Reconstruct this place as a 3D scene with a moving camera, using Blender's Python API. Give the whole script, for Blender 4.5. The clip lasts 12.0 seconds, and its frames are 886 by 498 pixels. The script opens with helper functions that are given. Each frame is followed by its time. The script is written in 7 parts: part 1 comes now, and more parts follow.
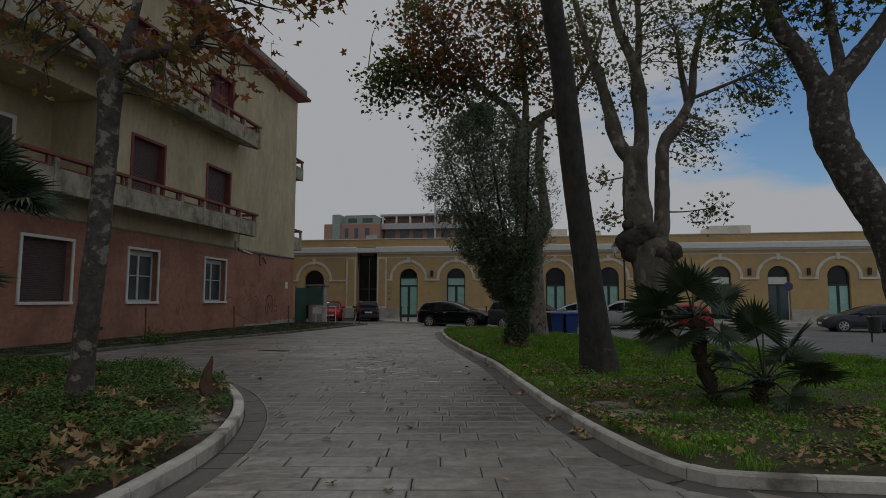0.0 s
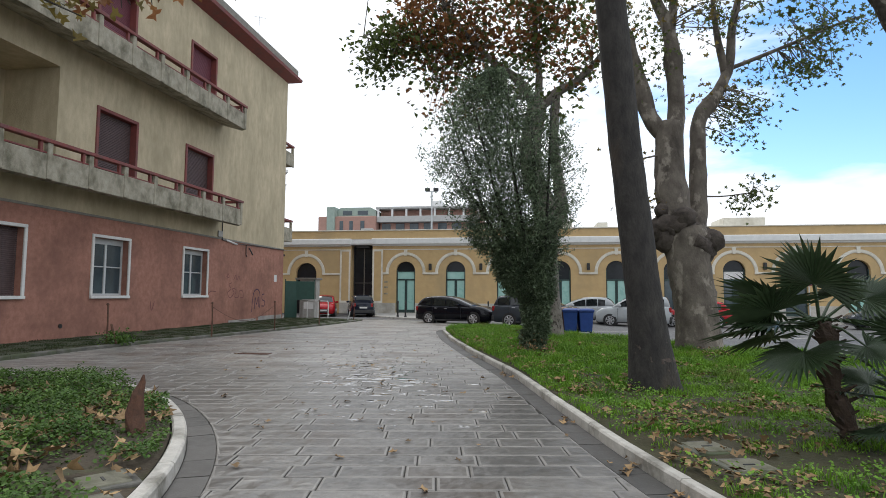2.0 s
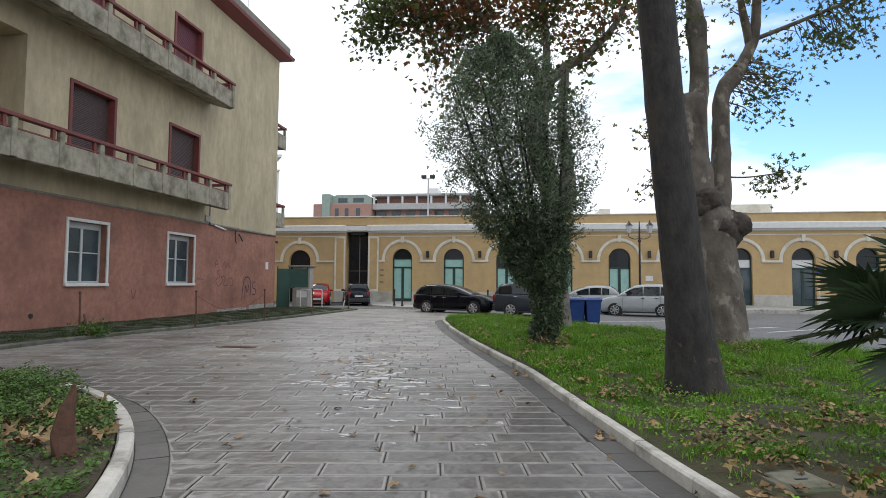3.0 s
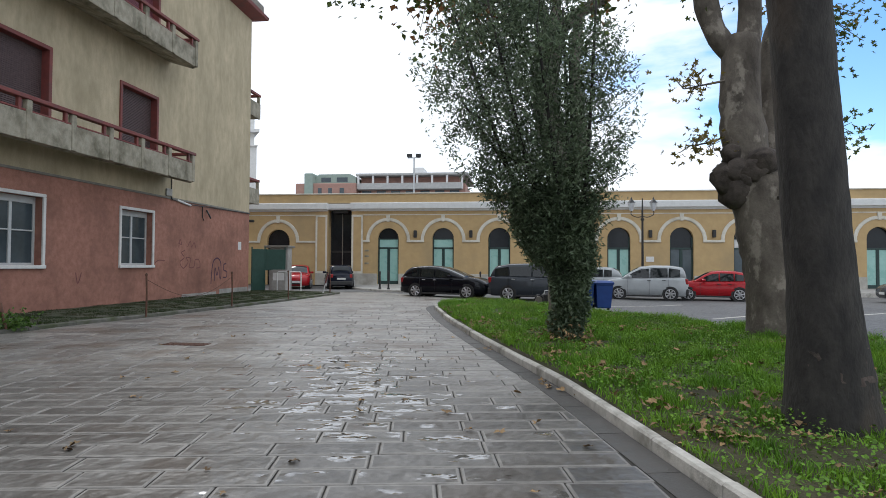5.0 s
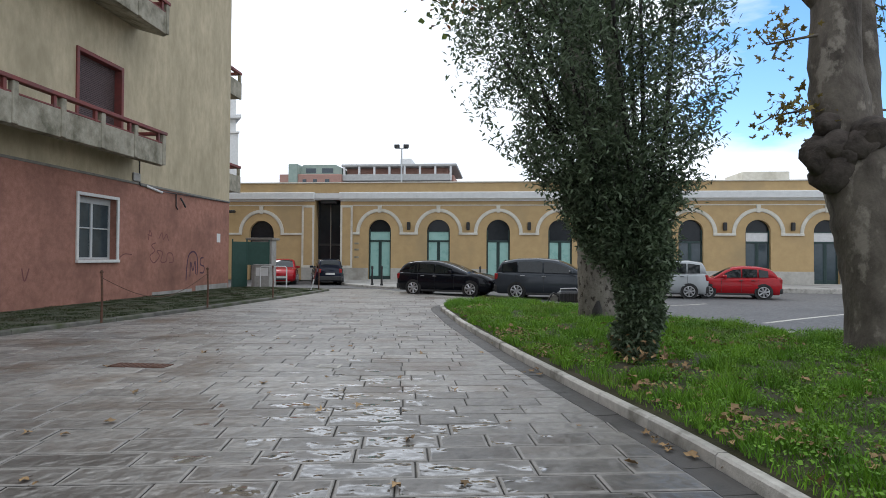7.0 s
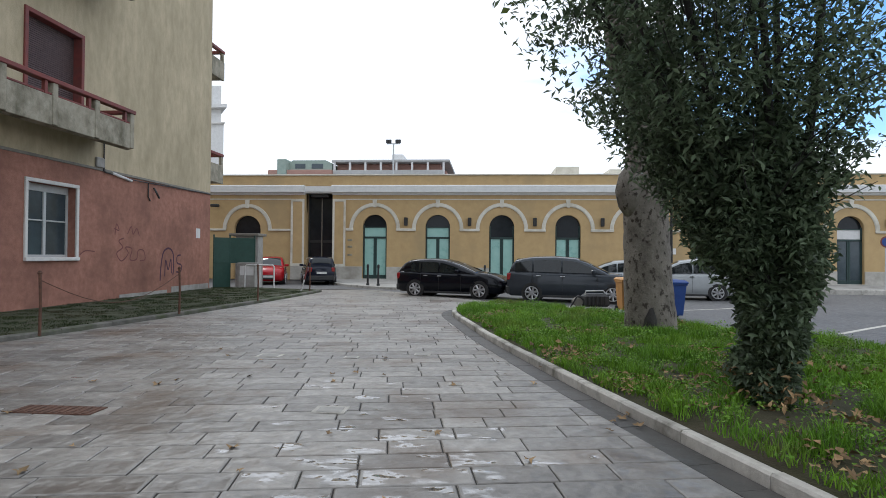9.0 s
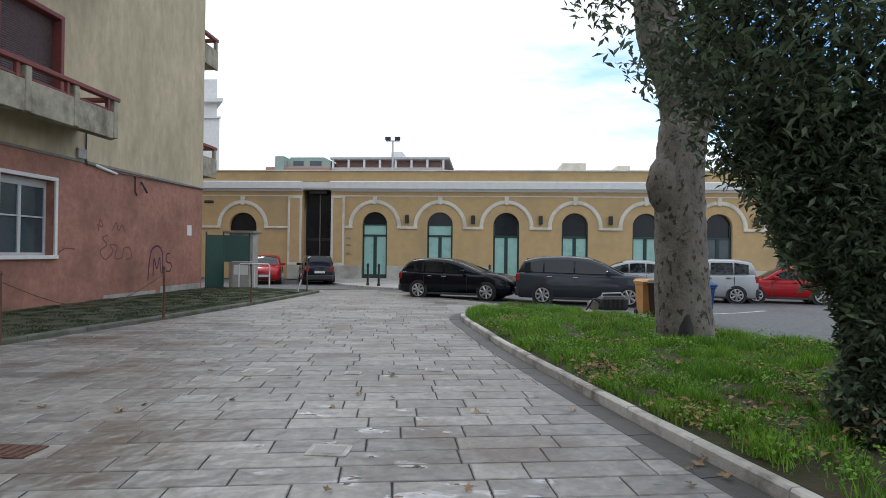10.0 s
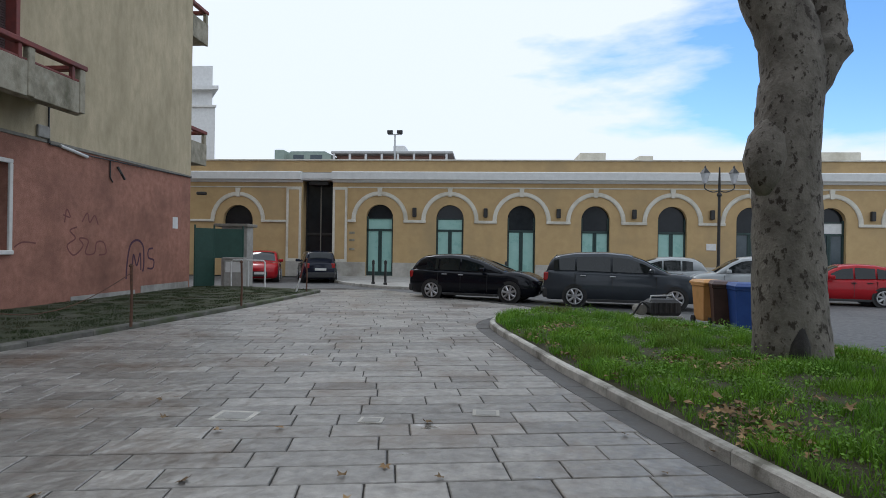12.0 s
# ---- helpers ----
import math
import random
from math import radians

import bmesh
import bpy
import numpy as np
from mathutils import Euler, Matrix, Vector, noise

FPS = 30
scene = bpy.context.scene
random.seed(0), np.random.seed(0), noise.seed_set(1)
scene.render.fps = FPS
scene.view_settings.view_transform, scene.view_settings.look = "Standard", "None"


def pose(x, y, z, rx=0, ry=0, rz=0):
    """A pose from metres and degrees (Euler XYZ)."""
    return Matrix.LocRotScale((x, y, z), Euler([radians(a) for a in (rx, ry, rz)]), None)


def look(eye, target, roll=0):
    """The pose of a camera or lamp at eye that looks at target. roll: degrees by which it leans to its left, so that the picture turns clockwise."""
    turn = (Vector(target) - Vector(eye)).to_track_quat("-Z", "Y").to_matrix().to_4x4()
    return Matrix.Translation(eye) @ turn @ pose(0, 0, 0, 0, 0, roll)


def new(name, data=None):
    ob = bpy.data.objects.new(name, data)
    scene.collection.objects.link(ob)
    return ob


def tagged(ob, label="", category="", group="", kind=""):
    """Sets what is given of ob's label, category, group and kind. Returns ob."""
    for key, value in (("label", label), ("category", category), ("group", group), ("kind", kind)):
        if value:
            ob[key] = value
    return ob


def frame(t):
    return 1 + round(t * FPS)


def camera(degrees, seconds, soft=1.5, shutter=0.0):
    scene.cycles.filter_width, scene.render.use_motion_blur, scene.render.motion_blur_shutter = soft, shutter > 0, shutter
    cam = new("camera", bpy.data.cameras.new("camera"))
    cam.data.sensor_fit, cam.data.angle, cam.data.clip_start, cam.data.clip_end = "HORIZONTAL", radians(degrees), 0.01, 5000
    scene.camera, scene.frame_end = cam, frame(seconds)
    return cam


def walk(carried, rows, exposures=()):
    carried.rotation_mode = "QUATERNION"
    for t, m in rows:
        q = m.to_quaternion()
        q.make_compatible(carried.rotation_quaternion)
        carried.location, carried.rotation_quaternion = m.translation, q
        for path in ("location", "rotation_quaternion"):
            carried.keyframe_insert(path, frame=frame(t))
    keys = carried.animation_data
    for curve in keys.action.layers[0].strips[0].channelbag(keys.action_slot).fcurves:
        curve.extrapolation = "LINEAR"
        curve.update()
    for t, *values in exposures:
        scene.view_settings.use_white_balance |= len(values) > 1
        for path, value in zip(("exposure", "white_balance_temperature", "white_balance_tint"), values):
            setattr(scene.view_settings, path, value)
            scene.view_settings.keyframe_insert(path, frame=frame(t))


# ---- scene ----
cam = camera(75.0, 12.0, 0.9)
PATH = [
    (0, (2.348, 0.09, 1.503), (2.021, 2.055, 1.679), 0.1),
    (0.5, (2.237, 0.661, 1.52), (1.913, 2.627, 1.692), 0.1),
    (1, (2.052, 1.21, 1.526), (1.734, 3.177, 1.692), 0.2),
    (1.5, (1.869, 1.775, 1.527), (1.557, 3.744, 1.691), 0.3),
    (2, (1.681, 2.346, 1.54), (1.37, 4.315, 1.696), 0.3),
    (2.5, (1.465, 3.025, 1.515), (1.16, 4.997, 1.654), 0.3),
    (3, (1.334, 3.601, 1.535), (1.037, 5.575, 1.651), 0.4),
    (4.8, (0.766, 5.843, 1.52), (0.514, 7.826, 1.58), 0.2),
    (5, (0.706, 6.136, 1.52), (0.46, 8.121, 1.573), 0.3),
    (5.5, (0.489, 6.729, 1.54), (0.257, 8.715, 1.585), 0.3),
    (6, (0.257, 7.28, 1.568), (0.038, 9.268, 1.608), 0.4),
    (6.5, (-0.022, 7.858, 1.576), (-0.228, 9.847, 1.61), 0.4),
    (7, (-0.274, 8.455, 1.581), (-0.467, 10.445, 1.61), 0.4),
    (7.2, (-0.342, 8.688, 1.561), (-0.535, 10.679, 1.593), 0.3),
    (8.8, (-1.053, 10.607, 1.579), (-1.213, 12.601, 1.604), 0.5),
    (9, (-1.12, 10.845, 1.576), (-1.277, 12.839, 1.598), 0.5),
    (9.5, (-1.283, 11.409, 1.582), (-1.437, 13.403, 1.602), 0.6),
    (10, (-1.452, 12.011, 1.596), (-1.603, 14.005, 1.613), 0.7),
    (10.5, (-1.609, 12.556, 1.618), (-1.759, 14.551, 1.631), 0.7),
    (11, (-1.804, 13.155, 1.602), (-1.952, 15.149, 1.611), 0.8),
    (11.5, (-1.982, 13.754, 1.589), (-2.132, 15.748, 1.596), 0.8),
    (12, (-2.162, 14.339, 1.57), (-2.314, 16.333, 1.574), 0.8),
]
walk(cam, [(t, look(eye, target, roll)) for t, eye, target, roll in PATH],
     [(0.0, -1.75, 6350, 10), (0.2, -1.15, 6280, 10), (0.4, -0.5, 6200, 10), (0.6, 0.0, 6180, 10), (3.0, 0.0, 6150, 10), (5.0, -0.05, 6000, 10), (9.0, -0.03, 5920, 10), (10.5, -0.10, 5850, 10), (12.0, -0.36, 5800, 9)])

# ---- sky and sun ----
SUN_EL, SUN_AZ = 48.0, -35.0  # soft sun ahead of the walker, a little to the left, behind cloud
world = bpy.data.worlds.new("sky")
scene.world = world
world.use_nodes = True
nt = world.node_tree
nt.nodes.clear()
w_out = nt.nodes.new("ShaderNodeOutputWorld")
w_bg = nt.nodes.new("ShaderNodeBackground")
w_bg2 = nt.nodes.new("ShaderNodeBackground")
w_mix = nt.nodes.new("ShaderNodeMixShader")
sky = nt.nodes.new("ShaderNodeTexSky")
sky.sky_type = 'NISHITA'
sky.sun_disc = False
sky.sun_elevation = radians(SUN_EL)
sky.sun_rotation = radians(SUN_AZ)
sky.dust_density, sky.ozone_density, sky.air_density = 0.3, 1.2, 1.0
w_bg.inputs["Strength"].default_value = 0.15
w_hs = nt.nodes.new("ShaderNodeHueSaturation")
w_hs.inputs["Saturation"].default_value, w_hs.inputs["Value"].default_value = 1.2, 1.5
nt.links.new(sky.outputs[0], w_hs.inputs["Color"])
nt.links.new(w_hs.outputs[0], w_bg.inputs["Color"])
w_bg2.inputs["Color"].default_value = (0.97, 0.985, 1.0, 1)
w_bg2.inputs["Strength"].default_value = 1.25
w_tc = nt.nodes.new("ShaderNodeTexCoord")
w_map = nt.nodes.new("ShaderNodeMapping")
w_map.inputs["Scale"].default_value = (1.0, 1.0, 3.4)
w_no = nt.nodes.new("ShaderNodeTexNoise")
w_no.inputs["Scale"].default_value = 2.1
w_no.inputs["Detail"].default_value = 7
w_no.inputs["Roughness"].default_value = 0.55
w_off = nt.nodes.new("ShaderNodeMapping")
w_off.vector_type = 'TEXTURE'
w_off.inputs["Location"].default_value = (0.42, 0.86, 0.29)
w_off.inputs["Scale"].default_value = (1.0, 1.0, 0.40)
w_dot = nt.nodes.new("ShaderNodeVectorMath")
w_dot.operation = 'LENGTH'
w_gap = nt.nodes.new("ShaderNodeMapRange")
w_gap.inputs[1].default_value, w_gap.inputs[2].default_value = 0.08, 0.62
w_gap.inputs[3].default_value, w_gap.inputs[4].default_value = -0.21, 0.20
w_add = nt.nodes.new("ShaderNodeMath")
w_add.operation = 'ADD'
w_ramp = nt.nodes.new("ShaderNodeValToRGB")
w_ramp.color_ramp.elements[0].position = 0.36
w_ramp.color_ramp.elements[1].position = 0.50
nt.links.new(w_tc.outputs["Generated"], w_map.inputs["Vector"])
nt.links.new(w_map.outputs[0], w_no.inputs["Vector"])
nt.links.new(w_tc.outputs["Generated"], w_off.inputs[0])
nt.links.new(w_off.outputs[0], w_dot.inputs[0])
nt.links.new(w_dot.outputs["Value"], w_gap.inputs[0])
nt.links.new(w_gap.outputs[0], w_add.inputs[0])
nt.links.new(w_no.outputs[0], w_add.inputs[1])
nt.links.new(w_add.outputs[0], w_ramp.inputs[0])
nt.links.new(w_ramp.outputs[0], w_mix.inputs[0])
nt.links.new(w_bg.outputs[0], w_mix.inputs[1])
nt.links.new(w_bg2.outputs[0], w_mix.inputs[2])
nt.links.new(w_mix.outputs[0], w_out.inputs["Surface"])
sun = new("sun", bpy.data.lights.new("sun", 'SUN'))
sun.data.energy, sun.data.angle, sun.data.color = 0.9, radians(14), (1.0, 0.95, 0.87)
sa, se = radians(SUN_AZ), radians(SUN_EL)
sun.matrix_world = look((math.sin(sa) * math.cos(se) * 60, math.cos(sa) * math.cos(se) * 60, math.sin(se) * 60), (0, 0, 0))

# ---- mesh helpers ----
ORIGIN = {}


class Shape:
    """Collects vertices and faces of one mesh."""

    def __init__(self):
        self.v, self.f = [], []

    def add(self, verts, faces):
        n = len(self.v)
        self.v += [tuple(p) for p in verts]
        self.f += [tuple(i + n for i in f) for f in faces]
        return self

    def box(self, x0, x1, y0, y1, z0, z1, b=0.0):
        x0, x1, y0, y1, z0, z1 = min(x0, x1), max(x0, x1), min(y0, y1), max(y0, y1), min(z0, z1), max(z0, z1)
        if b <= 0:
            c = [(x, y, z) for z in (z0, z1) for y in (y0, y1) for x in (x0, x1)]
            return self.add(c, [(0, 2, 3, 1), (4, 5, 7, 6), (0, 1, 5, 4), (2, 6, 7, 3), (0, 4, 6, 2), (1, 3, 7, 5)])
        b = min(b, (x1 - x0) * .45, (y1 - y0) * .45, (z1 - z0) * .45)
        # chamfered on the four upright edges and at the top and bottom
        def ring(ix, iz):
            return [(x0 + ix + b, y0 + ix, iz), (x1 - ix - b, y0 + ix, iz), (x1 - ix, y0 + ix + b, iz), (x1 - ix, y1 - ix - b, iz),
                    (x1 - ix - b, y1 - ix, iz), (x0 + ix + b, y1 - ix, iz), (x0 + ix, y1 - ix - b, iz), (x0 + ix, y0 + ix + b, iz)]
        return self.loft([ring(b * .7, z0), ring(0, z0 + b), ring(0, z1 - b), ring(b * .7, z1)])

    def loft(self, rings, closed=True, caps=True):
        n, m = len(rings[0]), len(rings)
        fs = []
        for i in range(m - 1):
            for j in range(n if closed else n - 1):
                k = (j + 1) % n
                fs.append((i * n + j, i * n + k, (i + 1) * n + k, (i + 1) * n + j))
        if caps:
            fs.append(tuple(reversed(range(n))))
            fs.append(tuple((m - 1) * n + j for j in range(n)))
        return self.add([p for r in rings for p in r], fs)

    def tube(self, pts, radii, n=8, wob=0.0, rng=None):
        pts = [Vector(p) for p in pts]
        if not isinstance(radii, (list, tuple)):
            radii = [radii] * len(pts)
        rings = []
        ref = Vector((0.31, 0.95, 0.05))
        for i, p in enumerate(pts):
            d = (pts[min(i + 1, len(pts) - 1)] - pts[max(i - 1, 0)]).normalized()
            a = d.cross(ref)
            if a.length < 0.1:
                a = d.cross(Vector((1, 0, 0)))
            a.normalize()
            c = d.cross(a)
            r = []
            for j in range(n):
                t = 2 * math.pi * j / n
                k = radii[i] * (1 + (rng.uniform(-wob, wob) if rng else 0))
                r.append(p + (a * math.cos(t) + c * math.sin(t)) * k)
            rings.append(r)
        # faces turned outwards
        return self.loft([list(reversed(r)) for r in rings])

    def prism(self, poly, z0, z1):
        """A flat polygon (x, y), counter-clockwise, raised from z0 to z1."""
        n = len(poly)
        vs = [(x, y, z0) for x, y in poly] + [(x, y, z1) for x, y in poly]
        fs = [(i, (i + 1) % n, n + (i + 1) % n, n + i) for i in range(n)]
        return self.add(vs, fs + [tuple(reversed(range(n))), tuple(range(n, 2 * n))])

    def turned(self, m):
        self.v = [tuple(m @ Vector(p)) for p in self.v]
        return self

    def weld(self):
        """Joins vertices that lie on one another."""
        seen, idx, vs = {}, [], []
        for p in self.v:
            k = (round(p[0], 4), round(p[1], 4), round(p[2], 4))
            if k not in seen:
                seen[k] = len(vs)
                vs.append(p)
            idx.append(seen[k])
        self.v, self.f = vs, [tuple(idx[i] for i in f) for f in self.f]
        return self

    def mesh(self, name, smooth=False):
        me = bpy.data.meshes.new(name)
        me.from_pydata(self.v, [], self.f)
        if smooth:
            me.polygons.foreach_set("use_smooth", [True] * len(me.polygons))
        me.update()
        return me


def thing(name, x, y, z, label, category, rz=0.0, group="", kind=""):
    ob = new(name)
    ob.empty_display_size = 0.2
    ob.matrix_basis = pose(x, y, z, 0, 0, rz)
    ORIGIN[ob.name] = Vector((x, y, z))
    return tagged(ob, label, category, group, kind)


def part(name, shape, material, parent=None, label="", smooth=False, world=False, data=None):
    """Links a shape as one mesh object under a thing or a part. world: its coordinates are the world's."""
    if data is None:
        if world and parent is not None:
            o = ORIGIN[parent.name]
            shape.v = [(p[0] - o.x, p[1] - o.y, p[2] - o.z) for p in shape.v]
        data = shape.mesh(name, smooth)
        data.materials.append(material)
    ob = new(name, data)
    if parent is not None:
        ob.parent = parent
        ORIGIN[ob.name] = ORIGIN.get(parent.name, Vector())
    if label:
        ob["label"] = label
    return ob


def solid(name, shape, material, label, category, kind="", smooth=False):
    ob = part(name, shape, material, smooth=smooth)
    ORIGIN[ob.name] = Vector()
    return tagged(ob, label, category, "", kind)


def tone(me, values):
    """A chance tone for each leaf or slab of a joined mesh."""
    at = me.attributes.new("tone", 'FLOAT', 'POINT')
    at.data.foreach_set("value", np.asarray(values, dtype=np.float32))


def scatter(name, verts, faces, material, parent=None, label="", each=4):
    """One mesh from numpy arrays, for what nobody could count."""
    me = bpy.data.meshes.new(name)
    k = faces.shape[1]
    me.vertices.add(len(verts))
    me.vertices.foreach_set("co", verts.astype(np.float32).ravel())
    me.loops.add(faces.size)
    me.loops.foreach_set("vertex_index", faces.astype(np.int32).ravel())
    me.polygons.add(len(faces))
    me.polygons.foreach_set("loop_start", np.arange(0, faces.size, k, dtype=np.int32))
    me.polygons.foreach_set("loop_total", np.full(len(faces), k, dtype=np.int32))
    me.update(calc_edges=True)
    tone(me, np.repeat(np.random.default_rng(len(verts)).uniform(0, 1, len(verts) // each), each))
    me.materials.append(material)
    ob = new(name, me)
    ORIGIN[ob.name] = Vector()
    if parent is not None:
        ob.parent = parent
    if label:
        ob["label"] = label
    return ob


def smooth_line(pts, step):
    """A Catmull-Rom line through 2D points, resampled at even steps."""
    out = []
    for i in range(len(pts) - 1):
        p0, p1, p2, p3 = (Vector(pts[max(0, min(len(pts) - 1, j))]) for j in (i - 1, i, i + 1, i + 2))
        for k in range(12):
            t = k / 12
            out.append(0.5 * ((2 * p1) + (p2 - p0) * t + (2 * p0 - 5 * p1 + 4 * p2 - p3) * t * t + (3 * p1 - p0 - 3 * p2 + p3) * t ** 3))
    out.append(Vector(pts[-1]))
    res, left = [out[0]], step
    for a, b in zip(out, out[1:]):
        d = (b - a).length
        pos = 0.0
        while d - pos >= left:
            pos += left
            res.append(a.lerp(b, pos / d))
            left = step
        left -= d - pos
    if (res[-1] - out[-1]).length > step * 0.3:
        res.append(out[-1])
    return res


def side_line(line, d):
    """The line moved d metres to its left."""
    out = []
    for i, p in enumerate(line):
        t = (line[min(i + 1, len(line) - 1)] - line[max(i - 1, 0)]).normalized()
        out.append(p + Vector((-t.y, t.x)) * d)
    return out


# ---- materials ----
def ramp(tree, stops):
    n = tree.nodes.new("ShaderNodeValToRGB")
    while len(n.color_ramp.elements) < len(stops):
        n.color_ramp.elements.new(0.5)
    for e, (p, c) in zip(n.color_ramp.elements, stops):
        e.position = p
        e.color = (*c, 1)
    return n


def mat(name, c1, c2, scale=6.0, rough=0.8, rough2=None, bump=0.15, fine=60.0, metal=0.0, stain=None, stain_scale=0.7, stain_at=(0.5, 0.7),
        stretch=(1, 1, 1), vary=0.0, island=False, coat=0.0, trans=0.0, spec=0.5):
    """Two colours in a fine grain, a wider stain, bump, and a difference from object to object or from island to island."""
    m = bpy.data.materials.new(name)
    m.use_nodes = True
    t = m.node_tree
    t.nodes.clear()
    L = t.links.new
    out = t.nodes.new("ShaderNodeOutputMaterial")
    bs = t.nodes.new("ShaderNodeBsdfPrincipled")
    L(bs.outputs[0], out.inputs[0])
    tc = t.nodes.new("ShaderNodeTexCoord")
    mp = t.nodes.new("ShaderNodeMapping")
    mp.inputs["Scale"].default_value = stretch
    L(tc.outputs["Object"], mp.inputs[0])
    n1 = t.nodes.new("ShaderNodeTexNoise")
    n1.inputs["Scale"].default_value = scale
    n1.inputs["Detail"].default_value = 6
    n1.inputs["Roughness"].default_value = 0.65
    L(mp.outputs[0], n1.inputs["Vector"])
    r1 = ramp(t, [(0.3, c1), (0.7, c2)])
    L(n1.outputs[0], r1.inputs[0])
    col = r1.outputs[0]
    if stain:
        n2 = t.nodes.new("ShaderNodeTexNoise")
        n2.inputs["Scale"].default_value = stain_scale
        n2.inputs["Detail"].default_value = 5
        n2.inputs["Roughness"].default_value = 0.6
        L(mp.outputs[0], n2.inputs["Vector"])
        r2 = ramp(t, [(stain_at[0], (0, 0, 0)), (stain_at[1], (1, 1, 1))])
        L(n2.outputs[0], r2.inputs[0])
        mx = t.nodes.new("ShaderNodeMix")
        mx.data_type = 'RGBA'
        L(r2.outputs[0], mx.inputs[0])
        L(col, mx.inputs[6])
        mx.inputs[7].default_value = (*stain, 1)
        col = mx.outputs[2]
    if vary:
        src = t.nodes.new("ShaderNodeAttribute" if island else "ShaderNodeObjectInfo")
        if island:
            src.attribute_name = "tone"
        hsv = t.nodes.new("ShaderNodeHueSaturation")
        mr = t.nodes.new("ShaderNodeMapRange")
        mr.inputs[3].default_value, mr.inputs[4].default_value = 1 - vary, 1 + vary
        L(src.outputs["Fac" if island else "Random"], mr.inputs[0])
        L(mr.outputs[0], hsv.inputs["Value"])
        L(col, hsv.inputs["Color"])
        col = hsv.outputs[0]
    L(col, bs.inputs["Base Color"])
    bs.inputs["Roughness"].default_value = rough
    if rough2 is not None:
        r3 = t.nodes.new("ShaderNodeMapRange")
        r3.inputs[1].default_value, r3.inputs[2].default_value = 0.35, 0.65
        r3.inputs[3].default_value, r3.inputs[4].default_value = rough, rough2
        L(n1.outputs[0], r3.inputs[0])
        L(r3.outputs[0], bs.inputs["Roughness"])
    bs.inputs["Metallic"].default_value = metal
    bs.inputs["Specular IOR Level"].default_value = spec
    bs.inputs["Coat Weight"].default_value = coat
    bs.inputs["Coat Roughness"].default_value = 0.03
    if trans:
        bs.inputs["Subsurface Weight"].default_value = 0.0
        tr = t.nodes.new("ShaderNodeBsdfTranslucent")
        L(col, tr.inputs["Color"])
        ms = t.nodes.new("ShaderNodeMixShader")
        ms.inputs[0].default_value = trans
        L(bs.outputs[0], ms.inputs[1])
        L(tr.outputs[0], ms.inputs[2])
        L(ms.outputs[0], out.inputs[0])
    if bump:
        n4 = t.nodes.new("ShaderNodeTexNoise")
        n4.inputs["Scale"].default_value = fine
        n4.inputs["Detail"].default_value = 4
        L(mp.outputs[0], n4.inputs["Vector"])
        bp = t.nodes.new("ShaderNodeBump")
        bp.inputs["Strength"].default_value = bump
        bp.inputs["Distance"].default_value = 0.02
        L(n4.outputs[0], bp.inputs["Height"])
        L(bp.outputs[0], bs.inputs["Normal"])
    return m


ROW_TILT = radians(9.7)


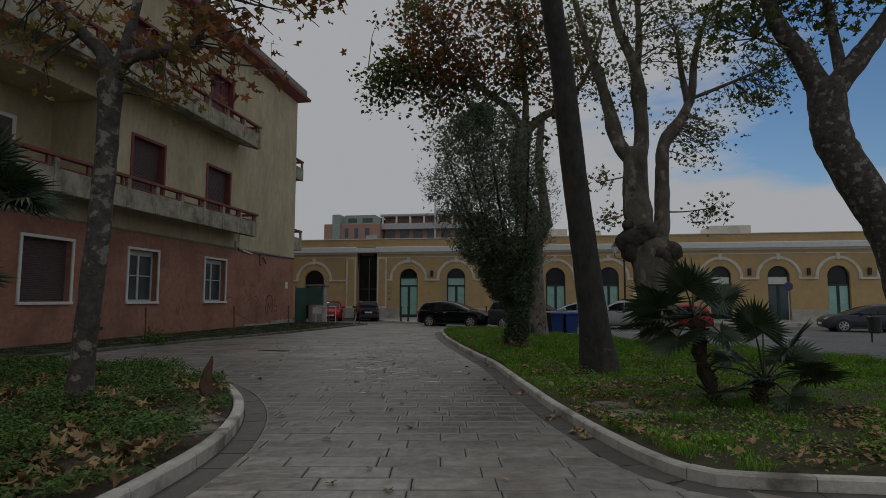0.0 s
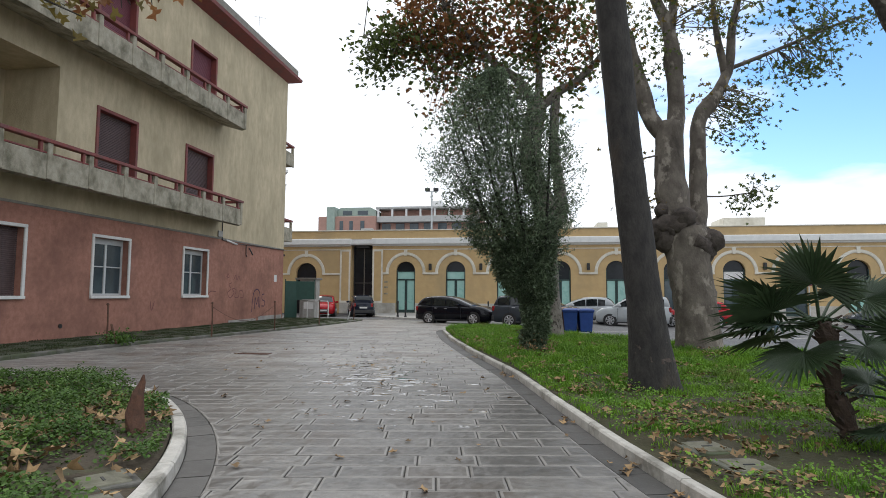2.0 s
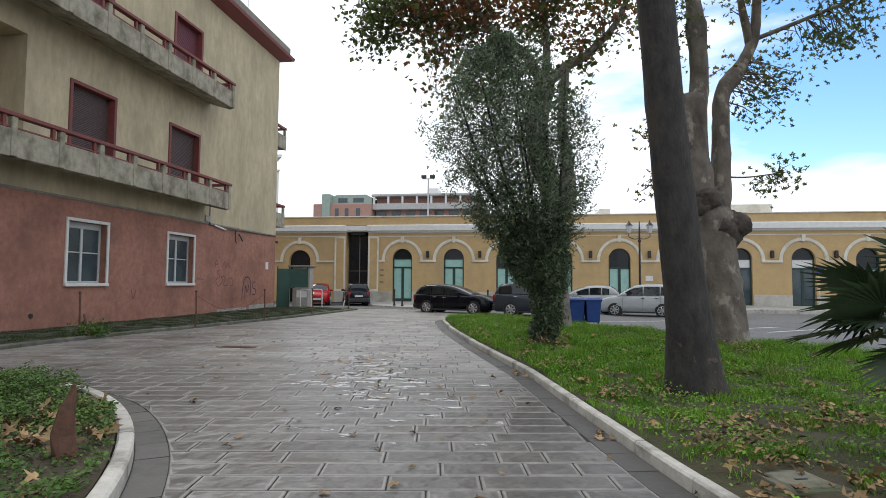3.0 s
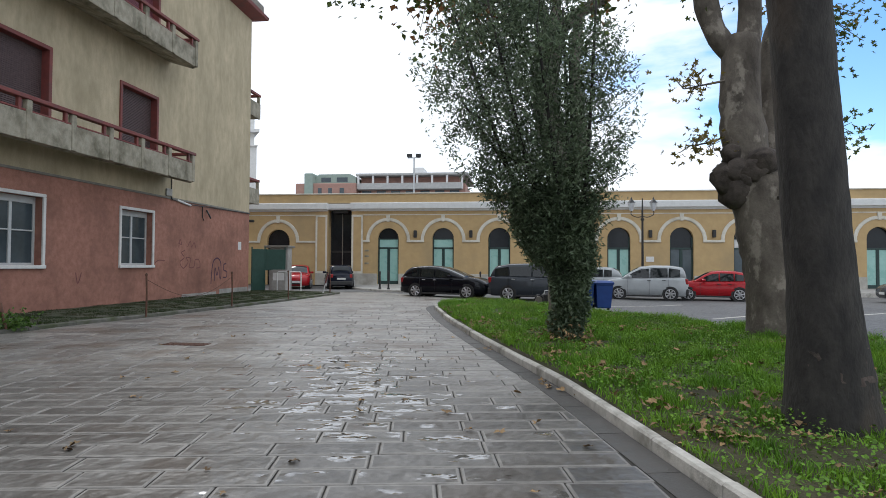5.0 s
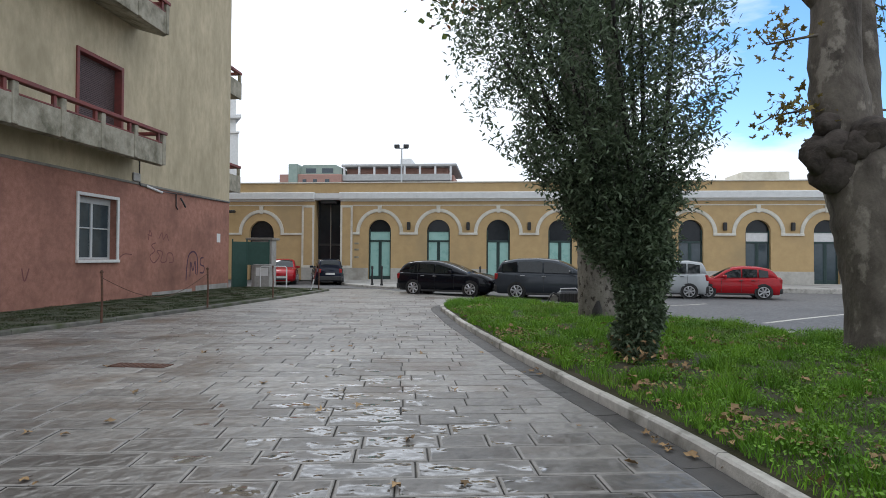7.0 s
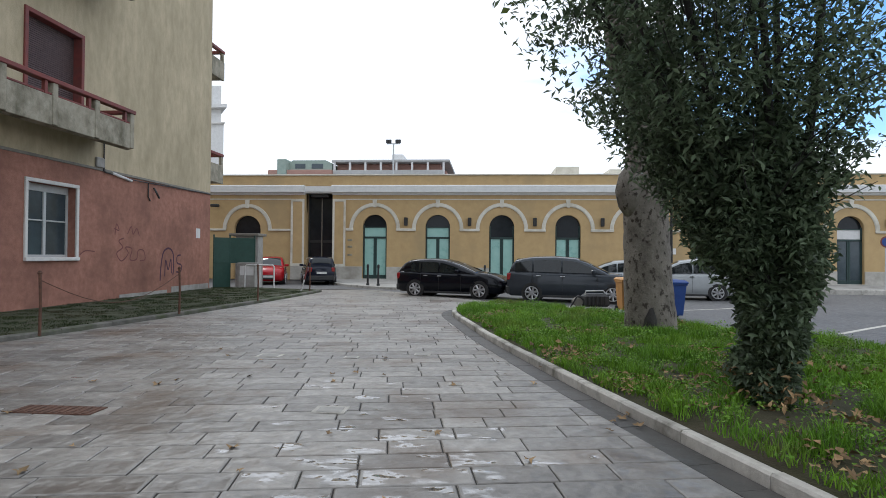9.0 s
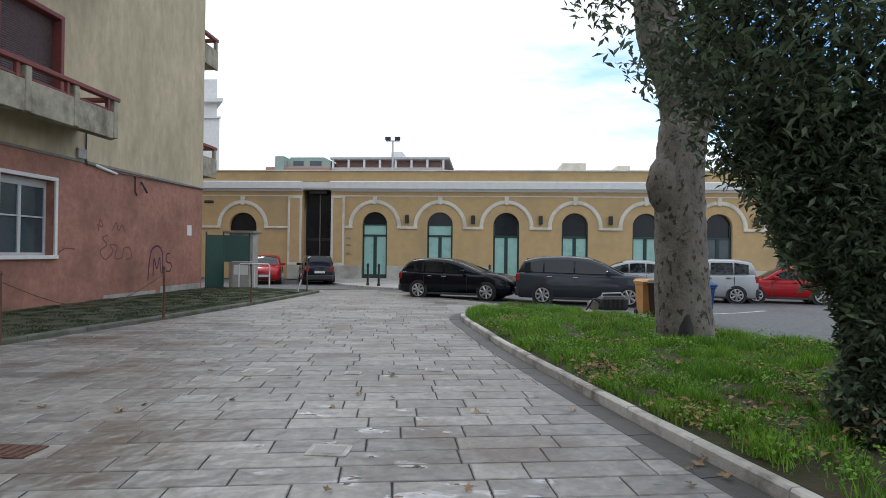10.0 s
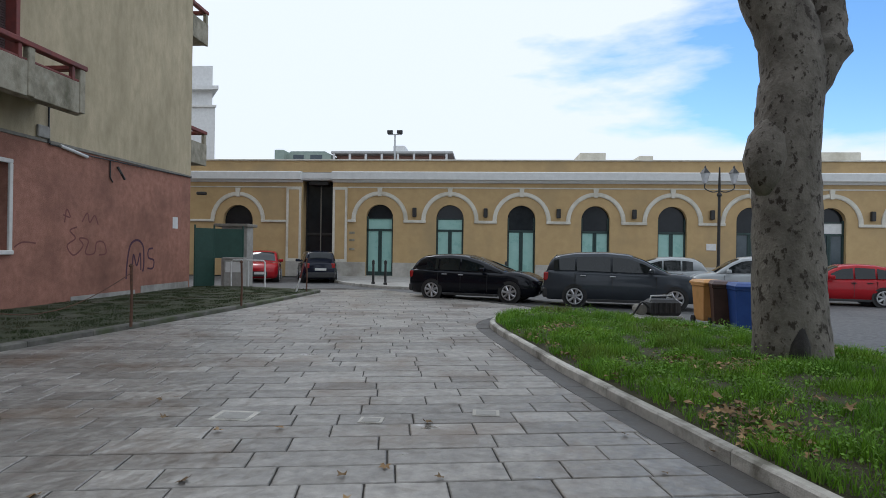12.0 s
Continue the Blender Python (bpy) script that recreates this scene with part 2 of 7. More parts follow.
def slab_material(name, c1, c2, vary, island):
    """Grey stone paving, damp, with films of rain water on a stretch of it."""
    m = mat(name, c1, c2, 7.0, 0.62, None, 0.25, 110, stain=(c1[0] * .92, c1[1] * .80, c1[2] * .70), stain_scale=0.8, stain_at=(0.50, 0.66), vary=vary, island=island)
    t = m.node_tree
    L = t.links.new
    bs = next(n for n in t.nodes if n.type == 'BSDF_PRINCIPLED')
    g = t.nodes.new("ShaderNodeNewGeometry")
    mp = t.nodes.new("ShaderNodeMapping")
    mp.inputs["Rotation"].default_value = (0, 0, -ROW_TILT)
    mp.inputs["Scale"].default_value = (1.0, 2.0, 1.0)
    L(g.outputs["Position"], mp.inputs[0])
    a = t.nodes.new("ShaderNodeTexNoise")
    a.inputs["Scale"].default_value = 2.2
    a.inputs["Detail"].default_value = 3
    L(mp.outputs[0], a.inputs["Vector"])
    # the wet stretch
    mp2 = t.nodes.new("ShaderNodeMapping")
    mp2.vector_type = 'TEXTURE'
    mp2.inputs["Location"].default_value = (-1.3, 13.4, 0)
    mp2.inputs["Rotation"].default_value = (0, 0, radians(19))
    mp2.inputs["Scale"].default_value = (2.1, 6.2, 1)
    L(g.outputs["Position"], mp2.inputs[0])
    sp = t.nodes.new("ShaderNodeTexGradient")
    sp.gradient_type = 'SPHERICAL'
    L(mp2.outputs[0], sp.inputs[0])
    ad = t.nodes.new("ShaderNodeMath")
    ad.operation = 'MULTIPLY_ADD'
    ad.inputs[1].default_value = 0.31
    L(sp.outputs["Fac"], ad.inputs[0])
    # some slabs lie lower than others and hold water
    src = t.nodes.new("ShaderNodeAttribute" if island else "ShaderNodeObjectInfo")
    if island:
        src.attribute_name = "tone"
    lo = t.nodes.new("ShaderNodeMath")
    lo.operation = 'MULTIPLY_ADD'
    lo.inputs[1].default_value = 0.07
    L(src.outputs["Fac" if island else "Random"], lo.inputs[0])
    L(a.outputs[0], lo.inputs[2])
    L(lo.outputs[0], ad.inputs[2])
    mr = t.nodes.new("ShaderNodeMapRange")
    mr.inputs[1].default_value, mr.inputs[2].default_value = 0.755, 0.80
    mr.inputs[3].default_value, mr.inputs[4].default_value = 0.40, 0.10
    L(ad.outputs[0], mr.inputs[0])
    L(mr.outputs[0], bs.inputs["Roughness"])
    # a film of water over the stone
    film = t.nodes.new("ShaderNodeMapRange")
    film.inputs[4].default_value = 1.0
    film.inputs[1].default_value, film.inputs[2].default_value = 0.755, 0.80
    L(ad.outputs[0], film.inputs[0])
    L(film.outputs[0], bs.inputs["Coat Weight"])
    bs.inputs["Coat Roughness"].default_value = 0.06
    # wet stone is darker
    link = bs.inputs["Base Color"].links[0]
    dk = t.nodes.new("ShaderNodeMapRange")
    dk.inputs[1].default_value, dk.inputs[2].default_value = 0.05, 0.5
    dk.inputs[3].default_value, dk.inputs[4].default_value = 1.0, 0.42
    mp3 = t.nodes.new("ShaderNodeMapping")
    mp3.vector_type = 'TEXTURE'
    mp3.inputs["Location"].default_value = (-1.5, 10.0, 0)
    mp3.inputs["Scale"].default_value = (9.0, 5.6, 1)
    L(g.outputs["Position"], mp3.inputs[0])
    damp = t.nodes.new("ShaderNodeTexGradient")
    damp.gradient_type = 'SPHERICAL'
    L(mp3.outputs[0], damp.inputs[0])
    L(damp.outputs["Fac"], dk.inputs[0])
    hs = t.nodes.new("ShaderNodeHueSaturation")
    L(link.from_socket, hs.inputs["Color"])
    L(dk.outputs[0], hs.inputs["Value"])
    L(hs.outputs[0], bs.inputs["Base Color"])
    bp = next(n for n in t.nodes if n.type == 'BUMP')
    mr2 = t.nodes.new("ShaderNodeMapRange")
    mr2.inputs[1].default_value, mr2.inputs[2].default_value = 0.755, 0.80
    mr2.inputs[3].default_value, mr2.inputs[4].default_value = 0.12, 0.0
    L(ad.outputs[0], mr2.inputs[0])
    L(mr2.outputs[0], bp.inputs["Strength"])
    # the film stands uneven, so it mirrors the sky at many tilts
    rip = t.nodes.new("ShaderNodeTexNoise")
    rip.inputs["Scale"].default_value = 4.5
    rip.inputs["Detail"].default_value = 2
    L(g.outputs["Position"], rip.inputs["Vector"])
    wave = t.nodes.new("ShaderNodeBump")
    wave.inputs["Strength"].default_value = 0.9
    wave.inputs["Distance"].default_value = 0.055
    L(rip.outputs[0], wave.inputs["Height"])
    L(wave.outputs[0], bs.inputs["Coat Normal"])
    L(wave.outputs[0], bp.inputs["Normal"])
    return m


M_SLAB = slab_material("paving_stone", (0.175, 0.163, 0.148), (0.345, 0.325, 0.298), 0.26, False)
M_SLAB_FAR = slab_material("paving_stone_far", (0.175, 0.163, 0.148), (0.345, 0.325, 0.298), 0.26, True)
M_JOINT = mat("joint_dirt", (0.025, 0.023, 0.02), (0.06, 0.055, 0.048), 20, 0.9)
# tooled slab margin; the sky glint on its wet edge is painted in
M_MARGIN = mat("slab_margin_glint", (0.15, 0.141, 0.129), (0.29, 0.273, 0.25), 7, 0.36, 0.55, 0.1, 90, vary=0.12)
M_GUTTER = mat("gutter_stone", (0.055, 0.052, 0.048), (0.105, 0.098, 0.09), 8, 0.5, 0.75, 0.2, 70, stain=(0.05, 0.05, 0.045), vary=0.12)
M_KERB = mat("kerb_stone", (0.42, 0.40, 0.36), (0.58, 0.555, 0.505), 9, 0.75, None, 0.35, 60, stain=(0.17, 0.16, 0.13), stain_scale=1.8, stain_at=(0.5, 0.68), vary=0.12)
# mossy stone, its base darkened to hold the shadow band at the verge
M_KERB_L = mat("kerb_mossy_dark", (0.085, 0.085, 0.072), (0.19, 0.18, 0.158), 5, 0.85, None, 0.25, 60, stain=(0.07, 0.085, 0.04), stain_scale=1.2, stain_at=(0.45, 0.6), vary=0.1)
M_ASPHALT = mat("asphalt", (0.085, 0.085, 0.088), (0.135, 0.133, 0.13), 9, 0.8, 0.6, 0.3, 140, stain=(0.06, 0.06, 0.062), stain_scale=0.25)
M_SOIL = mat("soil", (0.05, 0.038, 0.025), (0.09, 0.07, 0.045), 6, 0.95, None, 0.5, 30, stain=(0.05, 0.09, 0.02), stain_scale=1.2)
# base kept dark as painted shade between grass tufts; brown stain is bare earth
M_TURF = mat("turf", (0.034, 0.034, 0.013), (0.066, 0.06, 0.026), 7, 0.95, None, 0.6, 40, stain=(0.06, 0.048, 0.028), stain_scale=0.5, stain_at=(0.52, 0.66))
M_MOSS = mat("mossy_ground", (0.032, 0.042, 0.018), (0.07, 0.075, 0.04), 5, 0.95, None, 0.7, 40, stain=(0.10, 0.09, 0.07), stain_scale=0.5, stain_at=(0.55, 0.7))
M_GRASS = mat("grass", (0.068, 0.185, 0.010), (0.215, 0.39, 0.026), 1.3, 0.75, bump=0, vary=0.4, island=True, trans=0.25, stain=(0.17, 0.16, 0.05), stain_scale=0.55, stain_at=(0.55, 0.72))
M_VERGE = mat("verge_grass", (0.022, 0.038, 0.011), (0.052, 0.072, 0.022), 1.2, 0.8, bump=0, vary=0.4, island=True, trans=0.2, stain=(0.07, 0.06, 0.032), stain_scale=0.6, stain_at=(0.5, 0.7))
M_LAWNWEED = mat("lawn_weed", (0.07, 0.18, 0.012), (0.20, 0.36, 0.034), 2.0, 0.75, bump=0, vary=0.4, island=True, trans=0.2, stain=(0.12, 0.11, 0.04), stain_scale=0.6, stain_at=(0.55, 0.7))
M_WEED = mat("ground_cover", (0.034, 0.092, 0.010), (0.115, 0.20, 0.030), 2.5, 0.7, bump=0, vary=0.4, island=True, trans=0.2)
M_PINK = mat("pink_render", (0.28, 0.130, 0.092), (0.43, 0.213, 0.156), 5, 0.9, None, 0.6, 45, stain=(0.19, 0.092, 0.066), stain_scale=0.7, stain_at=(0.42, 0.74))
M_BEIGE = mat("yellow_render", (0.41, 0.347, 0.228), (0.565, 0.482, 0.33), 4, 0.9, None, 0.45, 50, stain=(0.29, 0.25, 0.16), stain_scale=0.8, stain_at=(0.40, 0.86), stretch=(1, 1, 0.4))
M_CONC = mat("balcony_concrete", (0.27, 0.245, 0.185), (0.41, 0.38, 0.30), 5, 0.9, None, 0.5, 40, stain=(0.135, 0.125, 0.085), stain_scale=1.7, stain_at=(0.46, 0.68), stretch=(1, 1, 0.8))
M_RED = mat("red_paint", (0.15, 0.036, 0.032), (0.23, 0.06, 0.05), 6, 0.6, 0.75, 0.15, 90, stain=(0.13, 0.05, 0.045), stain_scale=2)
M_ROOF = mat("roof_edge", (0.17, 0.16, 0.14), (0.26, 0.245, 0.21), 5, 0.9)
M_FRAME = mat("white_stone_trim", (0.62, 0.61, 0.58), (0.72, 0.71, 0.68), 8, 0.7, None, 0.1)
M_ALU = mat("grey_window_frame", (0.46, 0.48, 0.48), (0.54, 0.55, 0.55), 8, 0.5, None, 0.05)
M_SHUT = mat("brown_shutter", (0.075, 0.05, 0.05), (0.12, 0.08, 0.08), 9, 0.7, None, 0.1)
M_SHUTR = mat("dark_red_shutter", (0.13, 0.035, 0.05), (0.19, 0.055, 0.075), 9, 0.65, None, 0.1)
M_GLASS = mat("dark_window_glass", (0.035, 0.052, 0.062), (0.07, 0.095, 0.11), 1, 0.07, 0.12, 0)
M_YELLOW = mat("ochre_render", (0.455, 0.32, 0.155), (0.53, 0.38, 0.19), 2.2, 0.9, None, 0.15, 120, stain=(0.39, 0.29, 0.155), stain_scale=0.3)
M_CREAM = mat("cream_moulding", (0.60, 0.575, 0.49), (0.70, 0.67, 0.59), 5, 0.8, None, 0.1, 90, stain=(0.47, 0.44, 0.36), stain_scale=0.8)
M_CORN = mat("white_cornice", (0.66, 0.67, 0.66), (0.76, 0.77, 0.76), 4, 0.75, None, 0.08)
M_PLINTH = mat("plinth_stone", (0.42, 0.40, 0.36), (0.53, 0.51, 0.46), 6, 0.8, None, 0.15, 90, stain=(0.3, 0.28, 0.24))
M_DOOR = mat("dark_green_door", (0.012, 0.035, 0.032), (0.022, 0.05, 0.046), 5, 0.45, None, 0.05)
M_TEAL = mat("frosted_teal_glass", (0.27, 0.50, 0.45), (0.36, 0.58, 0.53), 1.5, 0.22, 0.4, 0)
M_LUN = mat("dark_fanlight_glass", (0.010, 0.013, 0.016), (0.02, 0.024, 0.028), 2, 0.12, 0.2, 0, spec=0.3)
M_BLACK = mat("black_metal", (0.012, 0.012, 0.012), (0.03, 0.03, 0.03), 6, 0.5, None, 0.1)
M_RUST = mat("rusty_metal", (0.07, 0.04, 0.03), (0.16, 0.075, 0.045), 15, 0.85, None, 0.3)
M_BARK_D = mat("dark_bark", (0.022, 0.021, 0.021), (0.06, 0.055, 0.05), 7, 0.95, None, 0.8, 28, stain=(0.085, 0.066, 0.05), stain_scale=1.2, stain_at=(0.58, 0.75), stretch=(1, 1, 0.45))
M_BARK_P = mat("plane_bark", (0.10, 0.088, 0.074), (0.27, 0.245, 0.21), 3.2, 0.9, None, 1.0, 20, stain=(0.05, 0.04, 0.033), stain_scale=10, stain_at=(0.55, 0.62), stretch=(1, 1, 0.75))
M_BARK_3 = mat("brown_plane_bark", (0.055, 0.045, 0.037), (0.19, 0.165, 0.135), 2.6, 0.92, None, 1.0, 18, stain=(0.27, 0.24, 0.20), stain_scale=3.0, stain_at=(0.56, 0.64), stretch=(1, 1, 0.6))
M_BURR = mat("burr_bark", (0.035, 0.028, 0.024), (0.115, 0.095, 0.08), 5, 0.95, None, 1.0, 16)
M_BARK_1 = mat("brown_bark", (0.03, 0.026, 0.023), (0.115, 0.10, 0.087), 8, 0.95, None, 1.0, 18, stain=(0.22, 0.20, 0.175), stain_scale=6, stain_at=(0.55, 0.61))
M_LEAF_G = mat("plane_leaf_green", (0.055, 0.08, 0.02), (0.125, 0.16, 0.045), 3, 0.6, bump=0, vary=0.45, island=True, trans=0.45)
M_LEAF_R = mat("plane_leaf_rust", (0.16, 0.065, 0.028), (0.30, 0.145, 0.055), 3, 0.7, bump=0, vary=0.45, island=True, trans=0.5)
M_LEAF_Y = mat("plane_leaf_yellow", (0.16, 0.13, 0.035), (0.27, 0.2, 0.055), 3, 0.7, bump=0, vary=0.4, island=True, trans=0.35)
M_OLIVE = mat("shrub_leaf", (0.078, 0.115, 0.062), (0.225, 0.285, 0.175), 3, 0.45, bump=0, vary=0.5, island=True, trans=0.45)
# darker copy of the shrub leaf: shade inside the bush put into colour
M_SHRUB_SHADED = mat("shaded_shrub_leaf", (0.04, 0.065, 0.034), (0.10, 0.14, 0.075), 3, 0.5, bump=0, vary=0.4, island=True, trans=0.15)
M_PALM = mat("palm_leaf", (0.03, 0.062, 0.024), (0.085, 0.135, 0.06), 3, 0.42, bump=0, vary=0.4, island=True, trans=0.1)
M_DEAD = mat("fallen_leaf", (0.15, 0.085, 0.036), (0.36, 0.245, 0.12), 5, 0.85, bump=0.2, vary=0.5, island=True)
M_FIBRE = mat("palm_fibre", (0.03, 0.02, 0.015), (0.07, 0.047, 0.032), 14, 0.95, None, 0.8, 40)
M_TYRE = mat("tyre_rubber", (0.012, 0.012, 0.012), (0.025, 0.025, 0.025), 12, 0.85)
M_RIM = mat("alloy_rim", (0.42, 0.42, 0.43), (0.55, 0.55, 0.56), 6, 0.35, None, 0.0, metal=0.8)
M_CARGLASS = mat("car_glass", (0.007, 0.010, 0.011), (0.018, 0.023, 0.025), 1, 0.03, None, 0, spec=0.5)
M_LAMP = mat("headlamp_glass", (0.5, 0.52, 0.54), (0.65, 0.66, 0.68), 6, 0.12, None, 0)
M_TAIL = mat("tail_lamp", (0.25, 0.012, 0.012), (0.35, 0.02, 0.02), 6, 0.15, None, 0)
M_PLATE = mat("number_plate", (0.62, 0.62, 0.6), (0.7, 0.7, 0.68), 6, 0.5, None, 0)
M_GREY_CONC = mat("grey_concrete", (0.30, 0.29, 0.27), (0.42, 0.41, 0.385), 5, 0.9, None, 0.3, 60, stain=(0.2, 0.19, 0.17), vary=0.06)
M_WHITE = mat("white_paint", (0.62, 0.62, 0.61), (0.74, 0.74, 0.73), 5, 0.6, None, 0.08)
M_GREENF = mat("green_sheet_metal", (0.008, 0.042, 0.030), (0.015, 0.06, 0.043), 4, 0.55, None, 0.1)
M_INK = mat("graffiti_paint", (0.05, 0.02, 0.04), (0.09, 0.035, 0.06), 9, 0.8, None, 0)
M_INK2 = mat("faded_graffiti", (0.15, 0.06, 0.055), (0.20, 0.08, 0.07), 9, 0.9, None, 0)
# terracotta paled, distance haze mixed into the wall colour
M_BRICKB = mat("hazy_terracotta_facade", (0.36, 0.21, 0.17), (0.43, 0.26, 0.21), 2, 0.9, None, 0.1)
M_MINT = mat("pale_green_facade", (0.27, 0.34, 0.295), (0.34, 0.41, 0.36), 2, 0.9, None, 0.1)
M_BLOCK = mat("grey_facade", (0.40, 0.40, 0.39), (0.50, 0.50, 0.485), 2, 0.9, None, 0.1)


def paint(name, c):
    return mat(name, c, tuple(v * 1.15 for v in c), 3, 0.22, None, 0.0, coat=0.35, spec=0.15)


P_BLACK = paint("black_car_paint", (0.003, 0.004, 0.008))
P_NAVY = paint("dark_blue_car_paint", (0.009, 0.012, 0.024))
P_GREY = paint("grey_car_paint", (0.045, 0.052, 0.062))
P_SILVER = paint("silver_car_paint", (0.38, 0.40, 0.41))
P_RED = paint("red_car_paint", (0.36, 0.012, 0.018))
P_TRIM = mat("bumper_plastic", (0.022, 0.022, 0.023), (0.04, 0.04, 0.04), 8, 0.6, None, 0.1)
from mathutils.geometry import delaunay_2d_cdt

rnd = random.Random(5)
nrg = np.random.default_rng(7)

# ---- the ground and its edges ----
W, F = -13.12, 45.72  # the apartment house's front plane (x) and the station's front plane (y)

EDGE_R = smooth_line([(9.5, 5.35), (7.0, 5.29), (5.0, 5.25), (4.1, 5.22), (3.6, 5.35), (3.15, 6.2), (2.53, 8.17), (1.88, 10.9), (1.32, 13.31), (0.89, 14.75), (0.36, 16.5), (-0.19, 18.34),
                      (-0.60, 19.85), (-1.16, 21.94), (-1.62, 24.0), (-2.03, 25.9), (-2.05, 26.9), (-1.72, 28.0), (-1.0, 28.75), (-0.1, 28.95)], 0.25)
EDGE_FAR = smooth_line([(-0.1, 28.95), (0.94, 28.3), (2.1, 26.7), (3.45, 23.9), (5.2, 21.6), (6.9, 19.8), (8.6, 17.5), (10.6, 15.0), (13.0, 12.2), (14.5, 9.5), (13.0, 6.2), (9.5, 5.35)], 0.25)
EDGE_L = smooth_line([(-0.62, -6.0), (-0.58, 0.0), (-0.58, 3.0), (-0.62, 4.2), (-0.86, 5.7), (-1.55, 7.4), (-2.6, 8.95), (-3.9, 10.2), (-5.4, 10.95), (-7.5, 11.4), (-11.0, 11.6)], 0.25)
EDGE_W = smooth_line([(-10.5, -6.0), (-10.4, 6.0), (-10.2, 12.5), (-9.95, 18.0), (-9.35, 21.4), (-8.8, 25.2), (-8.35, 29.5), (-8.08, 34.0), (-8.25, 34.75), (-9.2, 35.15), (-13.1, 36.0)], 0.25)


def x_of(line, y):
    """Where a line that climbs in y crosses that y."""
    for a, b in zip(line, line[1:]):
        if a.y <= y <= b.y and b.y > a.y:
            return a.x + (b.x - a.x) * (y - a.y) / (b.y - a.y)
    return None


def inside(poly, x, y):
    c, j = False, len(poly) - 1
    for i in range(len(poly)):
        a, b = poly[i], poly[j]
        if (a[1] > y) != (b[1] > y) and x < (b[0] - a[0]) * (y - a[1]) / (b[1] - a[1]) + a[0]:
            c = not c
        j = i
    return c


def inside_np(poly, X, Y):
    c = np.zeros(len(X), bool)
    j = len(poly) - 1
    for i in range(len(poly)):
        ax, ay, bx, by = poly[i][0], poly[i][1], poly[j][0], poly[j][1]
        if ay != by:
            k = ((ay > Y) != (by > Y)) & (X < (bx - ax) * (Y - ay) / (by - ay) + ax)
            c ^= k
        j = i
    return c


def ease(v, a, b):
    v = min(1.0, max(0.0, (v - a) / (b - a)))
    return v * v * (3 - 2 * v)


def road_z(x, y):
    """The asphalt falls a little towards the car park."""
    return -0.05 - 0.12 * ease(x, 2.5, 7.0) * ease(y, 24.0, 32.0)


gx = [-400, -60, -20, 0, 2] + [2.5 + 0.75 * i for i in range(8)] + [10, 20, 40, 90, 400]
gy = [-400, -40, 0, 20] + [24 + i for i in range(10)] + [36, 46, 60, 120, 300, 900]
ground = Shape().add([(x, y, road_z(x, y)) for y in gy for x in gx],
                     [(j * len(gx) + i, j * len(gx) + i + 1, (j + 1) * len(gx) + i + 1, (j + 1) * len(gx) + i) for j in range(len(gy) - 1) for i in range(len(gx) - 1)])
solid("ground", ground, M_ASPHALT, "dark grey worn asphalt reaching to the horizon", "road", "structure", smooth=True)

# mortar bed under the paving
bed = Shape().prism([(-10.6, -7), (14, -7), (14, 5.2), (4, 5.2), (0.5, 29.4), (-2.4, 33.2), (-7.9, 37.2), (-9.4, 36.4), (-8.2, 34.8), (-8.3, 30), (-10.2, 13)], -0.04, -0.014)
floor = solid("pavement", bed, M_JOINT, "grey stone slab paving, damp, dark joints between", "pavement", "structure")


def kerb(name, line, w, z1, material, label, stone=1.0, flip=1, z0=-0.06):
    """Kerb stones one by one along a line; the line is their outer foot."""
    top = thing(name, line[0].x, line[0].y, 0, label, "kerb", kind="structure")
    n = max(2, int(round(stone / 0.25)))
    for i in range(0, len(line) - 1, n):
        seg = line[i:i + n + 1]
        if len(seg) < 2:
            break
        d0 = (seg[1] - seg[0]).normalized() * 0.005
        d1 = (seg[-1] - seg[-2]).normalized() * 0.005
        seg = [seg[0] + d0] + list(seg[1:-1]) + [seg[-1] - d1]
        a, b = seg, side_line(seg, -w * flip)
        a2, b2 = side_line(seg, -0.018 * flip), side_line(seg, -(w - 0.018) * flip)
        dz = rnd.uniform(-0.004, 0.004)
        rings = []
        for p, q, p2, q2 in zip(a, b, a2, b2):
            r = [(p.x, p.y, z0), (p.x, p.y, z1 - 0.02 + dz), (p2.x, p2.y, z1 + dz), (q2.x, q2.y, z1 + dz), (q.x, q.y, z1 - 0.02 + dz), (q.x, q.y, z0)]
            rings.append(r if flip < 0 else list(reversed(r)))
        part("kerb_stone", Shape().loft(rings), material, top, world=True)
    return top


kerb("kerb_lawn", EDGE_R, 0.115, 0.105, M_KERB, "pale worn stone kerb round the lawn")
kerb("kerb_lawn_far", EDGE_FAR, 0.17, 0.11, M_KERB, "pale stone kerb between lawn and asphalt")
kerb("kerb_bed", EDGE_L, 0.14, 0.13, M_KERB, "pale curved stone kerb round the planted bed", flip=-1)
kerb("kerb_house", EDGE_W, 0.20, 0.09, M_KERB_L, "mossy stone kerb along the apartment house, shadow band in its dark colour", 1.2, flip=-1)


